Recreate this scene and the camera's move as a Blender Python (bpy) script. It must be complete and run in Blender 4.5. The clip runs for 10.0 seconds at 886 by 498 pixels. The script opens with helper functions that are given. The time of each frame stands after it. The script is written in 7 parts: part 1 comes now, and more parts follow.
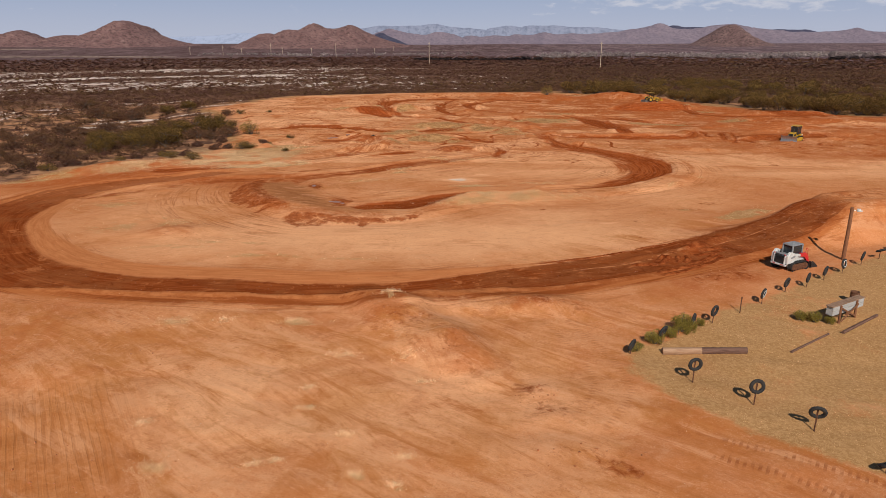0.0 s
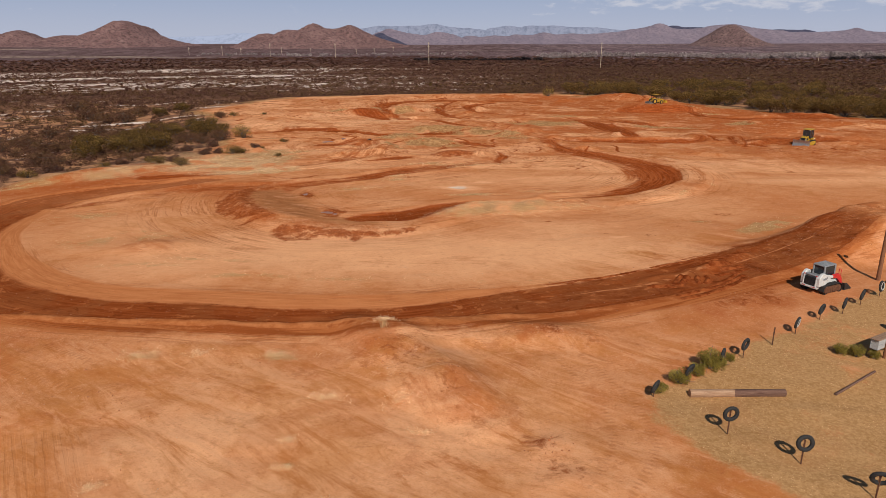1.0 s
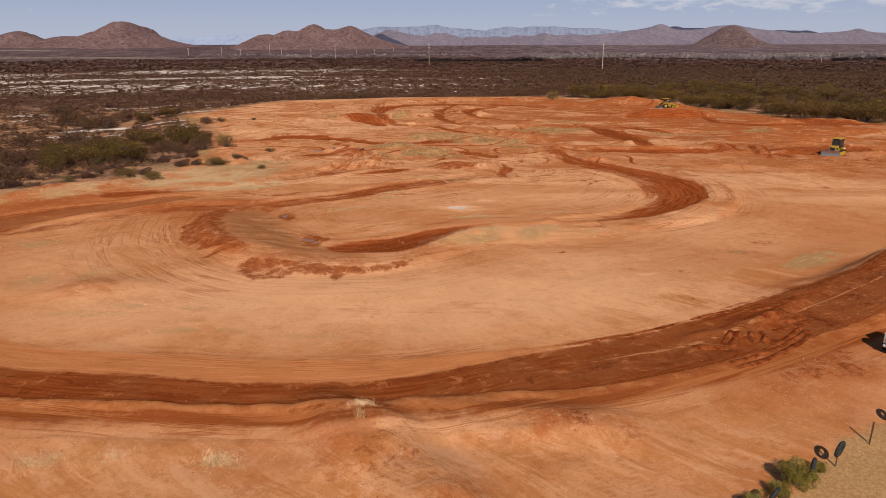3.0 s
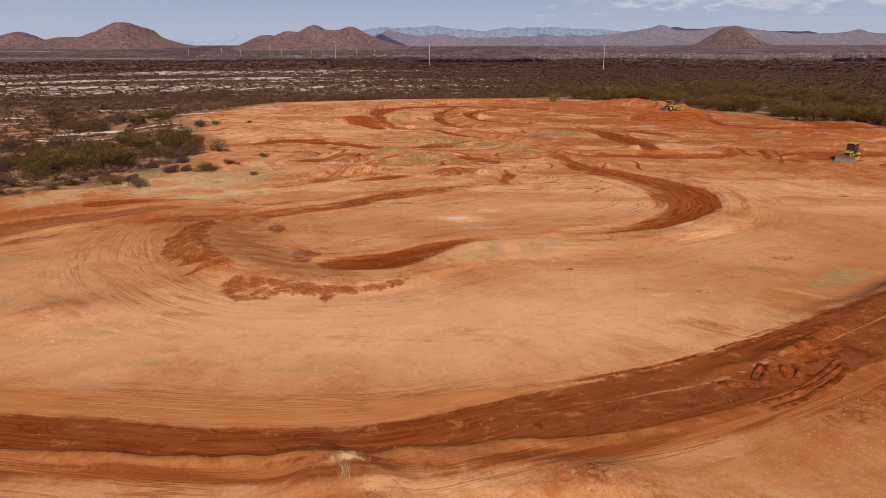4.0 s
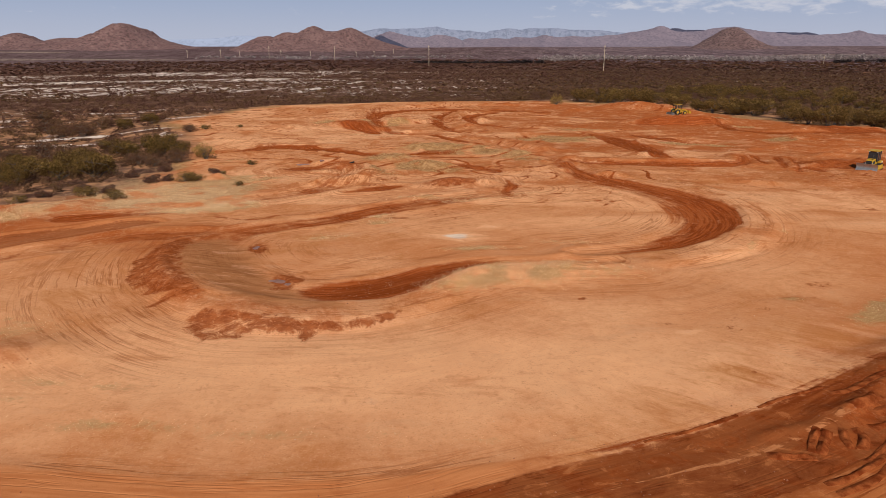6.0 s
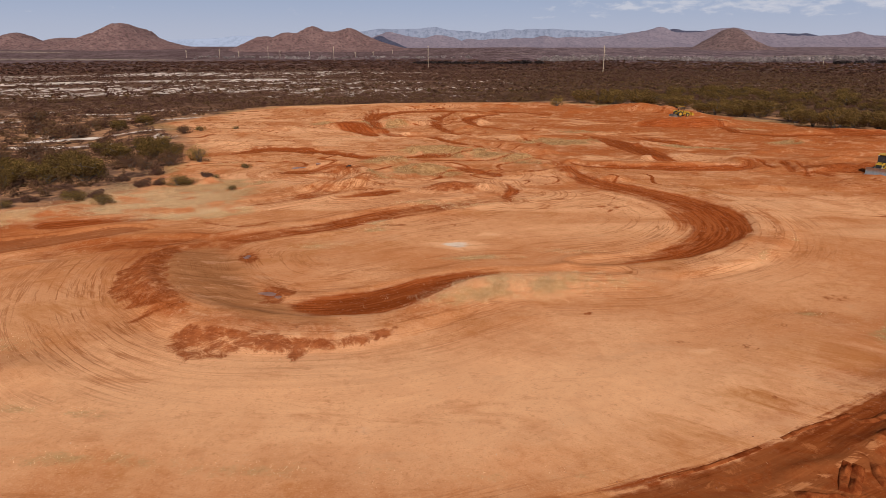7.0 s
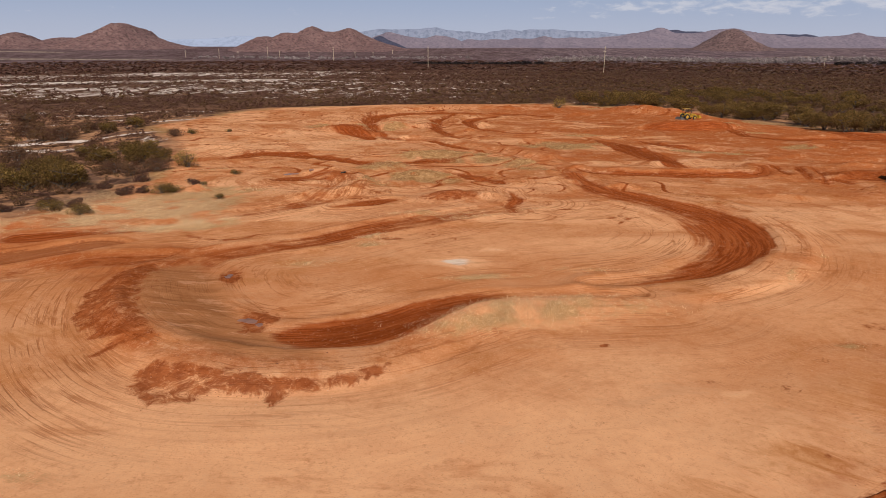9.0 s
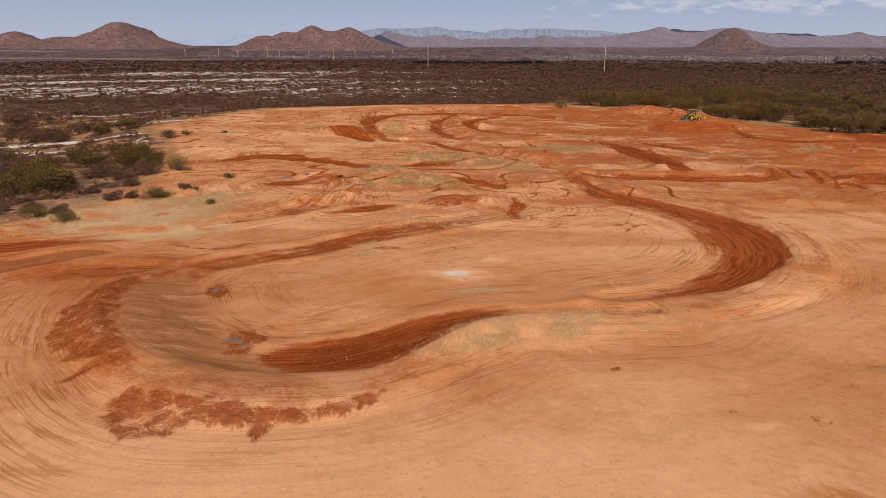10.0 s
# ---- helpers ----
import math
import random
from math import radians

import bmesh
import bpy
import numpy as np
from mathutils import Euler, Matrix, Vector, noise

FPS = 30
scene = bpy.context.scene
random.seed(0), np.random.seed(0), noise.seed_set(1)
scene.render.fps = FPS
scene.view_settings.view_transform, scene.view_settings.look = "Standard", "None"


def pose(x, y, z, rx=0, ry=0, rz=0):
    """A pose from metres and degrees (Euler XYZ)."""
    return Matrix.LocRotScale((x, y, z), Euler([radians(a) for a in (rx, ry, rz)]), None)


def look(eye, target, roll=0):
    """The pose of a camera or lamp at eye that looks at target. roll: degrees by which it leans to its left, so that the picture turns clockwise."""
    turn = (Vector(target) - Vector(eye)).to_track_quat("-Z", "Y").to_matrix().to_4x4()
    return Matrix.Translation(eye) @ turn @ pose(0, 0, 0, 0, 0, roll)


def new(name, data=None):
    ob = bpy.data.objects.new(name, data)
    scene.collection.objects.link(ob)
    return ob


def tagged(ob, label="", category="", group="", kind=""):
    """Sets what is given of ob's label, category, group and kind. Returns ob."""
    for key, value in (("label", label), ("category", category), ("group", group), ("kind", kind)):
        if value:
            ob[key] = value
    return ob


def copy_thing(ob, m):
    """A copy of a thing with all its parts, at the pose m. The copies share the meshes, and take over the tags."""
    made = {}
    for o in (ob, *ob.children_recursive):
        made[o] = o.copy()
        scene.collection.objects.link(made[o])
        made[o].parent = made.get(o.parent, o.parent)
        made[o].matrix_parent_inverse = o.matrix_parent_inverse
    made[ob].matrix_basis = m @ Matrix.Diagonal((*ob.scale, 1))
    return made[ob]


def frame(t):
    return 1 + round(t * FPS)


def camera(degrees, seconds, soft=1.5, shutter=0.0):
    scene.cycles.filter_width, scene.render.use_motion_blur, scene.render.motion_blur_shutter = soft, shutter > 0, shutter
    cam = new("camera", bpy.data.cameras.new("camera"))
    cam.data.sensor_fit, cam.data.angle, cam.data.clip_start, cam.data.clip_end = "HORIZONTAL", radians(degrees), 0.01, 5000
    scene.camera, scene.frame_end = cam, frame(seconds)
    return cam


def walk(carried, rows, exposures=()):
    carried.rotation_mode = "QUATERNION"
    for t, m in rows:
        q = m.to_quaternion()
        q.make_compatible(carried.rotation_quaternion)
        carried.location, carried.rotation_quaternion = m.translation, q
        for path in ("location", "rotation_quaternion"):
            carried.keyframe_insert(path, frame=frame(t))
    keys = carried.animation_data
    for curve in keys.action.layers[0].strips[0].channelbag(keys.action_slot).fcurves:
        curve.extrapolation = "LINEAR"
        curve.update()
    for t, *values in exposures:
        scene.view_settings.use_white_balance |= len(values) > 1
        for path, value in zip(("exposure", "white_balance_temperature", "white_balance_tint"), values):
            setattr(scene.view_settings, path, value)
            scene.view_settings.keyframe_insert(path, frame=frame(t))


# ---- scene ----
cam = camera(65.8, 10.0, soft=0.4)
PATH = [
    (0, (0.251, 1.218, 13.544), (0.234, 3.131, 12.962), -0.1),
    (0.5, (0.264, 3.014, 13.559), (0.248, 4.927, 12.977), -0.1),
    (1, (0.279, 5.092, 13.587), (0.263, 7.006, 13.005), -0.1),
    (1.5, (0.324, 7.107, 13.602), (0.306, 9.021, 13.022), -0.1),
    (2, (0.334, 9.233, 13.657), (0.316, 11.147, 13.077), -0.1),
    (2.5, (0.394, 11.224, 13.661), (0.377, 13.138, 13.081), -0.1),
    (4, (0.53, 16.595, 13.73), (0.511, 18.51, 13.152), -0.1),
    (4.5, (0.557, 18.01, 13.738), (0.539, 19.925, 13.161), -0.1),
    (5, (0.609, 19.377, 13.758), (0.591, 21.291, 13.181), -0.1),
    (5.5, (0.642, 20.567, 13.775), (0.624, 22.482, 13.199), -0.1),
    (7, (0.652, 23.88, 13.814), (0.637, 25.796, 13.24), 0.0),
    (7.5, (0.654, 24.85, 13.82), (0.639, 26.766, 13.247), 0.1),
    (8, (0.644, 25.881, 13.838), (0.629, 27.797, 13.265), 0.1),
    (8.5, (0.641, 26.903, 13.825), (0.626, 28.819, 13.251), 0.1),
    (9, (0.633, 28.052, 13.815), (0.619, 29.968, 13.242), 0.1),
    (9.5, (0.642, 29.223, 13.85), (0.628, 31.138, 13.276), 0.1),
    (10, (0.648, 30.587, 13.867), (0.634, 32.502, 13.292), 0.1),
]
walk(cam, [(t, look(eye, target, roll)) for t, eye, target, roll in PATH], [(0, 0.0), (10, 0.0)])

# ---------------------------------------------------------------- world, sun, exposure
SUN_DIR = Vector((0.10, -1.0, 0.80)).normalized()
SUN_EL = math.asin(SUN_DIR.z)
world = bpy.data.worlds.new("sky")
world.use_nodes = True
scene.world = world
sky = world.node_tree.nodes.new("ShaderNodeTexSky")
sky.sky_type = "NISHITA"
sky.sun_disc = False
sky.sun_elevation = SUN_EL
sky.sun_rotation = math.pi - math.atan2(SUN_DIR.x, -SUN_DIR.y)
sky.altitude = 1300
sky.air_density = 1.0
sky.dust_density = 0.2
sky.ozone_density = 1.5
back = world.node_tree.nodes["Background"]
world.node_tree.links.new(sky.outputs[0], back.inputs[0])
back.inputs[1].default_value = 0.06
sun = new("sun", bpy.data.lights.new("sun", "SUN"))
sun.data.energy = 4.2
sun.data.angle = radians(0.55)
sun.data.color = (1.0, 0.94, 0.84)
sun.matrix_world = look(SUN_DIR * 200, (0, 0, 0))

# ---------------------------------------------------------------- small helpers


def smooth(a, b, x):
    t = np.clip((x - a) / (b - a), 0.0, 1.0)
    return t * t * (3 - 2 * t)


def lattice(ix, iy, seed):
    n = (ix.astype(np.int64) * 374761393 + iy.astype(np.int64) * 668265263 + seed * 974634777) & 0xFFFFFFFF
    n = ((n ^ (n >> 13)) * 1274126177) & 0xFFFFFFFF
    return ((n ^ (n >> 16)) & 0xFFFFFF) / float(0xFFFFFF)


def vnoise(x, y, seed=0):
    """Value noise in 0..1."""
    ix, iy = np.floor(x), np.floor(y)
    fx, fy = x - ix, y - iy
    fx, fy = fx * fx * (3 - 2 * fx), fy * fy * (3 - 2 * fy)
    a, b = lattice(ix, iy, seed), lattice(ix + 1, iy, seed)
    c, d = lattice(ix, iy + 1, seed), lattice(ix + 1, iy + 1, seed)
    return (a + (b - a) * fx) * (1 - fy) + (c + (d - c) * fx) * fy


def fbm(x, y, octaves=4, seed=0):
    """Layered noise, about -1..1."""
    total, amp, norm = 0.0, 1.0, 0.0
    for k in range(octaves):
        total = total + amp * (vnoise(x * 2 ** k, y * 2 ** k, seed + k * 17) * 2 - 1)
        norm += amp
        amp *= 0.5
    return total / norm


def ridged(x, y, octaves=4, seed=0):
    total, amp, norm = 0.0, 1.0, 0.0
    for k in range(octaves):
        total = total + amp * (1 - np.abs(vnoise(x * 2 ** k, y * 2 ** k, seed + k * 17) * 2 - 1))
        norm += amp
        amp *= 0.5
    return total / norm


def spline(points, n=5):
    """A smooth line through rows of numbers."""
    p = np.array(points, float)
    p = np.vstack([2 * p[0] - p[1], p, 2 * p[-1] - p[-2]])
    out = []
    for i in range(1, len(p) - 2):
        for t in np.arange(n) / n:
            a, b, c, d = p[i - 1], p[i], p[i + 1], p[i + 2]
            out.append(0.5 * (2 * b + (c - a) * t + (2 * a - 5 * b + 4 * c - d) * t * t + (3 * b - a - 3 * c + d) * t ** 3))
    out.append(p[-2])
    return np.array(out)


def along(X, Y, line):
    """For each place: the distance from the line (signed), the way along it, and the line's further columns there."""
    best = np.full(X.shape, 1e9)
    side, way = np.zeros(X.shape), np.zeros(X.shape)
    extra = np.zeros((line.shape[1] - 2,) + X.shape)
    run = 0.0
    for a, b in zip(line[:-1], line[1:]):
        ab = b[:2] - a[:2]
        ln = math.hypot(*ab) + 1e-9
        t = np.clip(((X - a[0]) * ab[0] + (Y - a[1]) * ab[1]) / ln ** 2, 0, 1)
        dx, dy = X - a[0] - t * ab[0], Y - a[1] - t * ab[1]
        d = np.hypot(dx, dy)
        near = d < best
        best = np.where(near, d, best)
        side = np.where(near, np.sign(ab[0] * dy - ab[1] * dx) * d, side)
        way = np.where(near, run + t * ln, way)
        for k in range(len(extra)):
            extra[k] = np.where(near, a[2 + k] + (b[2 + k] - a[2 + k]) * t, extra[k])
        run += ln
    return side, way, extra


def inside(X, Y, poly):
    """Signed distance into a polygon: positive within."""
    p = np.array(poly, float)
    d2 = np.full(X.shape, 1e18)
    odd = np.zeros(X.shape, bool)
    for a, b in zip(p, np.roll(p, -1, 0)):
        ab = b - a
        t = np.clip(((X - a[0]) * ab[0] + (Y - a[1]) * ab[1]) / (ab @ ab), 0, 1)
        d2 = np.minimum(d2, (X - a[0] - t * ab[0]) ** 2 + (Y - a[1] - t * ab[1]) ** 2)
        cross = (a[1] > Y) != (b[1] > Y)
        xc = a[0] + (Y - a[1]) * ab[0] / (ab[1] if abs(ab[1]) > 1e-9 else 1e-9)
        odd ^= cross & (X < xc)
    return np.where(odd, 1, -1) * np.sqrt(d2)


def blob(X, Y, x, y, rx, ry, turn=0.0):
    c, s = math.cos(radians(turn)), math.sin(radians(turn))
    u, v = (X - x) * c + (Y - y) * s, -(X - x) * s + (Y - y) * c
    return np.exp(-(u / rx) ** 2 - (v / ry) ** 2)


def mesh_from(name, verts, faces, mats, smooth_shade=False, index=None):
    """A mesh from arrays: verts (n, 3); faces (m, 3 or 4)."""
    verts, faces = np.asarray(verts, np.float32), np.asarray(faces, np.int32)
    me = bpy.data.meshes.new(name)
    me.vertices.add(len(verts))
    me.vertices.foreach_set("co", verts.ravel())
    k = faces.shape[1]
    me.loops.add(faces.size)
    me.loops.foreach_set("vertex_index", faces.ravel())
    me.polygons.add(len(faces))
    me.polygons.foreach_set("loop_start", np.arange(0, faces.size, k, dtype=np.int32))
    me.polygons.foreach_set("loop_total", np.full(len(faces), k, np.int32))
    if smooth_shade:
        me.polygons.foreach_set("use_smooth", np.ones(len(faces), bool))
    if index is not None:
        me.polygons.foreach_set("material_index", np.asarray(index, np.int32))
    me.update(calc_edges=True)
    for m in mats:
        me.materials.append(m)
    return me


def floats(me, name, values, domain="POINT"):
    me.attributes.new(name, "FLOAT", domain).data.foreach_set("value", np.asarray(values, np.float32))


# ---------------------------------------------------------------- materials
class Shade:
    """A node material under construction."""

    def __init__(self, name):
        self.mat = bpy.data.materials.new(name)
        self.mat.use_nodes = True
        self.t = self.mat.node_tree
        self.bsdf = self.t.nodes["Principled BSDF"]

    def put(self, socket, value):
        if isinstance(value, bpy.types.NodeSocket):
            self.t.links.new(value, socket)
        elif isinstance(value, tuple) and len(value) == 3 and socket.type == "RGBA":
            socket.default_value = (*value, 1)
        else:
            socket.default_value = value

    def node(self, kind, out=0, ins=None, **props):
        n = self.t.nodes.new(kind)
        for k, v in props.items():
            setattr(n, k, v)
        for k, v in (ins or {}).items():
            self.put(n.inputs[k], v)
        return n.outputs[out]

    def place(self):
        return self.node("ShaderNodeTexCoord", "Object")

    def at(self, vec, scale):
        return self.node("ShaderNodeMapping", 0, {"Vector": vec, "Scale": scale if isinstance(scale, tuple) else (scale,) * 3})

    def noise(self, vec, scale, detail=4.0, rough=0.55, warp=0.0):
        return self.node("ShaderNodeTexNoise", "Fac", {"Vector": vec, "Scale": scale, "Detail": detail, "Roughness": rough, "Distortion": warp})

    def math(self, op, a, b=0.0, c=0.0, clamp=False):
        return self.node("ShaderNodeMath", 0, {0: a, 1: b, 2: c}, operation=op, use_clamp=clamp)

    def ramp(self, v, a, b, lo=0.0, hi=1.0):
        return self.node("ShaderNodeMapRange", 0, {"Value": v, "From Min": a, "From Max": b, "To Min": lo, "To Max": hi}, interpolation_type="SMOOTHSTEP")

    def mix(self, f, a, b):
        n = self.t.nodes.new("ShaderNodeMix")
        n.data_type = "RGBA"
        self.put(n.inputs[0], f)
        self.put(n.inputs[6], a)
        self.put(n.inputs[7], b)
        return n.outputs[2]

    def attr(self, name):
        return self.node("ShaderNodeAttribute", "Fac", attribute_name=name)

    def bump(self, height, strength=0.5, distance=0.05, normal=None):
        ins = {"Height": height, "Strength": strength, "Distance": distance}
        if normal is not None:
            ins["Normal"] = normal
        return self.node("ShaderNodeBump", 0, ins)

    def done(self, colour, rough=0.8, metal=0.0, normal=None, spec=0.3):
        self.put(self.bsdf.inputs["Base Color"], colour)
        self.put(self.bsdf.inputs["Roughness"], rough)
        self.put(self.bsdf.inputs["Metallic"], metal)
        self.put(self.bsdf.inputs["Specular IOR Level"], spec)
        if normal is not None:
            self.put(self.bsdf.inputs["Normal"], normal)
        return self.mat


def ground_material():
    s = Shade("red_dirt_ground")
    p = s.place()
    wet, pale, red, grass = s.attr("wet"), s.attr("pale"), s.attr("red"), s.attr("grass")
    desert, chalk, far = s.attr("desert"), s.attr("chalk"), s.attr("far")
    rough, tread, stride = s.attr("rough"), s.attr("tread"), s.attr("stride")
    tu, ts, tw = s.attr("across"), s.attr("way"), s.attr("trackness")
    n_big = s.noise(p, 0.045, 4, 0.6, 0.6)
    n_mid = s.noise(p, 0.28, 5, 0.6, 0.8)
    n_small = s.noise(p, 1.6, 5, 0.65)
    n_grit = s.noise(p, 14.0, 3, 0.7)
    # streaks that follow the tracks
    tv = s.node("ShaderNodeCombineXYZ", 0, {"X": s.math("MULTIPLY", tu, 1.0), "Y": s.math("MULTIPLY", ts, 0.06), "Z": 0.0})
    streak = s.noise(tv, 1.3, 6, 0.62, 0.25)
    fine = s.noise(s.node("ShaderNodeCombineXYZ", 0, {"X": tu, "Y": s.math("MULTIPLY", ts, 0.07), "Z": 5.0}), 4.2, 5, 0.65, 0.3)
    dry = s.mix(s.ramp(n_mid, 0.3, 0.7), (0.590, 0.225, 0.088), (0.660, 0.285, 0.128))
    dry = s.mix(s.ramp(n_big, 0.38, 0.68, 0.0, 0.5), dry, (0.510, 0.165, 0.050))
    blotch = s.noise(p, 0.13, 5, 0.62, 1.5)
    dry = s.mix(s.ramp(blotch, 0.50, 0.66, 0.0, 0.65), dry, (0.480, 0.165, 0.048))
    rd = s.math("SUBTRACT", s.math("ADD", red, s.math("MULTIPLY", s.math("SUBTRACT", n_mid, 0.5), 0.9)), s.math("MULTIPLY", pale, 0.55))
    dry = s.mix(s.ramp(rd, 0.1, 0.95), dry, (0.395, 0.092, 0.021))
    pl = s.math("ADD", pale, s.math("MULTIPLY", s.math("SUBTRACT", n_small, 0.5), 0.8))
    dry = s.mix(s.ramp(pl, 0.10, 0.95, 0.0, 0.9), dry, (0.835, 0.416, 0.206))
    dry = s.mix(s.ramp(pl, 1.3, 1.9), dry, (0.80, 0.62, 0.48))
    dry = s.mix(s.math("MULTIPLY", s.ramp(streak, 0.52, 0.72), s.math("MULTIPLY", tw, 0.5)), dry, (0.360, 0.095, 0.026))
    dry = s.mix(s.math("MULTIPLY", s.ramp(streak, 0.45, 0.28), s.math("MULTIPLY", tw, 0.55)), dry, (0.640, 0.310, 0.155))
    dry = s.mix(s.ramp(n_small, 0.56, 0.74, 0.0, 0.32), dry, (0.400, 0.115, 0.032))
    dry = s.mix(s.ramp(n_grit, 0.56, 0.72, 0.0, 0.6), dry, (0.740, 0.420, 0.235))
    dry = s.mix(s.ramp(n_grit, 0.44, 0.28, 0.0, 0.45), dry, (0.380, 0.125, 0.042))
    n_lump = s.noise(p, 4.6, 5, 0.75, 0.4)
    dry = s.mix(s.ramp(n_lump, 0.55, 0.68, 0.0, 0.38), dry, (0.400, 0.130, 0.042))
    dry = s.mix(s.ramp(n_lump, 0.46, 0.32, 0.0, 0.4), dry, (0.720, 0.375, 0.200))
    drift = s.noise(s.at(p, (0.35, 1.0, 1.0)), 0.32, 6, 0.68, 1.2)
    bladed = s.noise(s.node("ShaderNodeMapping", 0, {"Vector": s.node("ShaderNodeMapping", 0, {"Vector": p, "Rotation": (0, 0, radians(38))}), "Scale": (0.24, 1.0, 1.0)}), 0.8, 9, 0.74, 1.1)
    drift = s.node("ShaderNodeMix", 0, {0: s.attr("apron"), 2: drift, 3: bladed})
    dry = s.mix(s.ramp(drift, 0.54, 0.70, 0.0, 0.45), dry, (0.430, 0.130, 0.036))
    dry = s.mix(s.ramp(drift, 0.44, 0.30, 0.0, 0.5), dry, (0.640, 0.315, 0.160))
    ochre = s.math("MULTIPLY", s.attr("apron"), s.ramp(s.math("ADD", s.math("MULTIPLY", s.noise(p, 0.2, 6, 0.65, 0.8), 0.5), s.math("MULTIPLY", bladed, 0.5)), 0.44, 0.58, 0.0, 1.0), clamp=True)
    dry = s.mix(s.math("MULTIPLY", ochre, 0.55), dry, (0.460, 0.160, 0.038))
    # worked earth: redder turned soil, dark crumbs and bleached flecks, strongest where it was dug over
    work = s.math("ADD", s.math("MULTIPLY", rough, 0.75), 0.10, clamp=True)
    mot = s.noise(p, 0.15, 10, 0.72, 0.9)
    crumb = s.noise(s.at(p, (0.8, 1.0, 1.0)), 0.8, 9, 0.76, 0.5)
    dry = s.mix(s.math("MULTIPLY", s.ramp(mot, 0.49, 0.57), work), dry, (0.430, 0.108, 0.027))
    dry = s.mix(s.math("MULTIPLY", s.ramp(mot, 0.47, 0.40), s.math("MULTIPLY", work, 0.7)), dry, (0.690, 0.325, 0.165))
    dry = s.mix(s.math("MULTIPLY", s.ramp(crumb, 0.555, 0.62), work), dry, (0.300, 0.075, 0.020))
    dry = s.mix(s.math("MULTIPLY", s.ramp(crumb, 0.43, 0.37), s.math("MULTIPLY", work, 0.8)), dry, (0.740, 0.390, 0.215))
    rip = s.math("SINE", s.math("ADD", s.math("MULTIPLY", tu, 21.0), s.math("MULTIPLY", s.noise(tv, 1.2, 5, 0.65), 22.0)))
    rip = s.math("MULTIPLY", s.ramp(rip, -0.3, 0.9), s.attr("furrow"))
    dry = s.mix(s.math("MULTIPLY", s.attr("furrow"), 0.45), dry, (0.480, 0.165, 0.044))
    dry = s.mix(s.math("MULTIPLY", rip, s.ramp(n_mid, 0.38, 0.62, 0.05, 0.42)), dry, (0.320, 0.092, 0.022))
    ap = s.attr("apron")
    dry = s.mix(s.math("MULTIPLY", s.ramp(bladed, 0.52, 0.64), s.math("MULTIPLY", ap, 0.34)), dry, (0.440, 0.135, 0.036))
    dry = s.mix(s.math("MULTIPLY", s.ramp(bladed, 0.47, 0.37), s.math("MULTIPLY", ap, 0.42)), dry, (0.720, 0.345, 0.170))
    # thin drying cracks and crawler prints that run with the tracks
    cn = s.noise(s.node("ShaderNodeCombineXYZ", 0, {"X": s.math("MULTIPLY", tu, 0.55), "Y": s.math("MULTIPLY", ts, 0.035), "Z": 3.0}), 1.0, 5, 0.55, 0.15)
    crack = s.ramp(s.math("ABSOLUTE", s.math("SUBTRACT", cn, 0.5)), 0.0, 0.014, 1.0, 0.0)
    cn2 = s.noise(s.node("ShaderNodeCombineXYZ", 0, {"X": s.math("MULTIPLY", tu, 1.1), "Y": s.math("MULTIPLY", ts, 0.05), "Z": 9.0}), 1.0, 3, 0.5, 0.1)
    crack = s.math("MAXIMUM", crack, s.ramp(s.math("ABSOLUTE", s.math("SUBTRACT", cn2, 0.47)), 0.0, 0.022, 0.8, 0.0))
    crack = s.math("MULTIPLY", crack, s.math("SUBTRACT", 1.0, s.attr("apron")))
    crack = s.math("MULTIPLY", s.math("MULTIPLY", crack, tw), s.ramp(s.noise(p, 0.22, 4, 0.6), 0.36, 0.50))
    # long ruts that sweep round the outside of the bowl
    rut_v = s.node("ShaderNodeCombineXYZ", 0, {"X": s.attr("ring"), "Y": s.math("MULTIPLY", s.attr("sweep"), 0.045), "Z": 1.0})
    rn = s.noise(rut_v, 1.15, 5, 0.6, 0.12)
    ruts = s.ramp(s.math("ABSOLUTE", s.math("SUBTRACT", rn, 0.5)), 0.0, 0.030, 1.0, 0.0)
    rn2 = s.noise(rut_v, 2.6, 4, 0.6, 0.1)
    ruts = s.math("MAXIMUM", ruts, s.ramp(s.math("ABSOLUTE", s.math("SUBTRACT", rn2, 0.46)), 0.0, 0.034, 0.7, 0.0))
    ruts = s.math("MULTIPLY", ruts, s.math("MULTIPLY", s.attr("arcs"), s.ramp(n_mid, 0.32, 0.5)))
    dry = s.mix(s.math("MULTIPLY", s.math("MULTIPLY", s.ramp(rn, 0.45, 0.60), s.attr("arcs")), 0.22), dry, (0.520, 0.185, 0.062))
    crack = s.math("MAXIMUM", crack, ruts)
    dry = s.mix(s.math("MULTIPLY", crack, 0.75), dry, (0.340, 0.098, 0.030))
    # the dark bars paint the shadowed side of each lug print
    lug = s.math("MULTIPLY", tread, s.math("MULTIPLY", s.ramp(n_small, 0.34, 0.5), s.ramp(s.math("SINE", s.math("MULTIPLY", stride, 26.0)), -0.1, 0.4)))
    dry = s.mix(s.math("MULTIPLY", lug, 0.75), dry, (0.300, 0.085, 0.028))
    rut = s.ramp(s.math("ABSOLUTE", s.math("SUBTRACT", drift, 0.5)), 0.0, 0.016, 1.0, 0.0)
    rut = s.math("MULTIPLY", s.math("MULTIPLY", rut, s.ramp(rough, 0.1, 0.5)), s.ramp(n_mid, 0.45, 0.6))
    dry = s.mix(s.math("MULTIPLY", rut, 0.25), dry, (0.27, 0.062, 0.016))
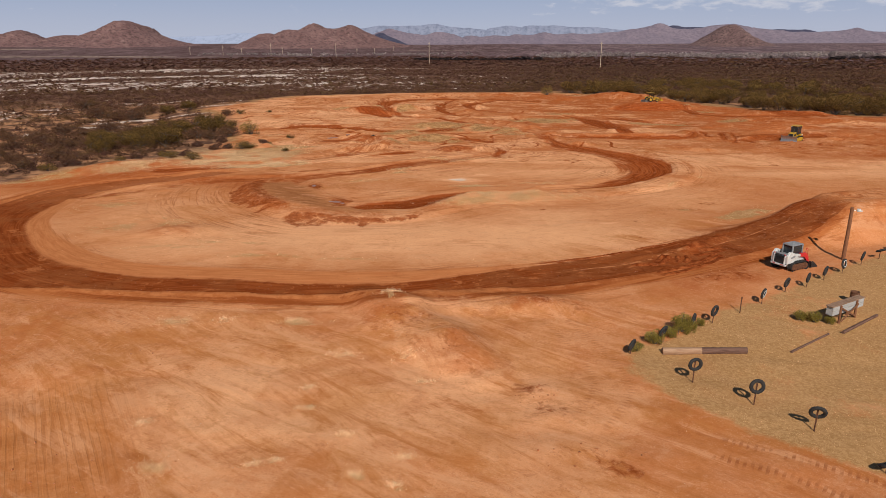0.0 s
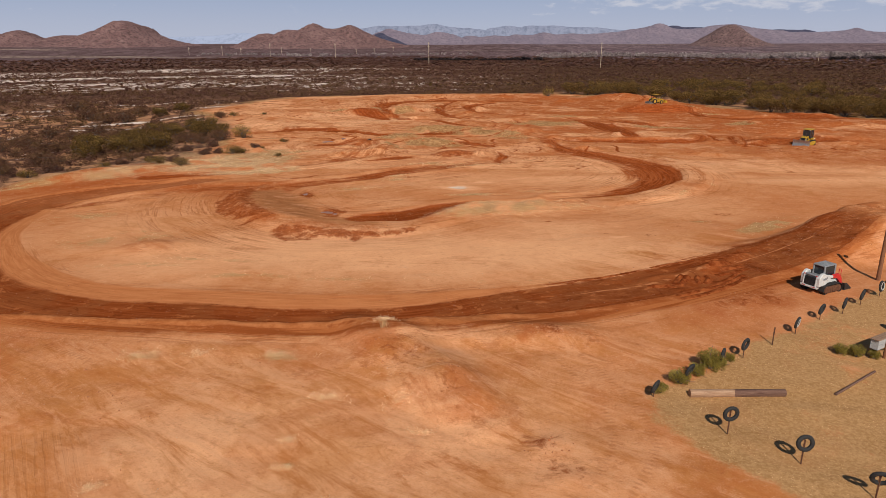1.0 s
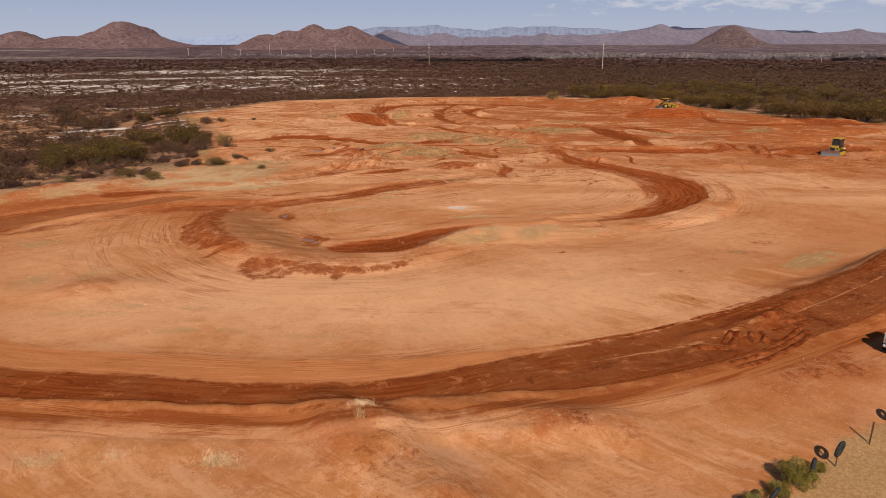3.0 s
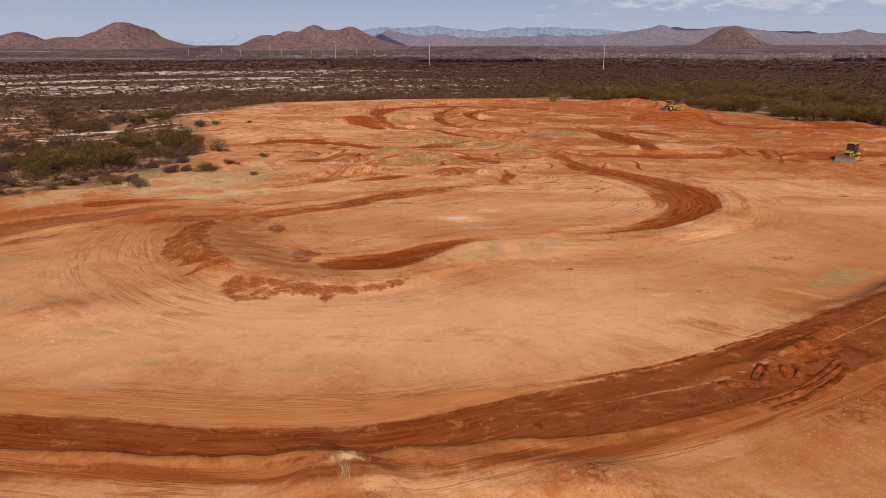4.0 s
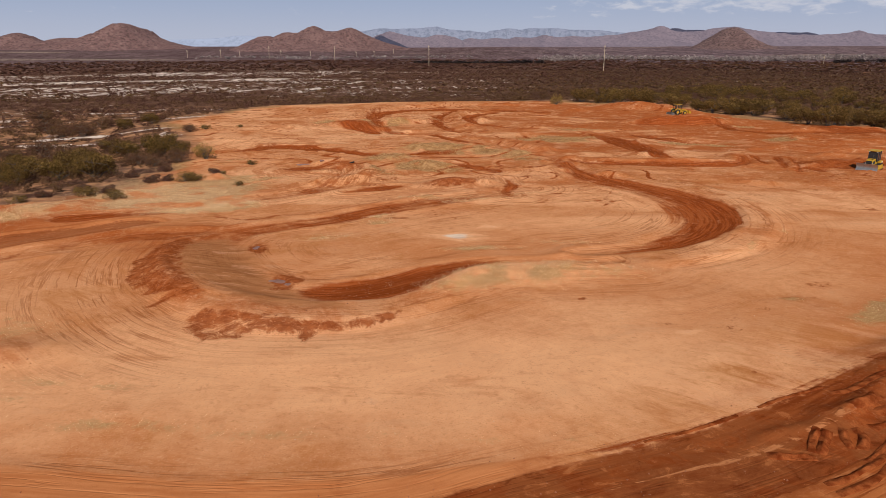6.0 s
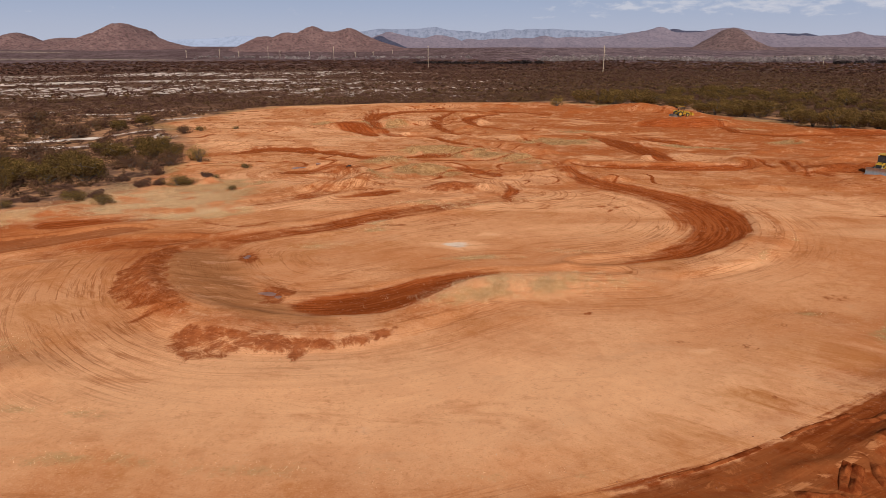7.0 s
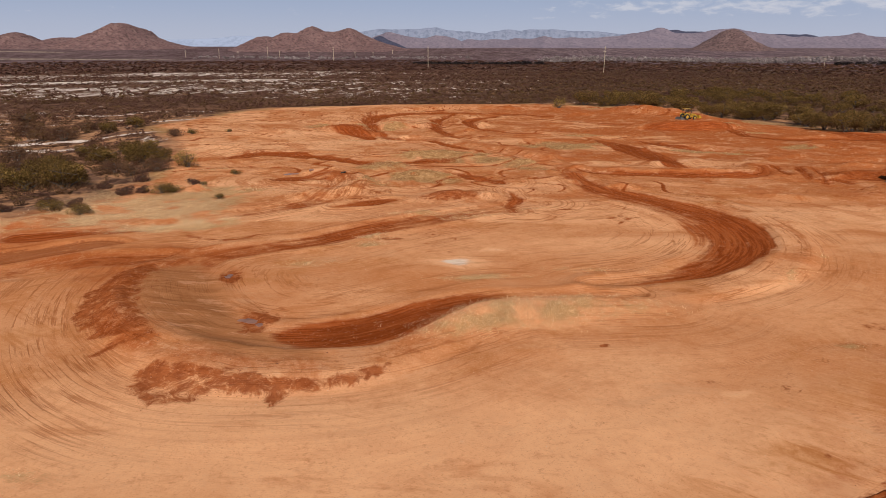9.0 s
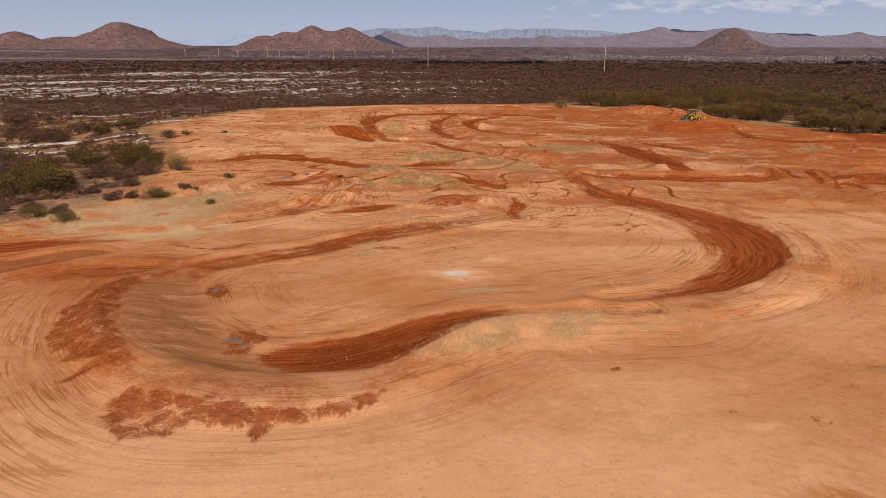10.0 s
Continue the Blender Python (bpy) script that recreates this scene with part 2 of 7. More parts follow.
    thin = s.math("MULTIPLY", s.ramp(fine, 0.56, 0.68), tw)
    dry = s.mix(s.math("MULTIPLY", thin, 0.2), dry, (0.36, 0.11, 0.034))
    # damp, dark earth
    wv = s.math("ADD", wet, s.math("MULTIPLY", s.math("SUBTRACT", n_mid, 0.5), 0.55))
    wv = s.math("ADD", wv, s.math("MULTIPLY", s.math("SUBTRACT", streak, 0.5), 1.1))
    wv = s.math("ADD", wv, s.math("MULTIPLY", s.math("SUBTRACT", n_small, 0.5), 0.28))
    wv = s.math("ADD", wv, s.math("MULTIPLY", s.math("SUBTRACT", crumb, 0.5), 0.6))
    wf = s.math("MULTIPLY", s.ramp(wv, 0.34, 0.72), s.ramp(wet, 0.02, 0.2))
    damp = s.mix(s.ramp(fine, 0.40, 0.62), (0.220, 0.041, 0.009), (0.365, 0.082, 0.020))
    damp = s.mix(s.ramp(wet, 1.05, 1.28, 0.0, 0.75), damp, (0.195, 0.037, 0.008))
    damp = s.mix(s.ramp(streak, 0.53, 0.66, 0.0, 0.6), damp, (0.440, 0.120, 0.034))
    damp = s.mix(s.ramp(n_small, 0.55, 0.70, 0.0, 0.25), damp, (0.380, 0.118, 0.038))
    col = s.mix(wf, dry, damp)
    # the bowl's floor, scraped to and fro
    sc = s.attr("scrape")
    rake = s.noise(s.at(p, (0.13, 1.0, 1.0)), 1.5, 6, 0.68, 0.35)
    floor = s.mix(s.ramp(rake, 0.36, 0.62), (0.290, 0.105, 0.036), (0.460, 0.185, 0.076))
    floor = s.mix(s.ramp(n_mid, 0.40, 0.66, 0.0, 0.55), floor, (0.350, 0.120, 0.040))
    floor = s.mix(s.ramp(s.noise(s.at(p, (0.2, 1.0, 1.0)), 0.9, 5, 0.7, 0.5), 0.56, 0.64), floor, (0.545, 0.245, 0.120))
    col = s.mix(s.math("MULTIPLY", sc, 0.88), col, floor)
    # the near straight: a tan inner lane, a dark damp middle and a broken outer edge
    laid, tier = s.attr("laid"), s.attr("tier")
    jit = s.math("ADD", s.math("MULTIPLY", s.math("SUBTRACT", n_small, 0.5), 0.16), s.math("MULTIPLY", s.math("SUBTRACT", streak, 0.5), 0.50))
    jit = s.math("ADD", jit, s.math("MULTIPLY", s.math("SUBTRACT", crumb, 0.5), 0.30))
    jit = s.math("MULTIPLY", jit, s.attr("fray"))
    lv = s.math("ADD", tier, jit)
    tan_lane = s.mix(s.ramp(fine, 0.34, 0.66), (0.450, 0.148, 0.050), (0.540, 0.200, 0.075))
    tan_lane = s.mix(s.ramp(crumb, 0.55, 0.64, 0.0, 0.3), tan_lane, (0.330, 0.092, 0.027))
    east = s.attr("plain_edge")
    sheet = s.noise(s.at(p, (0.6, 1.0, 1.0)), 0.55, 8, 0.68, 0.8)
    torn = s.ramp(s.math("ADD", s.math("MULTIPLY", streak, 0.6), s.math("MULTIPLY", crumb, 0.5)), 0.50, 0.62)
    tan_lane = s.mix(east, tan_lane, s.mix(torn, col, (0.270, 0.058, 0.015)))
    dark_lane = s.mix(s.ramp(fine, 0.36, 0.66), (0.190, 0.037, 0.009), (0.290, 0.070, 0.018))
    # in the east a deep red band runs inside, drier brown soil outside it
    worn = s.ramp(s.math("ADD", tier, s.math("MULTIPLY", s.math("SUBTRACT", sheet, 0.5), 1.5)), 0.26, 0.46)
    worn = s.math("MULTIPLY", worn, s.ramp(s.math("ADD", tier, s.math("MULTIPLY", s.math("SUBTRACT", sheet, 0.5), 1.2)), 0.98, 0.80))
    brown = s.mix(s.ramp(crumb, 0.40, 0.60), (0.275, 0.078, 0.024), (0.190, 0.045, 0.013))
    dark_lane = s.mix(s.math("MULTIPLY", worn, s.math("MULTIPLY", east, 0.85)), dark_lane, brown)
    dash = s.math("MULTIPLY", s.ramp(s.math("ABSOLUTE", s.math("SUBTRACT", s.math("ADD", tier, s.math("MULTIPLY", s.math("SUBTRACT", streak, 0.5), 0.25)), 0.46)), 0.006, 0.018, 1.0, 0.0), s.math("MULTIPLY", east, s.ramp(sheet, 0.48, 0.54)))
    dark_lane = s.mix(s.ramp(n_mid, 0.44, 0.62, 0.0, 0.6), dark_lane, (0.262, 0.078, 0.024))
    dark_lane = s.mix(s.ramp(streak, 0.58, 0.66, 0.0, 0.3), dark_lane, (0.440, 0.138, 0.044))
    dark_lane = s.mix(s.math("MULTIPLY", dash, 0.8), dark_lane, (0.560, 0.215, 0.085))
    dark_lane = s.mix(s.ramp(crumb, 0.56, 0.63, 0.0, 0.6), dark_lane, (0.120, 0.022, 0.006))
    dark_lane = s.mix(s.ramp(crumb, 0.44, 0.37, 0.0, 0.75), dark_lane, (0.440, 0.142, 0.046))
    lip = s.mix(s.ramp(n_small, 0.38, 0.62), (0.410, 0.122, 0.036), (0.530, 0.182, 0.064))
    lip = s.mix(s.math("MULTIPLY", east, s.ramp(s.math("ADD", s.math("MULTIPLY", crumb, 0.6), s.math("MULTIPLY", sheet, 0.4)), 0.42, 0.56)), lip, (0.350, 0.090, 0.024))
    strip = s.mix(s.ramp(s.noise(tv, 1.1, 6, 0.7, 0.8), 0.46, 0.54), (0.300, 0.074, 0.019), (0.450, 0.140, 0.043))
    wide_lv = s.math("ADD", tier, s.math("MULTIPLY", jit, 1.6))
    edge_lane = s.mix(s.ramp(wide_lv, 1.40, 1.55), lip, strip)
    lanes = s.mix(s.ramp(lv, -0.12, 0.06), tan_lane, dark_lane)
    lanes = s.mix(s.ramp(lv, 0.975, 1.02), lanes, edge_lane)
    reach = s.math("MULTIPLY", s.ramp(lv, -1.12, -0.92), s.ramp(wide_lv, 2.15, 1.80))
    col = s.mix(s.math("MULTIPLY", reach, laid), col, lanes)
    # ragged damp stains, with dry islands left in them
    sn = s.noise(p, 1.1, 7, 0.72, 0.9)
    sv = s.math("ADD", s.attr("stain"), s.math("MULTIPLY", s.math("SUBTRACT", sn, 0.5), 2.1))
    sf = s.math("MULTIPLY", s.ramp(sv, 0.38, 0.78), s.ramp(s.attr("stain"), 0.05, 0.25))
    spot = s.mix(s.ramp(n_small, 0.4, 0.65), (0.225, 0.044, 0.010), (0.345, 0.085, 0.022))
    spot = s.mix(s.ramp(n_lump, 0.42, 0.30, 0.0, 0.7), spot, (0.560, 0.215, 0.085))
    spot = s.mix(s.ramp(n_lump, 0.56, 0.68, 0.0, 0.6), spot, (0.190, 0.040, 0.010))
    col = s.mix(s.math("MULTIPLY", sf, 0.88), col, spot)
    speck = s.noise(p, 3.4, 6, 0.8)
    spread = s.math("ADD", s.math("MULTIPLY", rough, 0.6), 0.09)
    col = s.mix(s.math("MULTIPLY", s.ramp(speck, 0.52, 0.66), spread), col, (0.330, 0.095, 0.030))
    col = s.mix(s.math("MULTIPLY", s.ramp(speck, 0.46, 0.34), s.math("MULTIPLY", spread, 0.6)), col, (0.700, 0.360, 0.195))
    # dry grass cover
    gv = s.math("ADD", grass, s.math("MULTIPLY", s.math("SUBTRACT", n_small, 0.5), 0.9))
    gv = s.math("ADD", gv, s.math("MULTIPLY", s.math("SUBTRACT", n_grit, 0.5), 0.6))
    gf = s.math("MULTIPLY", s.ramp(gv, 0.25, 0.75, 0.0, 0.85), s.ramp(grass, 0.03, 0.2))
    straw = s.mix(s.ramp(s.noise(p, 7.0, 6, 0.8), 0.38, 0.64), (0.345, 0.190, 0.076), (0.520, 0.305, 0.136))
    straw = s.mix(s.attr("hay"), straw, s.mix(s.ramp(s.noise(p, 3.2, 7, 0.8, 0.5), 0.40, 0.60), (0.350, 0.185, 0.082), (0.690, 0.445, 0.245)))
    straw = s.mix(s.attr("sere"), straw, s.mix(s.ramp(n_small, 0.4, 0.65), (0.260, 0.134, 0.052), (0.500, 0.285, 0.128)))
    straw = s.mix(s.ramp(n_mid, 0.52, 0.75, 0.0, 0.55), straw, (0.390, 0.175, 0.072))
    col = s.mix(gf, col, straw)
    # open desert soil with brush stubble and chalky banks
    sn1 = s.noise(s.at(p, (1.0, 0.45, 1.0)), 0.5, 7, 0.8)
    soil = s.mix(s.ramp(sn1, 0.42, 0.60), (0.075, 0.038, 0.027), (0.205, 0.108, 0.070))
    soil = s.mix(s.ramp(s.noise(p, 0.05, 3, 0.6), 0.4, 0.7, 0.0, 0.4), soil, (0.150, 0.068, 0.040))
    soil = s.mix(s.math("MULTIPLY", s.attr("bare"), s.ramp(s.noise(p, 0.22, 6, 0.7), 0.42, 0.58)), soil, s.mix(n_small, (0.390, 0.175, 0.084), (0.520, 0.280, 0.150)))
    thick = s.mix(s.ramp(s.noise(p, 0.6, 6, 0.75), 0.4, 0.65), (0.062, 0.033, 0.021), (0.140, 0.077, 0.045))
    soil = s.mix(s.math("MULTIPLY", s.attr("lush"), 0.85), soil, thick)
    cv = s.math("ADD", chalk, s.math("MULTIPLY", s.math("SUBTRACT", s.noise(s.at(p, (1.0, 0.22, 1.0)), 0.09, 8, 0.8), 0.5), 4.2))
    cv = s.math("ADD", cv, s.math("MULTIPLY", s.math("SUBTRACT", s.noise(s.at(p, (1.0, 0.5, 1.0)), 0.22, 6, 0.75), 0.53), 3.4))
    white = s.mix(s.ramp(n_small, 0.4, 0.7), (0.60, 0.46, 0.38), (0.86, 0.74, 0.65))
    soil = s.mix(s.ramp(cv, 0.62, 0.76), soil, white)
    # the far plain's mauve paints distance haze into its base colour
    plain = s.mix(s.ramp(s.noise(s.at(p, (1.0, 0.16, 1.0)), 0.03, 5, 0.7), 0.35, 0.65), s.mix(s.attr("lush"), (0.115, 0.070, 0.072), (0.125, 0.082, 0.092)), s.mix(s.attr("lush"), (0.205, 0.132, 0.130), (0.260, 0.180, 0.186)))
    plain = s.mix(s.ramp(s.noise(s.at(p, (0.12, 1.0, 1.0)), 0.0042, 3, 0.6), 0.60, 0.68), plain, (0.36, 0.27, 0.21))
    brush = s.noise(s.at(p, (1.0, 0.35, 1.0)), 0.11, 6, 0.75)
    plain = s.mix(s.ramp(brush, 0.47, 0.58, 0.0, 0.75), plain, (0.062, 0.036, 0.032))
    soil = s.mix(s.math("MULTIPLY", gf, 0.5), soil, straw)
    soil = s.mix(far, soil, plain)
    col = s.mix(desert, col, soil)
    churn = s.math("ADD", s.math("MULTIPLY", rough, 0.85), 0.15)
    h = s.math("ADD", s.math("MULTIPLY", n_small, 0.9), s.math("MULTIPLY", n_grit, 0.25))
    h = s.math("ADD", h, s.math("MULTIPLY", s.math("MULTIPLY", streak, tw), 0.7))
    h = s.math("ADD", h, s.math("MULTIPLY", s.math("MULTIPLY", fine, tw), 0.3))
    h = s.math("MULTIPLY", s.math("ADD", h, s.math("MULTIPLY", n_mid, 0.8)), churn)
    h = s.math("SUBTRACT", h, s.math("MULTIPLY", crack, 0.12))
    h = s.math("ADD", h, s.math("MULTIPLY", lug, 0.08))
    h = s.math("SUBTRACT", h, s.math("MULTIPLY", rip, 0.08))
    return s.done(col, s.ramp(wf, 0.0, 1.0, 0.97, 0.85), 0.0, s.bump(h, 0.5, 0.2), 0.0)


def plain_material(name, a, b, scale=3.0, rough=0.7, metal=0.0, bump=0.2, dist=0.01, wear=None, spec=0.4):
    """Two tones, a finer grain, and dust or wear in patches."""
    s = Shade(name)
    p = s.place()
    n1, n2 = s.noise(p, scale, 5, 0.6, 0.3), s.noise(p, scale * 9, 3, 0.6)
    c = s.mix(s.ramp(n1, 0.35, 0.65), a, b)
    c = s.mix(s.ramp(n2, 0.4, 0.75, 0.0, 0.35), c, tuple(v * 0.7 for v in a))
    if wear:
        c = s.mix(s.ramp(s.noise(p, scale * 2.2, 5, 0.7), 0.55, 0.72, 0.0, 0.75), c, wear)
    return s.done(c, s.ramp(n2, 0.3, 0.7, rough - 0.08, min(1.0, rough + 0.08)), metal, s.bump(n2, bump, dist), spec)


def wood_material(name, a, b, axis=(1.0, 12.0, 12.0)):
    s = Shade(name)
    p = s.at(s.place(), axis)
    n1, n2 = s.noise(p, 1.2, 6, 0.65, 0.4), s.noise(p, 6.0, 4, 0.7)
    c = s.mix(s.ramp(n1, 0.35, 0.65), a, b)
    c = s.mix(s.ramp(n2, 0.5, 0.75, 0.0, 0.6), c, tuple(v * 0.45 for v in a))
    return s.done(c, 0.85, 0.0, s.bump(n2, 0.5, 0.01), 0.2)


def leaf_material(name, a, b, c, lo=0.6, hi=1.35):
    """Foliage whose tone follows a per-bush value and varies from leaf to leaf."""
    s = Shade(name)
    tint = s.attr("tint")
    isl = s.node("ShaderNodeNewGeometry", "Random Per Island")
    col = s.mix(s.ramp(tint, 0.0, 0.5), a, b)
    col = s.mix(s.ramp(tint, 0.5, 1.0), col, c)
    dark = s.node("ShaderNodeMix", 2, None, data_type="RGBA", blend_type="MULTIPLY")
    n = dark.node
    n.inputs[0].default_value = 1.0
    s.put(n.inputs[6], col)
    shade_v = s.ramp(isl, 0.0, 1.0, lo * 1.3, hi * 1.3)
    comb = s.node("ShaderNodeCombineColor", 0, {0: shade_v, 1: shade_v, 2: shade_v})
    s.put(n.inputs[7], comb)
    s.done(dark, 0.9, 0.0, None, 0.03)
    thin = s.node("ShaderNodeBsdfTranslucent", 0, {"Color": dark})
    both = s.node("ShaderNodeMixShader", 0, {0: 0.26, 1: s.bsdf.outputs[0], 2: thin})
    s.t.links.new(both, s.t.nodes["Material Output"].inputs["Surface"])
    return s.mat


def rock_material(name, a, b, c, scale, speck, hazed=(0.0, 0.0, 0.0)):
    """Stony hillside with brush speckle; hazed paints the air's haze on as a glow."""
    s = Shade(name)
    p = s.place()
    n1 = s.noise(p, scale, 6, 0.65, 0.4)
    n2 = s.noise(p, scale * speck, 4, 0.75)
    n3 = s.noise(s.at(p, (1.0, 1.0, 0.35)), scale * 3.3, 5, 0.7)
    col = s.mix(s.ramp(n1, 0.35, 0.65), a, b)
    col = s.mix(s.ramp(n3, 0.5, 0.72, 0.0, 0.7), col, c)
    col = s.mix(s.ramp(n2, 0.48, 0.60, 0.0, 0.75), col, tuple(v * 0.40 for v in a))
    m = s.done(col, 0.95, 0.0, s.bump(n2, 0.5, 2.0), 0.1)
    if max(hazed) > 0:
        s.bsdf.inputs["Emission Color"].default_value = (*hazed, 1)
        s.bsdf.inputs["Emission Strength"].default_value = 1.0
    return m


GROUND = ground_material()
RUBBER = plain_material("worn_rubber", (0.018, 0.017, 0.017), (0.030, 0.028, 0.027), 6, 0.8, 0, 0.3, 0.01, (0.10, 0.06, 0.04))
RUST = plain_material("rusty_steel", (0.11, 0.045, 0.025), (0.19, 0.085, 0.045), 8, 0.8, 0.3, 0.3, 0.004)
BLADE = plain_material("dull_blade_steel", (0.13, 0.115, 0.105), (0.20, 0.175, 0.155), 3, 0.6, 0.4, 0.2, 0.004, (0.26, 0.13, 0.07))
STEEL = plain_material("scuffed_steel", (0.40, 0.39, 0.38), (0.52, 0.50, 0.48), 4, 0.42, 0.8, 0.2, 0.004, (0.24, 0.15, 0.10))
DARKSTEEL = plain_material("dark_machine_steel", (0.030, 0.030, 0.032), (0.055, 0.052, 0.050), 4, 0.55, 0.4, 0.2, 0.004, (0.16, 0.08, 0.045))
YELLOW = plain_material("yellow_machine_paint", (0.44, 0.24, 0.018), (0.52, 0.30, 0.026), 2, 0.55, 0, 0.1, 0.003, (0.45, 0.22, 0.06))
WHITE = plain_material("white_machine_paint", (0.54, 0.53, 0.51), (0.63, 0.62, 0.60), 2, 0.45, 0, 0.1, 0.003, (0.40, 0.25, 0.16))
GREY = plain_material("grey_machine_paint", (0.20, 0.20, 0.21), (0.27, 0.27, 0.28), 2, 0.5, 0, 0.1, 0.003, (0.30, 0.20, 0.14))
REDPAINT = plain_material("red_machine_paint", (0.50, 0.020, 0.022), (0.60, 0.03, 0.03), 2, 0.42, 0, 0.1, 0.003, (0.42, 0.13, 0.07))
BLACK = plain_material("black_grille", (0.014, 0.014, 0.014), (0.03, 0.028, 0.026), 8, 0.6, 0, 0.3, 0.004, (0.10, 0.05, 0.03))
GLASS = plain_material("tinted_cab_glass", (0.020, 0.026, 0.032), (0.03, 0.036, 0.042), 1, 0.08, 0, 0.0, 0.001, None, 0.6)
LAMPGLASS = plain_material("floodlight_glass", (0.70, 0.70, 0.68), (0.78, 0.78, 0.76), 4, 0.2, 0, 0.0, 0.001)
POLEWOOD = wood_material("brown_pole_wood", (0.17, 0.070, 0.035), (0.25, 0.11, 0.055), (12.0, 12.0, 1.0))
PALEPOLE = wood_material("sunlit_pole_wood", (0.50, 0.38, 0.27), (0.62, 0.49, 0.36), (6.0, 6.0, 0.5))
LOGWOOD = wood_material("split_log_wood", (0.30, 0.17, 0.10), (0.44, 0.27, 0.17))
LOGBARK = wood_material("dark_log_bark", (0.11, 0.055, 0.040), (0.19, 0.105, 0.075))
GREYWOOD = wood_material("weathered_grey_board", (0.34, 0.33, 0.32), (0.46, 0.44, 0.42))
TANWOOD = wood_material("weathered_tan_board", (0.22, 0.125, 0.080), (0.33, 0.205, 0.135))
BRANCH = wood_material("dry_branch_wood", (0.10, 0.075, 0.060), (0.17, 0.13, 0.105), (8.0, 8.0, 1.0))
MESQUITE = leaf_material("olive_scrub_leaf", (0.082, 0.044, 0.020), (0.142, 0.084, 0.025), (0.250, 0.162, 0.046), 0.35, 1.5)
SCRUB = leaf_material("brown_scrub_twig", (0.100, 0.047, 0.035), (0.128, 0.066, 0.034), (0.150, 0.098, 0.036), 0.7, 1.2)
GREENLEAF = leaf_material("green_broom_leaf", (0.100, 0.076, 0.016), (0.195, 0.148, 0.032), (0.330, 0.250, 0.075), 0.7, 1.3)
STRAW = leaf_material("straw_blade", (0.330, 0.174, 0.068), (0.500, 0.310, 0.152), (0.760, 0.550, 0.330))
EASTLEAF = leaf_material("dusty_olive_leaf", (0.092, 0.048, 0.021), (0.150, 0.086, 0.027), (0.240, 0.150, 0.046), 0.3, 1.5)
TURNED = plain_material("turned_damp_earth", (0.165, 0.031, 0.008), (0.330, 0.088, 0.026), 2.2, 0.95, 0.0, 0.6, 0.05, None, 0.0)
HAY = leaf_material("grey_straw_blade", (0.400, 0.240, 0.115), (0.560, 0.370, 0.200), (0.740, 0.540, 0.330))
BARE = leaf_material("bare_grey_twig", (0.200, 0.150, 0.145), (0.260, 0.205, 0.195), (0.330, 0.270, 0.255))
SHADOWLEAF = leaf_material("cloud_shadow_leaf", (0.028, 0.021, 0.022), (0.036, 0.027, 0.026), (0.045, 0.034, 0.030))
STONE = plain_material("pale_pebble", (0.50, 0.25, 0.13), (0.70, 0.45, 0.30), 3, 0.9, 0, 0.4, 0.02)
DRYCLOD = plain_material("dry_earth_clod", (0.36, 0.115, 0.040), (0.50, 0.190, 0.078), 3, 0.95, 0, 0.5, 0.02)
CLOD = plain_material("dark_earth_clod", (0.22, 0.070, 0.028), (0.34, 0.125, 0.055), 3, 0.95, 0, 0.5, 0.02)

# ---------------------------------------------------------------- the lie of the land
# plan of the cleared plateau, the tracks and the mounds, in metres
PLATEAU = [(-140, -200), (-110, 30), (-62, 58), (-46, 73), (-40, 83), (-34.5, 90), (-32, 97), (-32.5, 106), (-35, 117), (-42, 138),
           (-57, 161), (-52, 187), (-44, 205), (-14, 216), (15, 219), (30, 221), (45, 209), (57, 199), (63, 175), (72, 154), (86, 140), (130, 122), (220, 100), (220, -200)]
FIELD = [(8.3, 30.4), (12, 32.9), (17.2, 36.4), (22.8, 40.6), (30, 46), (60, 60), (80, 10), (16, 19.6), (12.6, 22.4), (9.8, 25.2), (7.9, 28.4)]
# the near straight and its bend, along the inner edge of the dark lane:
# x, y, width of the tan lane inside it, of the dark lane, and of the broken edge outside
MAIN = [(31.5, 54.6, 0.3, 2.0, 0.6), (28.5, 54.0, 0.3, 3.4, 0.6), (23.8, 52.3, 0.3, 4.8, 0.8), (21.1, 51, 0.3, 4.8, 1.2), (17.2, 48.7, 0.35, 4.7, 1.6), (13.5, 46.4, 0.35, 4.4, 1.7), (10.4, 44.7, 0.35, 4.2, 1.6), (7.7, 43.5, 0.45, 4.0, 1.5),
        (5.2, 42.6, 0.5, 3.8, 1.7), (2.9, 41.7, 0.8, 3.2, 1.8), (0.3, 40.5, 1.3, 2.3, 1.9), (-1.4, 39.9, 1.6, 1.95, 2.0), (-3.4, 39.5, 1.8, 2.0, 2.0), (-6.4, 39.3, 1.8, 1.7, 1.8), (-9.5, 39.4, 1.9, 1.8, 1.7), (-13.8, 39.8, 2.0, 2.1, 1.9), (-16.4, 40.1, 2.0, 2.3, 2.0), (-20.4, 40.9, 2.0, 2.9, 1.6),
        (-24, 42.5, 2.3, 4.6, 0.9), (-26.7, 44.6, 2.4, 5.9, 0.8), (-29.8, 48.2, 1.8, 6.8, 0.8), (-33.3, 53.5, 1.6, 7.0, 0.8), (-35, 57.8, 1.5, 6.6, 0.8), (-35.7, 62.2, 1.2, 5.8, 0.8), (-35.4, 66.4, 0.7, 5.0, 0.8), (-33.6, 69.6, 0.5, 4.8, 0.8), (-30.2, 72.6, 0.4, 4.0, 0.8), (-26, 76.4, 0.4, 3.0, 0.8)]
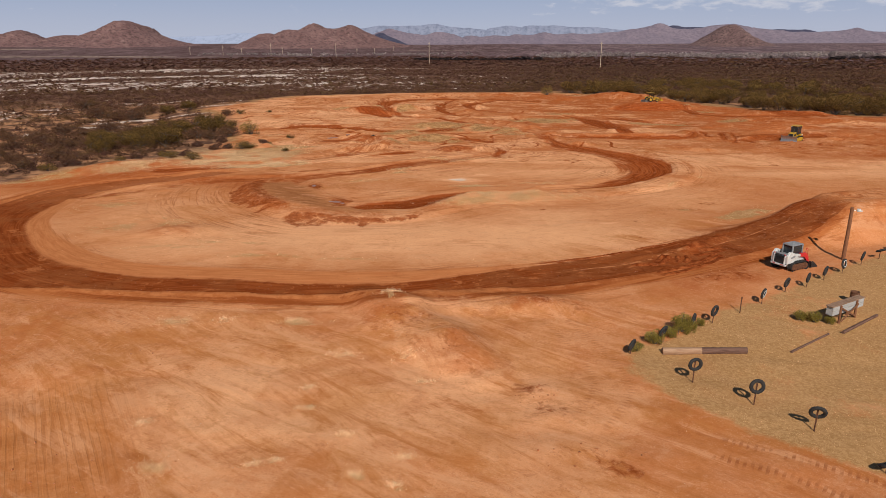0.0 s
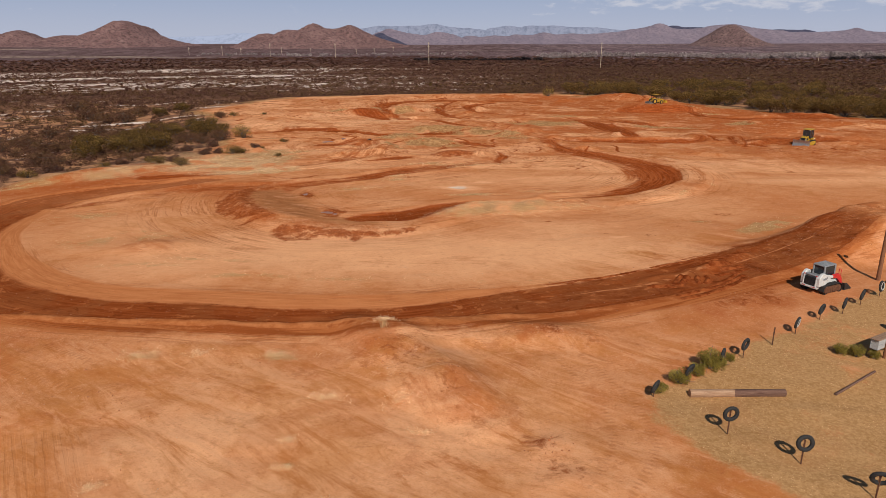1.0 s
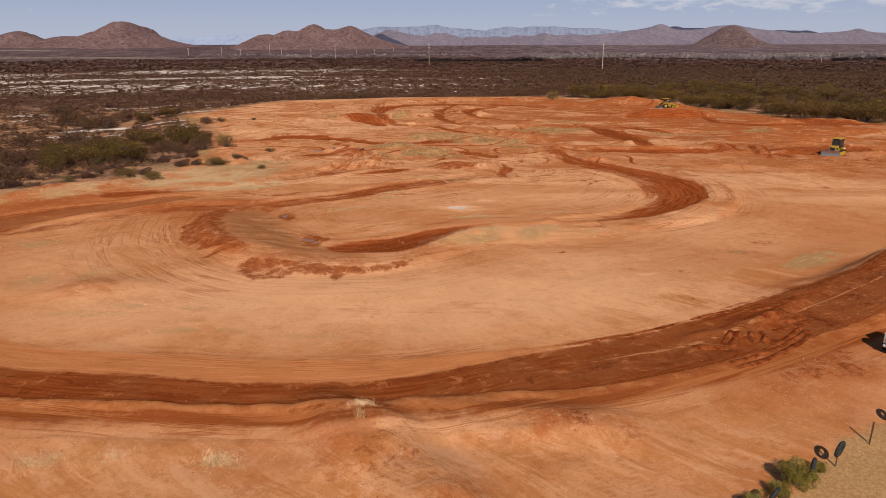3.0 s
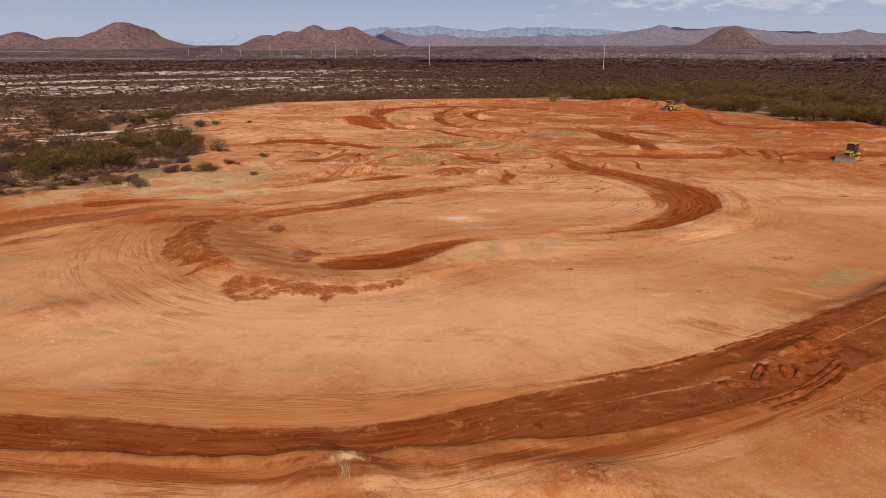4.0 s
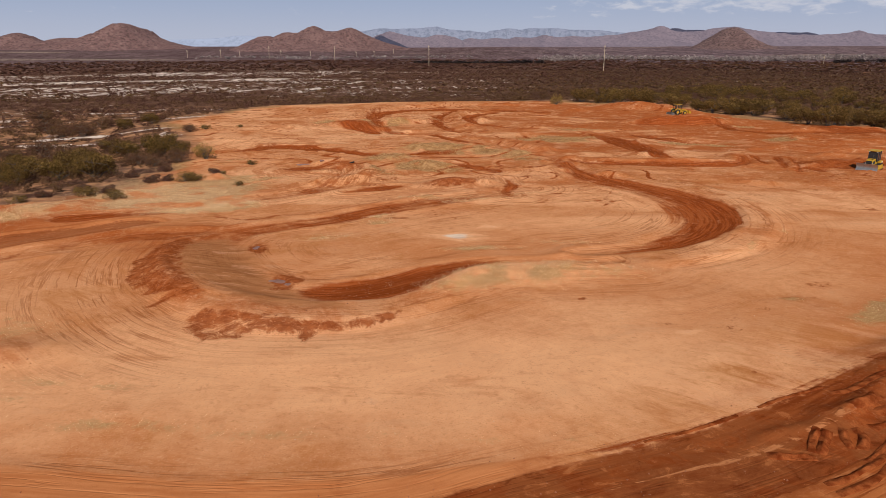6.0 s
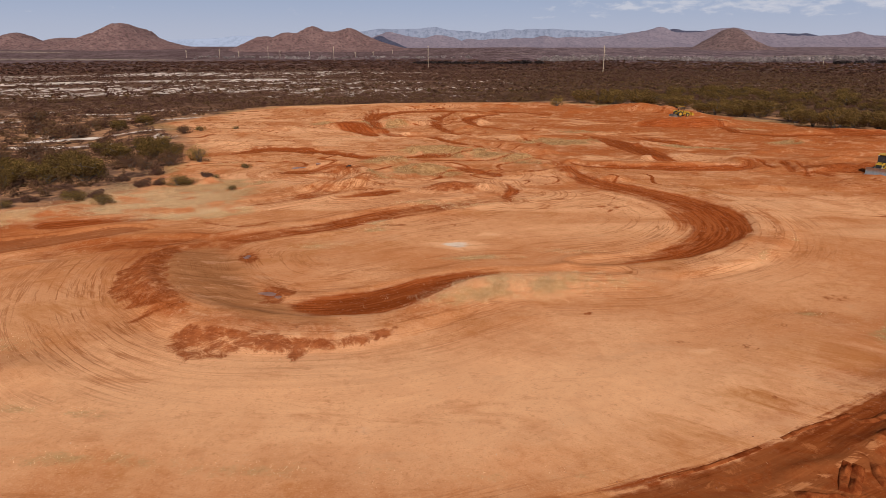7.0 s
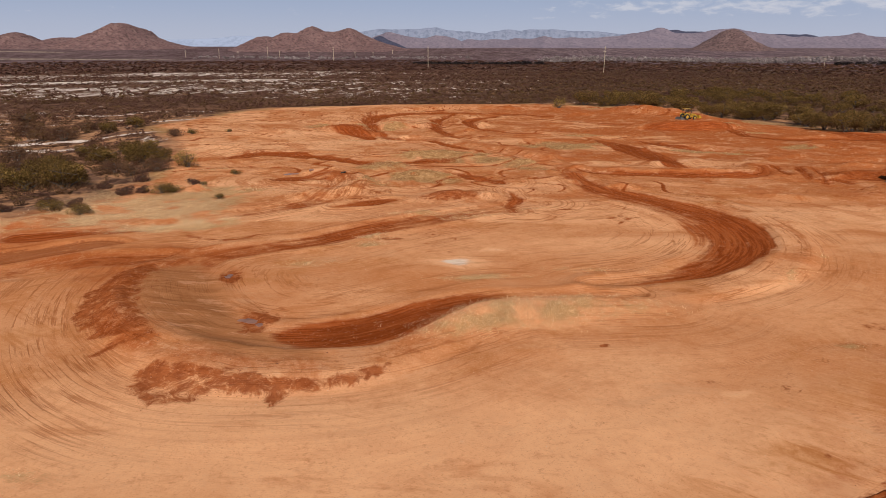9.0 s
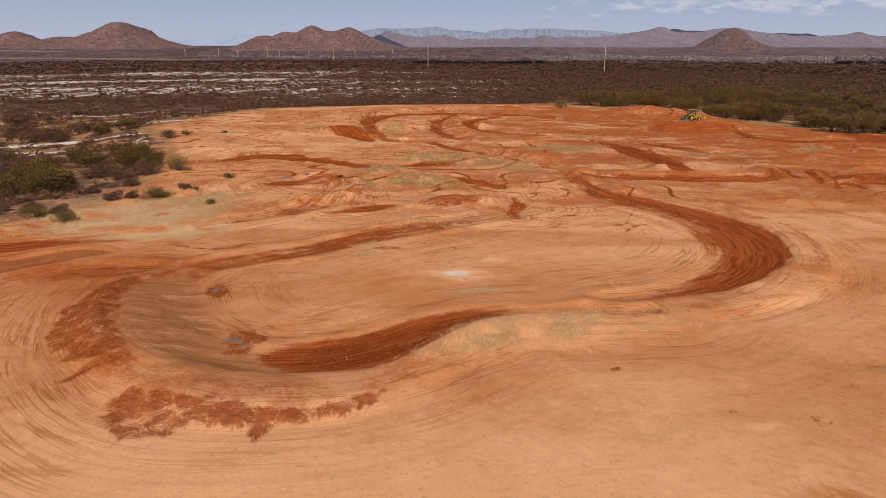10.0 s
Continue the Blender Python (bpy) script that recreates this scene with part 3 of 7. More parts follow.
# x, y, half width, dampness
TRACKS = [
    [(11.6, 67.4, 1.0, 0.2), (7.7, 66.9, 1.0, 0.3), (4.1, 66.3, 1.2, 0.5), (1.2, 64.9, 1.6, 0.95), (-1.7, 62.6, 2.0, 1.15), (-4.3, 60.9, 2.0, 1.2), (-7, 60.2, 1.7, 1.05), (-9.6, 60.4, 1.5, 0.4), (-13, 62.4, 2.4, 0.25), (-15.4, 65.5, 2.6, 0.25), (-17.0, 70, 2.2, 0.5), (-16.4, 74.6, 1.8, 0.5), (-13, 77.6, 1.6, 0.6), (-9.6, 79.2, 1.7, 0.62), (-6.2, 82.4, 1.9, 0.70), (-0.4, 86.8, 1.9, 0.6), (5, 90.2, 1.7, 0.4), (9, 93, 1.6, 0.15)],
    [(10.2, 69.2, 1.0, 0.15), (13.2, 70.2, 1.1, 0.55), (16.8, 71.9, 1.5, 0.95), (19.8, 74.4, 2.2, 0.9), (22.6, 79, 3.0, 0.88), (23.6, 84.2, 3.3, 0.88), (22.6, 89.4, 3.0, 0.92), (19.8, 94.2, 2.2, 1.05), (16.6, 98.6, 1.8, 1.0), (15, 104.4, 1.7, 0.8), (14.2, 112, 1.8, 0.6), (12, 120, 1.6, 0.25)],
    [(-28.6, 120, 1.8, 0.68), (-25.5, 124, 2.2, 0.97), (-20, 122.6, 1.8, 1.11), (-14.5, 118.6, 1.5, 1.15), (-10, 115.5, 1.4, 0.97), (-5.5, 110, 1.5, 0.39)],
    [(-33, 79.6, 1.5, 0.78), (-26, 82.4, 1.4, 0.6), (-20, 87, 1.5, 0.37), (-15.2, 90.4, 1.6, 0.49), (-12, 94, 1.7, 0.49), (-11, 100, 1.8, 0.49), (-12.8, 105.6, 2.0, 0.54), (-17.5, 104.5, 1.8, 0.72)],
    [(24, 142, 1.2, 0.5), (26, 136.1, 1.7, 1.1), (27.4, 127.1, 1.8, 1.2), (28.4, 120.5, 1.8, 1.25), (29.5, 113.4, 1.5, 1.2), (33, 111, 0.9, 0.6)],
    [(-18, 193, 2.0, 0.46), (-16.6, 181, 2.0, 0.6), (-15.6, 170, 2.0, 0.64), (-12.9, 151, 1.8, 0.85), (-8.5, 141, 1.4, 0.64), (-2.8, 139, 0.9, 0.8), (1.2, 131.7, 0.9, 1.0), (5.1, 125.9, 0.9, 1.0), (8.5, 120.3, 0.9, 0.9), (11.6, 115.8, 0.8, 0.8), (15, 115.6, 0.8, 0.6)],
    [(-15.5, 172, 1.8, 0.8), (-15.1, 180.7, 2.0, 0.95), (-11.3, 187.4, 2.1, 1.1), (-3.7, 190.6, 2.0, 1.1), (8, 190.6, 1.9, 1.0), (16.9, 188.3, 1.6, 0.9), (23.8, 183.3, 1.4, 0.8)],
    [(1.5, 187.5, 1.3, 0.8), (-1.5, 174.6, 1.3, 0.85), (-1.6, 157.6, 1.3, 0.8), (1.3, 145.3, 1.1, 0.7), (4.9, 139.8, 1.0, 0.5)],
    [(11.5, 184.7, 1.3, 0.8), (6.2, 176.1, 1.4, 0.95), (4.5, 166, 1.4, 1.0), (6.5, 156.1, 1.3, 0.95), (11.1, 150.1, 1.2, 0.8), (16.8, 148.6, 1.0, 0.6)],
    [(-20, 154, 1.5, 0.6), (-17, 148.6, 1.7, 1.1), (-14.5, 145, 1.7, 1.15), (-12, 141.4, 1.2, 0.8)],
    # damp face of a low berm, with its base shadow line painted in
    [(16.8, 112.2, 0.8, 0.7), (18.4, 110.3, 1.0, 0.8), (20.9, 109.5, 1.2, 0.85), (25.6, 108.4, 1.3, 0.8), (30, 108.2, 1.3, 0.8), (34.8, 107.8, 1.2, 0.85), (38.3, 109.4, 1.0, 0.8), (40, 113.5, 0.9, 0.7)],
    [(31.8, 140, 0.8, 0.8), (33.5, 133.7, 0.9, 1.1), (35.9, 130.8, 0.9, 1.0), (37.7, 128, 0.8, 0.6)],
    [(6.9, 98.4, 0.7, 0.5), (7.4, 94.7, 0.9, 0.8), (6.6, 92.1, 0.8, 0.75), (6.8, 88.9, 0.7, 0.6)],
    [(0.5, 109.4, 1.0, 0.54), (3, 106.7, 1.3, 0.83), (6.3, 102.2, 1.3, 0.72)],
    [(41.8, 114.5, 0.4, 1.1), (41.3, 111.5, 0.5, 1.25), (40.8, 108.6, 0.4, 1.1)],
    [(44.4, 113.6, 0.4, 1.15), (43.4, 110, 0.45, 1.25), (42.5, 106.4, 0.4, 1.0)],
    [(45.9, 112.8, 0.4, 1.15), (44.6, 108, 0.45, 1.25), (42.7, 103.2, 0.4, 0.9)],
    [(53.4, 163.1, 1.0, 0.9), (52.6, 153.6, 1.0, 1.15), (52.3, 146, 1.0, 1.2), (55.8, 141.6, 1.1, 1.2), (63.4, 142, 1.1, 1.15), (72, 142, 1.2, 1.15), (84, 139, 1.2, 1.0)],
    [(68.5, 154.3, 1.0, 0.8), (67.8, 146.2, 1.6, 1.25), (73, 143.5, 1.6, 1.2), (84, 140, 1.2, 0.9)],
    [(38, 157, 1.2, 0.8), (42.4, 156.5, 1.8, 1.1), (46.5, 156.4, 1.8, 1.1), (51.5, 157.4, 1.2, 0.8)],
    [(17.2, 179.6, 1.0, 0.7), (24.8, 174.1, 1.2, 0.95), (30, 171, 1.2, 1.0), (35.2, 168.5, 1.0, 0.9), (39.9, 165.5, 0.9, 0.6)],
    [(-9.6, 91.4, 0.9, 0.5), (-7.6, 92.3, 1.2, 0.9), (-6.0, 93.4, 1.1, 0.85), (-4.4, 94.2, 0.8, 0.5)],
    [(-20, 74.5, 1.8, 0.59), (-24.5, 73.6, 1.9, 0.53), (-29, 70, 1.7, 0.44), (-34.6, 66, 1.6, 0.53)],
    [(46.5, 106.0, 1.0, 0.8), (50, 107.2, 1.7, 1.25), (54, 108.4, 1.9, 1.25), (58, 109, 1.2, 0.8)],
]
# x, y, height over the base, half width of the top, width of the flank
RIDGES = [
    [(19, 47, 0.1, 1, 3), (22.5, 48.9, 0.4, 1.4, 3), (26, 50.6, 1.1, 1.6, 3.2), (30, 52.7, 2.2, 1.5, 4), (36, 55.5, 2.3, 1.5, 5.5), (45, 60, 2.2, 2, 6), (60, 68, 1.8, 2, 6)],
    [(-19.2, 73, 0.15, 0.3, 1.8), (-18.8, 68.5, 0.45, 0.4, 2.2), (-17.4, 64.6, 0.6, 0.5, 2.4), (-15.3, 61, 0.6, 0.5, 2.5), (-12.4, 57.9, 0.52, 0.5, 2.4), (-9.2, 56.2, 0.42, 0.5, 2.2), (-5.9, 56.0, 0.3, 0.45, 2.0), (-2.8, 57.2, 0.22, 0.4, 1.8), (-0.2, 59.6, 0.18, 0.4, 1.6)],
    [(15.5, 67.2, 0.12, 0.3, 1.3), (19.9, 69.4, 0.26, 0.4, 1.6), (24.2, 73.4, 0.34, 0.5, 2.0), (27.6, 79.5, 0.32, 0.5, 2.0), (28.8, 87, 0.3, 0.5, 2.0), (26.4, 95, 0.25, 0.5, 1.8)],
    [(-4.4, 37.4, 0.25, 0.2, 1.6), (-2.9, 35.4, 0.65, 0.3, 2.2), (-1.3, 32.8, 0.5, 0.3, 2.8), (0.4, 30.4, 0.65, 0.3, 2.4), (1.8, 28.4, 0.15, 0.2, 1.8)],
    [(-1, 36.5, 0.25, 0.6, 1.5), (3, 36.3, 0.2, 0.5, 1.5), (6.5, 36.0, 0.15, 0.4, 1.5)],
    [(37, 160, 0.5, 1.2, 2.6), (41, 159.4, 1.3, 1.5, 2.8), (46, 159.4, 1.6, 1.8, 3.0), (51, 160.6, 1.3, 1.6, 3.0), (56, 163, 0.6, 1.2, 3)],
    [(40, 200, 0.5, 1.0, 4.0), (49, 194, 0.9, 1.0, 4.0), (57, 185, 0.5, 1.0, 4.0)],
    [(-14, 96, 0.3, 0.5, 2.0), (-9.6, 99, 0.6, 0.6, 2.2), (-10.4, 105, 0.8, 0.6, 2.2), (-14.5, 108.5, 0.5, 0.6, 2.2)],
    [(-44, 76, 0.3, 0.5, 2.0), (-39.6, 80, 0.7, 0.5, 2.2), (-35, 84.0, 0.5, 0.5, 2.0)],
    [(-19, 172, 0.4, 1, 3), (-18, 184, 0.6, 1, 3), (-13, 196, 0.6, 1, 3), (-3, 203, 0.6, 1, 3), (9, 206, 0.6, 1, 3), (25, 203, 0.5, 1, 3), (32, 190, 0.5, 1, 3)],
    [(18, 113.6, 0.2, 0.4, 2.2), (22, 111.6, 0.28, 0.5, 2.6), (28, 110.6, 0.32, 0.5, 2.8), (34, 110.0, 0.32, 0.5, 2.6), (38.5, 112.4, 0.3, 0.5, 2.4), (41, 117.5, 0.2, 0.4, 1.8)],
    [(-22, 157, 0.4, 1.0, 1.6), (-18.5, 152, 1.3, 1.2, 1.8), (-15, 148.4, 1.3, 1.2, 1.8), (-12, 146, 0.6, 1.0, 1.8)],
    [(-14, 158, 0.3, 0.5, 2), (-10.5, 157.5, 1.1, 0.9, 2.2), (-6, 160, 0.7, 0.7, 2.2), (-2, 165, 0.4, 0.6, 2)],
    [(24, 138, 0.15, 0.4, 2.4), (28, 131, 0.35, 0.5, 2.8), (31, 124, 0.35, 0.5, 2.8), (33.5, 116, 0.2, 0.5, 2.4)],
    [(4, 135, 0.2, 0.5, 1.8), (9, 128, 0.55, 0.6, 2), (14, 121, 0.55, 0.6, 2)],
    [(8, 186, 0.3, 0.5, 2.2), (3, 178, 0.7, 0.6, 2.4), (1.5, 166, 0.7, 0.6, 2.2), (4, 153, 0.45, 0.5, 2.0)],
    [(58, 145, 0.3, 0.6, 2), (66, 146.5, 0.6, 0.8, 2.4), (76, 146, 0.5, 0.8, 2.4)],
    [(43, 201, 0.4, 0.8, 2.6), (48, 197, 0.8, 0.8, 2.6), (53, 190, 0.5, 0.8, 2.6)],
]
# x, y, radii, turn in degrees, height
MOUNDS = [
    (1.6, 62.2, 3, 1.7, 28, 0.38), (5.6, 64.2, 4.6, 1.8, 12, 0.46), (10.2, 65.2, 3, 1.3, 5, 0.28), (-20.4, 51.2, 2.5, 1.7, 10, 0.36), (1.1, 96, 3.2, 1.6, 15, 0.6), (4.4, 95.4, 1.4, 1.2, 50, 0.4),
    (-8, 97.5, 3, 1.6, 10, 0.31), (-6.9, 113.2, 2.6, 1.7, -5, 0.65), (-1.9, 106.3, 2.9, 1.8, -15, 0.75), (1.1, 120.2, 7.4, 2.3, -8, 1.1), (9.7, 115.4, 2.9, 1.8, -15, 0.65), (15.2, 139, 5.2, 2.2, 4, 0.5), (-11, 167.6, 2.4, 2.4, 30, 0.7),
    (-24.2, 167, 2.4, 2.2, 20, 0.8), (-18, 162, 3, 2, 60, 0.8), (38, 132, 6, 2, -20, 0.5), (55, 133, 4, 1.6, -5, 0.56), (12, 104, 6, 3, 30, 0.37),
    (-33, 128, 7, 4, 30, 0.62), (-30, 150, 8, 5, 20, 0.81), (5.4, 36, 1.6, 0.8, -25, 0.2), (16.7, 46, 0.6, 0.45, 20, 0.30), (15.9, 45.4, 0.4, 0.7, 10, 0.27), (15.1, 45.5, 0.35, 0.7, -10, 0.24),
    (17.5, 46.4, 0.4, 0.6, 20, 0.16), (18.4, 47.5, 1.4, 0.35, 30, 0.16), (14, 44.6, 1.3, 0.35, 15, 0.16), (12.6, 44.2, 0.9, 0.3, 20, 0.11), (19.4, 48.3, 1.2, 0.3, 30, 0.14), (3.8, 26.5, 0.9, 0.5, 40, 0.08),
    (4.4, 24.6, 0.8, 0.5, 10, 0.06), (-15, 22.5, 2, 3.5, 15, -0.2), (-18.5, 26, 3, 1.2, 10, -0.15), (48, 108.6, 4, 1.2, 10, 0.31), (60, 112, 8, 3, -10, 0.5), (70, 128, 9, 3, -20, 0.74),
    (58, 120, 8, 2, -10, 0.5),
]
# smaller spoil heaps thrown up all over the far worked ground
heaps = np.random.default_rng(5)
for _ in range(90):
    hx, hy = heaps.uniform(-26, 62), 96 + 100 * heaps.uniform() ** 1.2
    MOUNDS.append((hx, hy, 0.9 + 2.6 * heaps.uniform() ** 2, 0.6 + 0.9 * heaps.uniform(), heaps.uniform(-35, 35), 0.12 + 0.38 * heaps.uniform() ** 2))
# dry grass: x, y, radii, turn, cover
GRASSES = [
    (5.8, 63.4, 4.8, 1.5, 12, 0.85), (4.2, 62.8, 2.6, 1.3, 16, 0.8), (1.4, 61.2, 2.4, 0.9, 28, 0.6), (3.2, 62.2, 2.0, 1.0, 20, 0.9), (8.2, 63.9, 2.2, 1.1, 8, 0.9), (10.6, 64.6, 2.6, 1.0, 5, 0.55), (-5.2, 77.9, 1.2, 0.8, 0, 0.7), (-8.7, 73.2, 1.8, 0.7, 10, 0.6), (3.0, 70.1, 2.6, 0.5, 8, 0.9), (9.6, 72.2, 2.0, 0.5, -5, 0.6), (-7.5, 102.4, 1.5, 1.8, 0, 0.9), (-5.3, 80.2, 1.0, 1.1, 0, 0.9), (2.7, 87, 2.7, 1.0, 8, 0.6), (-20.6, 85.6, 2.9, 1.6, 10, 1.2),
    (-22.7, 83.4, 4.5, 1.6, 15, 1.35), (-29, 86, 4, 2.4, 30, 1.35), (-25, 91, 4.5, 4.0, 60, 1.35), (-24.8, 96.4, 4.0, 2.4, 20, 1.35), (-32, 91, 5.0, 2.0, 25, 1.3), (-37, 80.5, 4.5, 1.5, 45, 0.9), (-44, 74, 4, 1.5, 45, 0.9), (-7.5, 112.2, 2.6, 1.8, -5, 1.2), (-2.2, 105.2, 3.4, 1.9, -15, 1.2), (1.1, 118.8, 6.0, 2.2, -18, 1.4), (5.5, 117, 2.6, 1.6, -15, 1.2),
    (10.2, 113.2, 3.2, 1.8, -25, 1.2), (18.1, 133.4, 4.6, 2.4, 0, 1.5), (-10, 155.4, 2.2, 2.0, 30, 1.3), (-23.9, 162, 2.0, 2.4, 20, 1.3), (-15.2, 151, 0.7, 5.0, 25, 1.0), (24.6, 146.6, 4.0, 1.6, -10, 0.8), (35.4, 127.4, 3.0, 1.0, -10, 1.2), (41, 125.4, 2.2, 1.4, -30, 0.7), (54, 131, 2.8, 1.2, -5, 1.2), (-3.6, 165.7, 0.8, 4.0, 40, 0.7), (54.4, 160.4, 1.6, 1.2, 0, 0.8), (55.6, 152, 2.4, 0.9, 0, 0.7), (-14, 139, 6, 0.8, -15, 0.5), (29.5, 158, 5, 2, 0, 0.5), (-1.4, 88.3, 3.0, 0.7, 8, 0.7),
    (-13.6, 33.5, 0.9, 0.63, 10, 0.9), (-11.4, 33.9, 0.5, 0.35, 10, 0.8), (-7.6, 33.9, 0.8, 0.56, 10, 1.2), (-3.0, 36.6, 0.6, 0.42, 10, 0.6), (-4.7, 30.1, 0.7, 0.49, 10, 0.8), (-1.5, 29.8, 0.6, 0.42, 10, 1.0), (-5.4, 25.2, 0.3, 0.21, 10, 1.2), (-3.5, 23.2, 0.25, 0.17, 10, 1.3), (-1.3, 21.8, 0.35, 0.24, 10, 1.5), (-2.9, 20.7, 0.3, 0.21, 10, 1.5), (-1.5, 20.2, 0.25, 0.17, 10, 1.4), (-5.7, 21.5, 0.25, 0.17, 10, 1.0), (-9.8, 21.1, 0.6, 0.42, 10, 1.0), (-11.2, 23.9, 0.4, 0.28, 10, 0.7), (-5.6, 26.8, 0.3, 0.21, 10, 0.8), (-0.7, 27.4, 0.4, 0.28, 10, 0.8), (-6.4, 21.3, 0.2, 0.14, 10, 0.6),
     (-24, 53.4, 5.0, 2.4, 15, 0.55), (-30.4, 61.6, 3.5, 2.2, 40, 0.55), (-19.6, 46.8, 4.0, 0.6, 5, 0.45), (-12, 44.6, 3.5, 0.5, 0, 0.65), (-5, 44.2, 4, 0.5, 0, 0.55), (-17, 48.4, 2.0, 0.5, -10, 0.5), (-14, 48, 1.6, 0.4, -10, 0.6), (3, 44.0, 4, 0.4, 5, 0.4),
    (26, 58.2, 3.8, 1.0, 38, 1.4), (23.4, 70.8, 2.5, 0.4, 45, 0.5), (27.6, 75.5, 0.7, 1.2, 0, 0.5), (21.2, 59.6, 1.0, 0.4, 0, 0.6), (-28, 112, 3, 4, 0, 0.5), (49, 151, 6, 1.5, -10, 0.4), (2.4, 89.2, 3.0, 0.6, 20, 0.5), (8, 90.4, 2.5, 0.7, 10, 0.5),
    (44, 128, 3, 1, -15, 0.5), (-41, 150, 5, 8, 0, 0.4), (38.5, 205, 4, 2, 0, 0.7),
]
# bleached or freshly cut, redder ground: x, y, radii, turn, amount
PALES = [(-1, 35.6, 7, 1.6, 0, 0.6), (-1, 31, 6, 3, 0, 0.4), (0, 50, 18, 6, 0, 1.05), (-12, 50, 11, 6, 10, 0.95), (8, 56, 8, 4, 30, 0.7), (-3, 47.4, 3.0, 1.6, 5, 1.4), (1.1, 73.3, 1.6, 1.0, 10, 2.1), (4.6, 76.6, 1.5, 0.4, 20, 1.5), (4.4, 95.0, 1.0, 1.2, 50, 1.4), (1.3, 50.1, 1.9, 1.0, 10, 1.4), (13.1, 54.2, 0.6, 0.3, 0, 1.5), (12.6, 50.7, 0.5, 0.4, 0, 1.4), (4.5, 51.6, 0.9, 0.4, 15, 1.5), (-47, 186, 6, 18, 15, 1.2), (-28, 208, 18, 5, 20, 1.1),
         (22, 65, 9, 5, 40, 0.5), (36, 76, 16, 10, 20, 0.35), (-24, 58, 8, 8, 0, 0.6), (-6, 66.5, 3, 2.5, 0, 0.6), (-10, 112, 10, 4, 0, 0.35), (-22, 140, 12, 10, 0, 0.5), (1.6, 33, 3.5, 2.5, 0, 0.5), (-7, 26, 9, 6, 0, 0.9), (1, 27, 7, 6, 0, 0.75), (5, 30, 5, 4, 0, 0.4), (-10, 33, 7, 2, 0, 0.5), (2, 19, 8, 4, 0, 0.5), (33, 52, 5, 3.5, 20, 0.2), (5, 63.2, 7, 2.4, 12, 0.85), (21, 69, 7, 2.5, 40, 0.7), (1, 78, 13, 7, 10, 0.5)]
REDS = [(25, 54, 8, 5, 36, 0.55), (32, 68, 9, 7, 30, 0.45), (-9.5, 56.6, 4.5, 1.1, -8, 1.2), (-15.6, 59.8, 3.6, 1.2, -52, 1.1), (13.5, 47.6, 6, 0.9, 31, 1.0), (19, 51.6, 4, 1.3, 30, 1.0), (5.4, 36.0, 1.5, 0.8, -30, 1.0), (3.9, 26.6, 1.0, 0.7, -20, 1.0), (4.2, 24.8, 1.0, 0.6, -20, 0.9), (5.6, 21.6, 1.8, 0.5, -40, 0.8), (-1.6, 33.6, 1.4, 1.6, -30, 0.75), (1.2, 29.4, 0.8, 1.4, -30, 0.8), (-24, 74.5, 7, 2.6, 15, 1.0), (-16, 76.5, 7, 2.2, 10, 0.85), (-4, 86.5, 6, 2.0, 30, 0.6), (17, 40.6, 9, 3, 30, 0.65), (24, 57, 9, 4, 38, 0.5), (-24, 34.5, 10, 4, 0, 0.5), (-8, 31, 6, 2.5, 20, 0.35), (50, 107.5, 10, 2.6, 5, 1.0), (44, 166, 12, 7, -20, 0.9), (60, 150, 18, 9, -10, 0.75), (18, 185, 22, 18, 0, 0.7), (-6, 180, 12, 20, 0, 0.6), (32, 125, 16, 10, 0, 0.6), (-16, 100, 9, 10, 0, 0.4), (1.1, 95.6, 3.6, 2, 15, 1.3), (22, 128, 5, 4, 0, 0.8), (-38, 76, 12, 6, 40, 0.85),
        (-20.3, 50.6, 2.4, 1.3, 10, 1.7), (-19.5, 71, 5, 4.5, 0, 0.95), (-16, 23.5, 5, 4, 10, 0.6), (-22, 30, 8, 6, 0, 0.4), (4.6, 25, 3, 4, 20, 0.45), (12, 38, 8, 3, 25, 0.35), (24, 42.5, 7, 3, 35, 0.4), (75, 120, 25, 15, -10, 0.6), (-12, 140, 15, 14, 0, 0.35), (40, 190, 18, 12, 0, 0.5), (-3.6, 34.0, 1.2, 1.0, 0, 0.6), (-0.4, 29.6, 1.0, 1.0, 0, 0.6), (14, 97, 10, 12, 0, 0.25)]
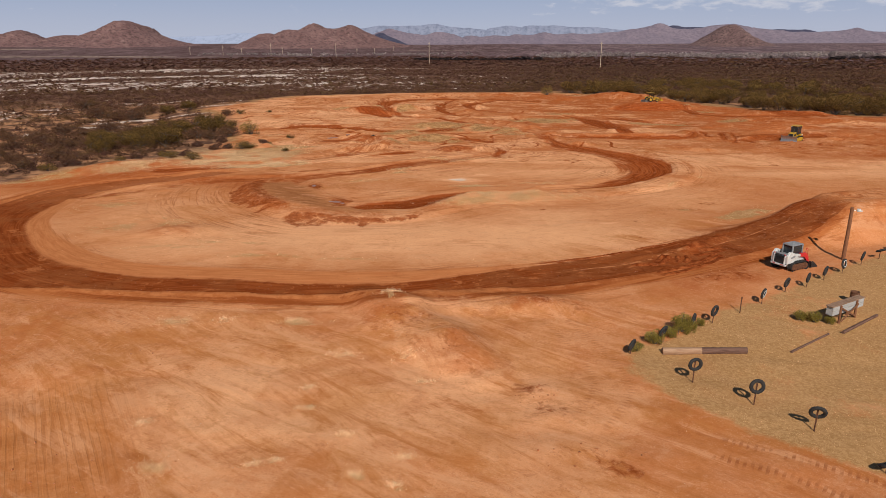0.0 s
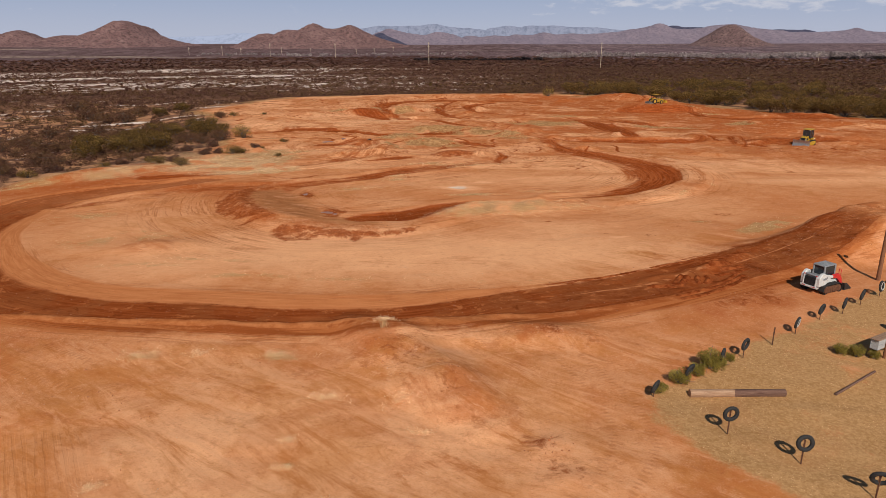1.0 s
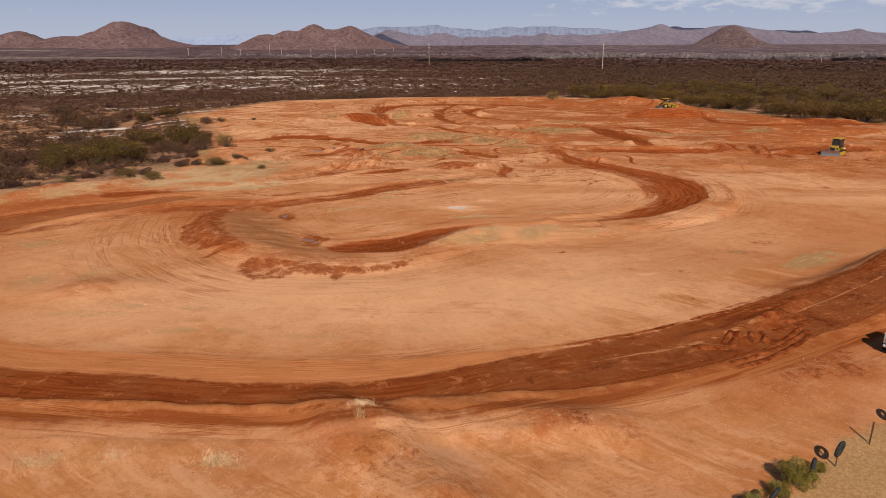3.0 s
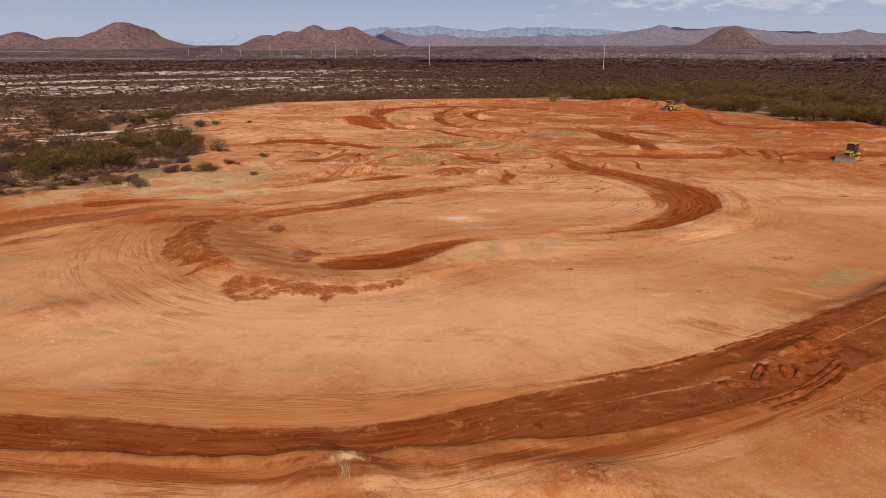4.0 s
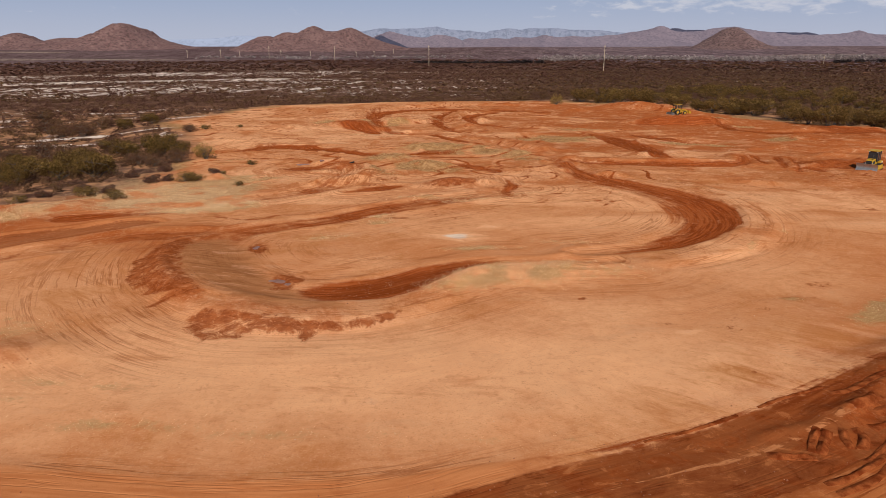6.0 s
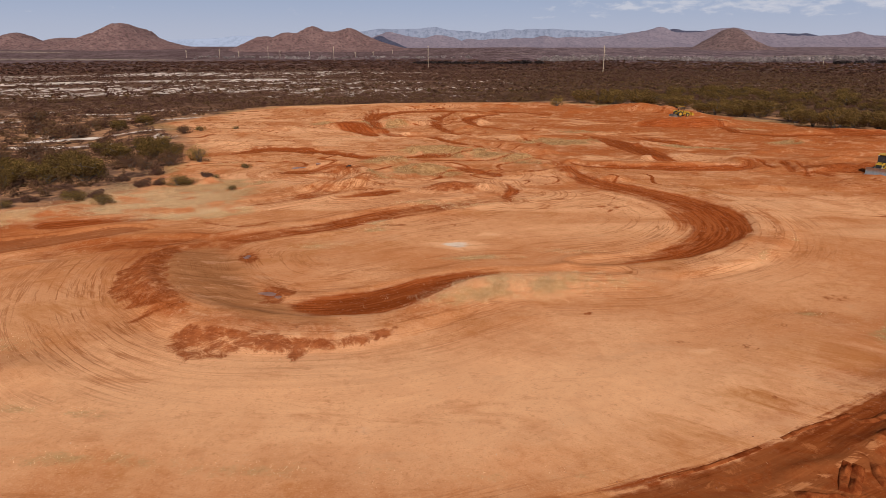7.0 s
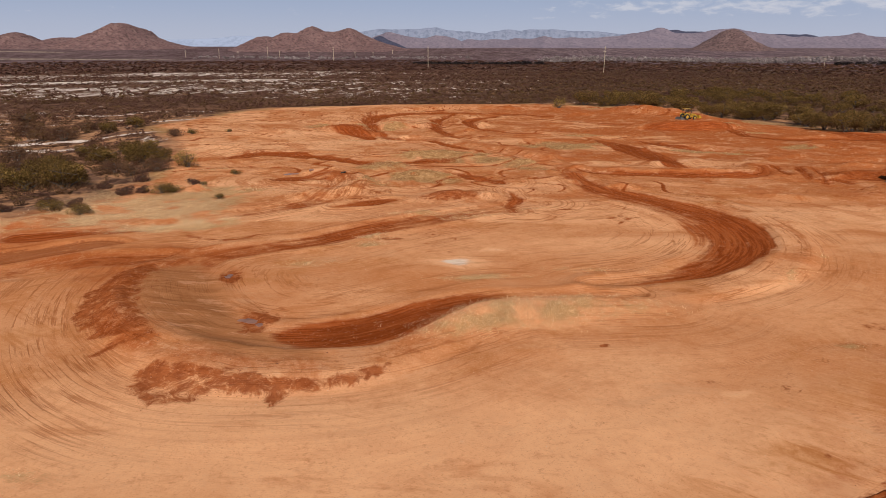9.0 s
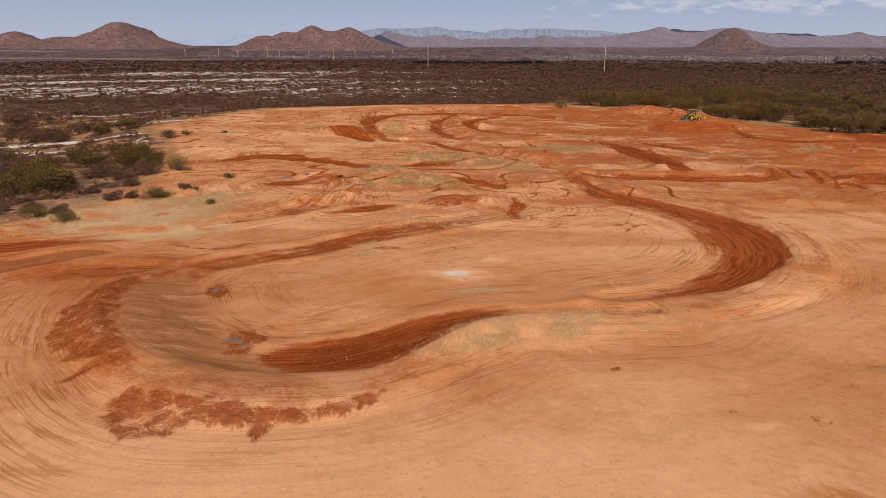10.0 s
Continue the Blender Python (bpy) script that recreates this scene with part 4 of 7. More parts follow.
# damp stains off the tracks: x, y, radii, turn, amount
STAINS = [(14.5, 43.7, 2.4, 1.0, 15, 0.62), (17.4, 46.2, 2.6, 0.8, 32, 0.62), (19.4, 48.6, 2.6, 0.9, 30, 0.6), (10.5, 43.6, 4.5, 0.5, 24, 0.5), (5.2, 36.2, 1.3, 0.5, -35, 0.55), (3.9, 26.9, 0.9, 0.6, -20, 0.5), (4.1, 25, 1.0, 0.5, -20, 0.5), (5.6, 21.6, 1.7, 0.45, -40, 0.5), (-1.4, 33.2, 0.9, 1.2, -30, 0.42), (1.1, 95.4, 2.6, 1.4, 15, 0.8), (-27, 125, 1.6, 2.6, 0, 0.6), (-6.6, 97, 1.9, 1.3, 0, 0.6), (24.1, 62.3, 1.0, 0.5, 10, 0.5), (11.2, 56.3, 1.2, 0.2, -18, 0.42), (12.5, 55.4, 0.9, 0.2, -18, 0.42), (15, 54.8, 0.9, 0.6, 0, 0.38), (14.4, 49.4, 0.3, 0.6, -20, 0.5), (18, 57, 3, 1.0, 20, 0.3), (9, 52.5, 3, 0.8, 20, 0.3), (-8, 94.6, 1.6, 0.7, 0, 0.5), (21.2, 59.6, 1.0, 0.5, 0, 0.6), (50, 108.4, 6, 2.2, 5, 0.95), (53.5, 109.2, 4.5, 1.8, 0, 1.1), (56, 108, 6, 0.9, -5, 0.6), (-18, 103.2, 1.4, 1.0, 0, 0.7), (46, 167.5, 6, 1.2, -25, 0.6), (-2, 36.9, 5, 0.25, 0, 0.5), (8.5, 59.5, 0.4, 0.15, 20, 0.95), (13, 56, 1.2, 0.2, 20, 0.5), (17.5, 40.8, 3.0, 1.0, 25, 0.5)]
# damp patches with ragged rims, on the bowl's berm and round its pools
PATCHES = [[(-13.4, 55.6), (-13.0, 53.9), (-11.7, 52.9), (-10.1, 53.3), (-9.3, 53.9), (-7.1, 53.9), (-6.6, 52.8), (-6.3, 53.4), (-6.4, 54.2), (-4.5, 54.5), (-2.8, 55.3), (-1.8, 56.9), (-3.0, 56.5), (-4.7, 55.3), (-6.7, 55.2), (-10.9, 56.2), (-12.7, 56.5)],
           [(-19.7, 62.2), (-21.2, 66.5), (-21.1, 70.9), (-18.8, 72.5), (-18.3, 68.0), (-16.3, 62.7), (-13.9, 59.3), (-14.7, 58.6), (-16.8, 57.1), (-16.0, 59.0), (-17.2, 59.7), (-18.3, 60.7)],
           [(-14.4, 70.8), (-13.3, 71.6), (-12.6, 68.4), (-13.5, 68.1)],
           [(-10.8, 63.3), (-9.5, 63.7), (-7.8, 62.7), (-9.3, 62.0), (-8.8, 60.7), (-10.3, 60.3), (-10.4, 61.7)]]
# ridges pushed up on the damp track: the line, half width, height
RIDGELETS = [
    ([(11.85, 42.95), (12.59, 42.81), (13.6, 42.66)], 0.24, 0.11),
    ([(14.55, 44.57), (13.99, 43.84), (13.51, 42.99)], 0.19, 0.17),
    ([(14.83, 44.47), (14.31, 43.71), (13.75, 42.86)], 0.19, 0.17),
    ([(15.47, 44.65), (15.18, 43.88), (15.1, 43.2)], 0.20, 0.15),
    ([(15.83, 44.63), (15.94, 44.03), (15.41, 43.2)], 0.19, 0.17),
    ([(16.41, 47.39), (17.26, 47.49), (18.83, 48.52), (20.52, 49.43)], 0.19, 0.06),
    ([(16.43, 45.87), (17.32, 46.28), (18.36, 47.14)], 0.29, 0.11),
    ([(17.16, 45.48), (17.97, 45.86), (18.94, 46.4)], 0.22, 0.09),
    ([(12.93, 41.08), (14.22, 41.62), (16.3, 43.07), (18.43, 44.82)], 0.17, 0.06),
    ([(13.06, 40.53), (14.69, 41.34), (16.69, 42.84), (18.27, 44.31)], 0.17, 0.05),
    ([(15.06, 42.38), (16.63, 43.66), (18.35, 45.27)], 0.14, 0.06),
    ([(7.71, 43.73), (9.76, 44.55), (12.04, 45.71)], 0.10, 0.04),
    ([(12.94, 46.18), (14.58, 47.13), (16.51, 48.0)], 0.10, 0.04),
    ([(16.46, 44.59), (17.62, 45.03), (19.14, 46.0)], 0.20, 0.06),
]
# crawler prints: x, y, depth of print
TREADS = [[(10.2, 22.9, 1.0), (12.4, 21.6, 1.0), (14.6, 20.2, 1.0)],
          [(9.4, 21.9, 1.0), (11.4, 20.7, 1.0), (13.2, 19.3, 1.0)],
          [(13.4, 57.0, 0.45), (17, 58.6, 0.45), (21, 60.2, 0.45)],
          [(16.8, 52.5, 0.45), (17.6, 49.4, 0.45), (18.4, 47.0, 0.45)],
          [(18.3, 53, 0.45), (19.2, 50, 0.45), (19.7, 47.6, 0.45)],
          [(-21, 33.6, 0.45), (-18, 31.6, 0.45), (-14.4, 30.2, 0.45)],
          [(-19, 34.6, 0.45), (-16, 33.0, 0.45)],
          [(5.2, 33.6, 0.45), (6.4, 29.4, 0.45), (6.2, 26.6, 0.45), (4.9, 24.2, 0.45)],
          [(6.4, 33.9, 0.45), (7.7, 29.6, 0.45), (7.7, 26.4, 0.45), (6.2, 23.8, 0.45)]]
TREAD_LINES = [spline(t) for t in TREADS]
TRACK_LINES = [spline(t) for t in TRACKS]
MAIN_LINE = spline(MAIN)
RIDGE_LINES = [spline(t) for t in RIDGES]
BOWL = [(-20.1, 70.8), (-16.7, 73.2), (-13.1, 68.0), (-11.4, 63.2), (-8.2, 60.0), (-4.9, 57.2), (-7.8, 56.9), (-10.3, 57.4), (-13.5, 60.0), (-16.9, 63.6)]
CHALKS = [(-65.6, 146, 8, 1.6, 8, 1.7), (-61, 136.4, 9, 1.0, 0, 1.7), (-70, 138.6, 5, 1.2, 0, 1.6), (-56, 150, 9, 0.9, 25, 1.6), (-93, 216, 12, 3.5, 0, 1.6), (-60, 178, 5, 2.2, 0, 1.5), (-110, 190, 14, 2.4, 0, 1.5), (-80, 236, 22, 3.5, 0, 1.5)]
FAR_D = [0, 220, 250, 400, 600, 750, 1000, 1500, 2000, 3000, 4000, 5200, 9000]
FAR_Z = [0, -4.2, -5.5, -10, -15, -18.5, -21.5, -22.5, -19, -6, 2, 6, 8]


def near_box(X, Y, pts, margin):
    return (X > pts[:, 0].min() - margin) & (X < pts[:, 0].max() + margin) & (Y > pts[:, 1].min() - margin) & (Y < pts[:, 1].max() + margin)


def land(X, Y, masks=False):
    """Height of the land, and on demand what covers it."""
    X, Y = np.asarray(X, float), np.asarray(Y, float)
    d = np.hypot(X, Y)
    edge = inside(X, Y, PLATEAU) + 1.8 * fbm(X * 0.12, Y * 0.12, 3, 5)
    on = smooth(-3.0, 1.0, edge)
    base = np.interp(Y, [-50, 30, 40, 50, 60, 75, 120, 150, 180, 205, 260], [-0.3, -0.3, -0.1, -0.3, -0.6, -0.8, -1.0, -1.3, -1.8, -1.8, -2.0])
    # the open land falls away beyond the cleared plateau
    out = np.interp(d, FAR_D, FAR_Z) + smooth(60, 500, d) * 1.6 * fbm(X * 0.012, Y * 0.02, 4, 9) + smooth(600, 2500, d) * 5 * fbm(X * 0.003, Y * 0.003, 3, 19)
    out = out + 2.6 * smooth(0.05, 0.22, np.arctan2(X, Y)) * smooth(520, 230, d)
    out = np.minimum(out, base - 0.2) + 0.35 * fbm(X * 0.15, Y * 0.15, 3, 3)
    k = smooth(-26, 1.5, edge)
    z = out * (1 - k) + base * k
    z = z + on * (0.20 * fbm(X * 0.06, Y * 0.06, 3, 1) + 0.07 * fbm(X * 0.35, Y * 0.35, 3, 2) + smooth(82, 112, Y) * (0.26 * (ridged(X * 0.035, Y * 0.075, 4, 44) - 0.55) + 0.16 * fbm(X * 0.2, Y * 0.3, 4, 47) + 0.16 * (ridged(X * 0.11, Y * 0.2, 4, 49) - 0.55)))
    m = {k: np.zeros(X.shape) for k in ("wet", "stain", "pale", "red", "grass", "across", "way", "trackness", "rough", "tread", "stride", "tier", "laid", "fray", "plain_edge")}
    close = np.full(X.shape, 1e9)
    heap = np.zeros(X.shape)
    b = near_box(X, Y, MAIN_LINE, 14)
    if b.any():
        s, w, (tan_w, dark_w, edge_w) = along(X[b], Y[b], MAIN_LINE)
        jag = 0.16 * fbm(X[b] * 0.9, Y[b] * 0.9, 4, 11)
        ends = smooth(0.5, 4.0, w) * smooth(132, 126, w)
        east = smooth(2, 7, X[b])
        floor = (1 - 0.55 * east) * smooth(-tan_w - 0.9 * east, 0.3 + 0.9 * east, s) * smooth(dark_w + 0.14, dark_w - 0.10, s + jag)
        z[b] += on[b] * ends * (-0.12 * floor + 0.075 * np.exp(-((s + jag - dark_w - 0.42) / 0.34) ** 2) * smooth(0.9, 1.6, edge_w) * smooth(7.5, 3, X[b]) + 0.04 * np.exp(-((s + jag + tan_w) / 0.3) ** 2) * smooth(0.5, 1.2, tan_w))
        if masks:
            m["tier"][b] = np.where(s < 0, s / tan_w, np.where(s < dark_w, s / dark_w, 1 + (s - dark_w) / edge_w))
            m["laid"][b] = ends * (1 - 0.4 * smooth(58, 72, Y[b])) * smooth(-tan_w - 1.2, -tan_w - 0.8, s) * smooth(dark_w + edge_w + 1.2, dark_w + edge_w + 0.8, s)
            m["across"][b], m["way"][b] = s, w
            m["plain_edge"][b] = east
            m["fray"][b] = np.clip(2.6 / dark_w, 0.35, 1.3) + 1.1 * smooth(56, 66, Y[b])
            m["trackness"][b] = smooth(-tan_w - 1.5, -tan_w, s) * smooth(dark_w + edge_w + 2.5, dark_w + edge_w, s)
            close[b] = np.where(m["trackness"][b] > 0.3, 0.0, 1e9)
    for n_line, line in enumerate(TRACK_LINES):
        b = near_box(X, Y, line, 14)
        if not b.any():
            continue
        s, w, (hw, dm) = along(X[b], Y[b], line)
        if n_line == 1:
            dm = dm * (0.80 - 0.30 * np.clip(s / hw, -1, 1))
        a = np.abs(s) + 0.35 * fbm(X[b] * 0.5, Y[b] * 0.5, 3, 11)
        core = smooth(hw + 0.75, hw - 0.85, a)
        z[b] += on[b] * (-0.12 * core + 0.09 * (1 + fbm(X[b] * 0.3, Y[b] * 0.3, 2, 15)) * np.exp(-((a - hw - 0.45) / 0.55) ** 2))
        if masks:
            m["wet"][b] = np.maximum(m["wet"][b], dm * core)
            rel = np.abs(s) / (hw + 2)
            new_best = rel < close[b]
            for name, v in (("across", s + 7 * n_line), ("way", w), ("trackness", np.exp(-(np.maximum(np.abs(s) - hw, 0) / 6.5) ** 2))):
                m[name][b] = np.where(new_best, v, m[name][b])
            close[b] = np.minimum(close[b], rel)
    for k, line in enumerate(RIDGE_LINES):
        wide = {1: 2.3, 2: 2.2}.get(k, 1.0)
        b = near_box(X, Y, line, 9)
        if b.any():
            s, w, (h, top, flank) = along(X[b], Y[b], line)
            heap[b] = np.maximum(heap[b], 0.6 * smooth(top + flank, top, np.abs(s)))
            flank = flank * np.where(s > 0, wide, 1.0)
            a = np.abs(s) + 0.30 * fbm(X[b] * 0.7, Y[b] * 0.7, 4, 21)
            z[b] += h * smooth(top + flank, top, a) * (1 + (0.10 if k == 0 else 0.22 if k != 10 else 0.5) * fbm(X[b] * 0.6, Y[b] * 0.6, 4, 23))
    for x, y, rx, ry, turn, h in MOUNDS:
        b = (np.abs(X - x) < 3 * max(rx, ry)) & (np.abs(Y - y) < 3 * max(rx, ry))
        if b.any():
            z[b] += h * blob(X[b], Y[b], x, y, rx, ry, turn) * (1 + 0.35 * fbm(X[b] * 0.5, Y[b] * 0.5, 3, 31))
    rough = (Y < 37) & (Y > 5) & (np.abs(X) < 40)
    if rough.any():
        z[rough] += 0.055 * fbm(X[rough] * 0.5 + Y[rough] * 0.2, Y[rough] * 0.9, 4, 61)
    if not masks:
        return z
    for name, rows in (("pale", PALES), ("red", REDS), ("grass", GRASSES), ("stain", STAINS)):
        for x, y, rx, ry, turn, v in rows:
            b = (np.abs(X - x) < 3 * max(rx, ry)) & (np.abs(Y - y) < 3 * max(rx, ry))
            if b.any():
                k = 0.45 if name in ("stain", "grass") else 0.8
                xx = X[b] + k * fbm(X[b] * 0.55, Y[b] * 0.55, 4, 71) * min(2.5, 0.6 + rx * 0.5)
                yy = Y[b] + k * fbm(X[b] * 0.55 + 40, Y[b] * 0.55, 4, 73) * min(2.5, 0.6 + ry * 0.5)
                wide = 1.45 if name == "grass" and y > 88 else 1.15
                f = blob(xx, yy, x, y, rx * wide, ry * wide, turn)
                if name == "stain":
                    f = smooth(0.10, 0.75, f + 0.30 * fbm(X[b] * 1.3, Y[b] * 0.6, 5, 79))
                if name == "grass":
                    f = f * smooth(-0.55, 0.15, fbm(X[b] * 0.6, Y[b] * 0.6, 4, 83))
                m[name][b] = np.maximum(m[name][b], v * f * (0.55 if name == "grass" and y < 38 else 1.0))
    for poly in PATCHES:
        b = near_box(X, Y, np.array(poly), 2)
        rag = inside(X[b], Y[b], poly) + 0.34 * fbm(X[b] * 1.1, Y[b] * 1.1, 4, 121)
        m["stain"][b] = np.maximum(m["stain"][b], 0.74 * smooth(-0.55, 0.40, rag))
    m["red"] = np.maximum(m["red"], (0.30 + 0.50 * smooth(-2, 22, X)) * smooth(88, 125, Y))
    m["red"] = np.maximum(m["red"], 0.55 * smooth(26, 44, X) * smooth(66, 90, Y))
    for line in TREAD_LINES:
        b = near_box(X, Y, line, 3)
        s, w, print_depth = along(X[b], Y[b], line)
        m["tread"][b] = np.maximum(m["tread"][b], print_depth[0] * smooth(0.19, 0.08, np.abs(s)))
        m["stride"][b] = np.where(np.abs(s) < 0.6, w, m["stride"][b])
    # the apron before the tracks was bladed slantwise
    apron = smooth(37.5, 34.5, Y) * smooth(0.9, 0.5, m["trackness"])
    slant = 0.62 * X + 0.78 * Y + 2.5 * fbm(X * 0.08, Y * 0.08, 3, 111)
    m["across"] = np.where(apron > 0.5, slant, m["across"])
    m["way"] = np.where(apron > 0.5, 0.78 * X - 0.62 * Y, m["way"])
    m["trackness"] = np.maximum(m["trackness"], 0.6 * apron)
    # furrows left by the ripper
    furrow = smooth(0.35, 0.75, blob(X, Y, -14.5, 22, 4.2, 6.5, 25) + 0.25 * fbm(X * 0.3, Y * 0.3, 3, 113))
    m["across"] = np.where(furrow > 0.02, 0.85 * X + 0.53 * Y, m["across"])
    m["way"] = np.where(furrow > 0.02, 0.85 * Y - 0.53 * X, m["way"])
    m["trackness"] = np.maximum(m["trackness"], 0.9 * furrow)
    m["furrow"] = furrow
    m["apron"] = np.clip(apron + 0.6 * furrow + 1.2 * blob(X, Y, 15.5, 50, 10, 3.6, 37) + 0.8 * blob(X, Y, -22, 60, 5, 10, 0), 0, 1)
    m["rough"] = np.clip(0.65 * smooth(80, 100, Y) + 0.28 * smooth(37.5, 35, Y) + 0.5 * m["wet"] + 0.25 * m["red"] + heap, 0, 1) * (1 - 0.6 * np.clip(m["pale"], 0, 1))
    # the far worked ground: ribbons of damp and of bleached earth
    wx, wy = X + 9 * fbm(X * 0.03, Y * 0.03, 3, 101), Y + 9 * fbm(X * 0.03 + 9, Y * 0.03, 3, 103)
    ribbon = fbm(wx * 0.035, wy * 0.12, 4, 105)
    zone = smooth(88, 104, Y) * on
    mid = smooth(70, 80, Y) * smooth(100, 90, Y) * smooth(-30, -18, X) * (1 - np.clip(m["wet"], 0, 1))
    m["wet"] = np.maximum(m["wet"], zone * 0.30 * smooth(0.10, 0.34, ribbon))
    m["pale"] = np.maximum(m["pale"], zone * (0.62 * smooth(0.02, -0.35, ribbon) + 0.35 * smooth(12, -10, X)))
    # curved ruts and scraper lines
    swirl = fbm(wx * 0.022 + 3, wy * 0.05, 3, 107) * 13
    groove = np.exp(-((swirl - np.floor(swirl) - 0.5) / 0.065) ** 2) * smooth(-0.2, 0.1, fbm(X * 0.06, Y * 0.09, 3, 109))
    lip = np.exp(-((swirl - np.floor(swirl) - 0.66) / 0.07) ** 2) * smooth(-0.2, 0.1, fbm(X * 0.06, Y * 0.09, 3, 109))
    m["sere"] = zone
    m["hay"] = smooth(-16, -24, X) * smooth(76, 84, Y) * smooth(112, 100, Y)
    m["pale"] = np.maximum(m["pale"], mid * 0.7 * smooth(0.05, -0.3, ribbon))
    m["red"] = np.maximum(m["red"], mid * 0.8 * smooth(0.05, 0.3, ribbon))
    m["wet"] = np.maximum(m["wet"], mid * 0.6 * groove)
    m["wet"] = np.maximum(m["wet"], zone * 1.1 * groove)
    m["pale"] = np.maximum(m["pale"], zone * (0.5 - 0.3 * smooth(5, 25, X)) * lip)
    z = z + zone * (0.10 * lip - 0.06 * groove)
    m["across"] = np.where((zone > 0.5) & (m["trackness"] < 0.3), ribbon * 12, m["across"])
    m["way"] = np.where((zone > 0.5) & (m["trackness"] < 0.3), wx, m["way"])
    m["trackness"] = np.maximum(m["trackness"], zone * 0.6)
    field = inside(X, Y, FIELD) + 0.5 * fbm(X * 0.6, Y * 0.6, 3, 81)
    fg = smooth(-0.6, 0.7, field)
    m["grass"] = np.maximum(m["grass"] * (1 - m["wet"] * 0.7), fg * np.clip(0.80 + 0.55 * fbm(X * 0.28, Y * 0.28, 4, 85), 0.2, 1.1))
    m["desert"] = 1 - smooth(-2.5, 1.5, edge + 1.6 * fbm(X * 0.4, Y * 0.4, 3, 91))
    m["desert"] *= smooth(30, 60, Y)
    fringe = np.exp(-((edge + 1) / 3.5) ** 2) * smooth(60, 75, Y) + 0.25 * smooth(0.1, 0.2, np.arctan2(X, Y)) * smooth(-30, -6, edge) * smooth(4, -1, edge) * smooth(80, 110, Y)
    m["grass"] = np.maximum(m["grass"], fringe * smooth(-0.3, 0.25, fbm(X * 0.15, Y * 0.15, 3, 95)) * 0.8)
    b = near_box(X, Y, RIDGE_LINES[1], 22)
    m["ring"], m["sweep"], m["arcs"] = np.zeros(X.shape), np.zeros(X.shape), np.zeros(X.shape)
    if b.any():
        ring, sweep, _ = along(X[b], Y[b], RIDGE_LINES[1])
        out_of = np.abs(ring)
        m["ring"][b], m["sweep"][b] = ring, sweep
        m["arcs"][b] = smooth(1.0, 2.2, out_of) * smooth(13, 6, out_of) * np.where(ring < 0, 1.0, 0.0) * (0.10 + 0.90 * smooth(-11, -16, X[b])) * smooth(6, -4, X[b]) * (1 - np.clip(m["laid"][b], 0, 1))
    m["scrape"] = smooth(-0.7, 0.9, inside(X, Y, BOWL) + 0.5 * fbm(X * 0.7, Y * 0.7, 3, 119))
    m["wet"] = m["wet"] * (1 - 0.6 * m["scrape"] * smooth(-6, -8, X))
    m["chalk"] = chalkiness(X, Y)
    m["lush"] = smooth(-0.02, 0.2, np.arctan2(X, Y) + 0.05 * fbm(X * 0.02, Y * 0.02, 2, 8)) * smooth(0, -40, edge)
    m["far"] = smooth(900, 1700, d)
    m["bare"] = smooth(300, 190, d)
    return z, m


def chalkiness(X, Y):
    """Pale banks of the wash: strongest in bands to the north-west."""
    d = np.hypot(X, Y)
    a = np.arctan2(X, Y)
    west = smooth(0.16, -0.02, a + 0.05 * fbm(d * 0.01, a * 6, 3, 7))
    band = smooth(230, 330, d) * smooth(1150, 950, d)
    n = fbm(X * 0.006, Y * 0.016, 4, 13)
    line = np.exp(-((d - 860 - 220 * n) / 120) ** 2) * 0.25 + np.exp(-((d - 560 - 160 * n) / 110) ** 2) * 0.3 + np.exp(-((d - 400 - 120 * n) / 60) ** 2) * 0.25
    near = smooth(95, 130, d) * smooth(-0.12, -0.3, a) * 0.25
    c = np.maximum(west * band * (0.26 + 0.8 * n + 0.9 * line), near * (0.85 + 1.6 * n))
    for x, y, rx, ry, turn, v in CHALKS:
        c = np.maximum(c, v * blob(X, Y + 1.5 * fbm(X * 0.12, Y * 0.12, 3, 117), x, y, rx, ry, turn))
    return c


def ground_z(x, y):
    return float(land(np.array([float(x)]), np.array([float(y)]))[0])


def steps(parts):
    """A graded row of numbers: (from, to, first step, last step) pieces."""
    out = [parts[0][0]]
    for a, b, s0, s1 in parts:
        n = max(2, int(round((b - a) / ((s1 - s0) / math.log(s1 / s0) if abs(s1 - s0) > 1e-6 else s0))))
        t = np.arange(1, n + 1) / n
        u = t if abs(s1 - s0) < 1e-6 else ((s1 / s0) ** t - 1) / (s1 / s0 - 1)
        out.extend(a + (b - a) * u)
    return np.array(out)


def build_ground():
    xs = steps([(-5200, -140, 500, 9), (-140, -46, 4, 0.45), (-46, -24, 0.45, 0.27), (-24, 27, 0.26, 0.26), (27, 60, 0.28, 0.55), (60, 150, 0.55, 5), (150, 5200, 9, 500)])
    ys = steps([(-3000, -60, 500, 12), (-60, 12, 10, 0.3), (12, 70, 0.21, 0.24), (70, 125, 0.25, 0.30), (125, 225, 0.43, 1.0), (225, 600, 1.3, 14), (600, 5100, 18, 150)])
    X, Y = np.meshgrid(xs, ys)
    shape = X.shape
    z, m = land(X.ravel(), Y.ravel(), True)
    verts = np.stack([X.ravel(), Y.ravel(), z], 1)
    i = np.arange(shape[0] * shape[1]).reshape(shape)
    faces = np.stack([i[:-1, :-1], i[:-1, 1:], i[1:, 1:], i[1:, :-1]], -1).reshape(-1, 4)
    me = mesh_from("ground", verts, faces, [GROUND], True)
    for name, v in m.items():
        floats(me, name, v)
    return tagged(new("ground", me), "red dirt motocross ground with damp dark tracks, running out into brown desert", "ground", kind="structure")


build_ground()

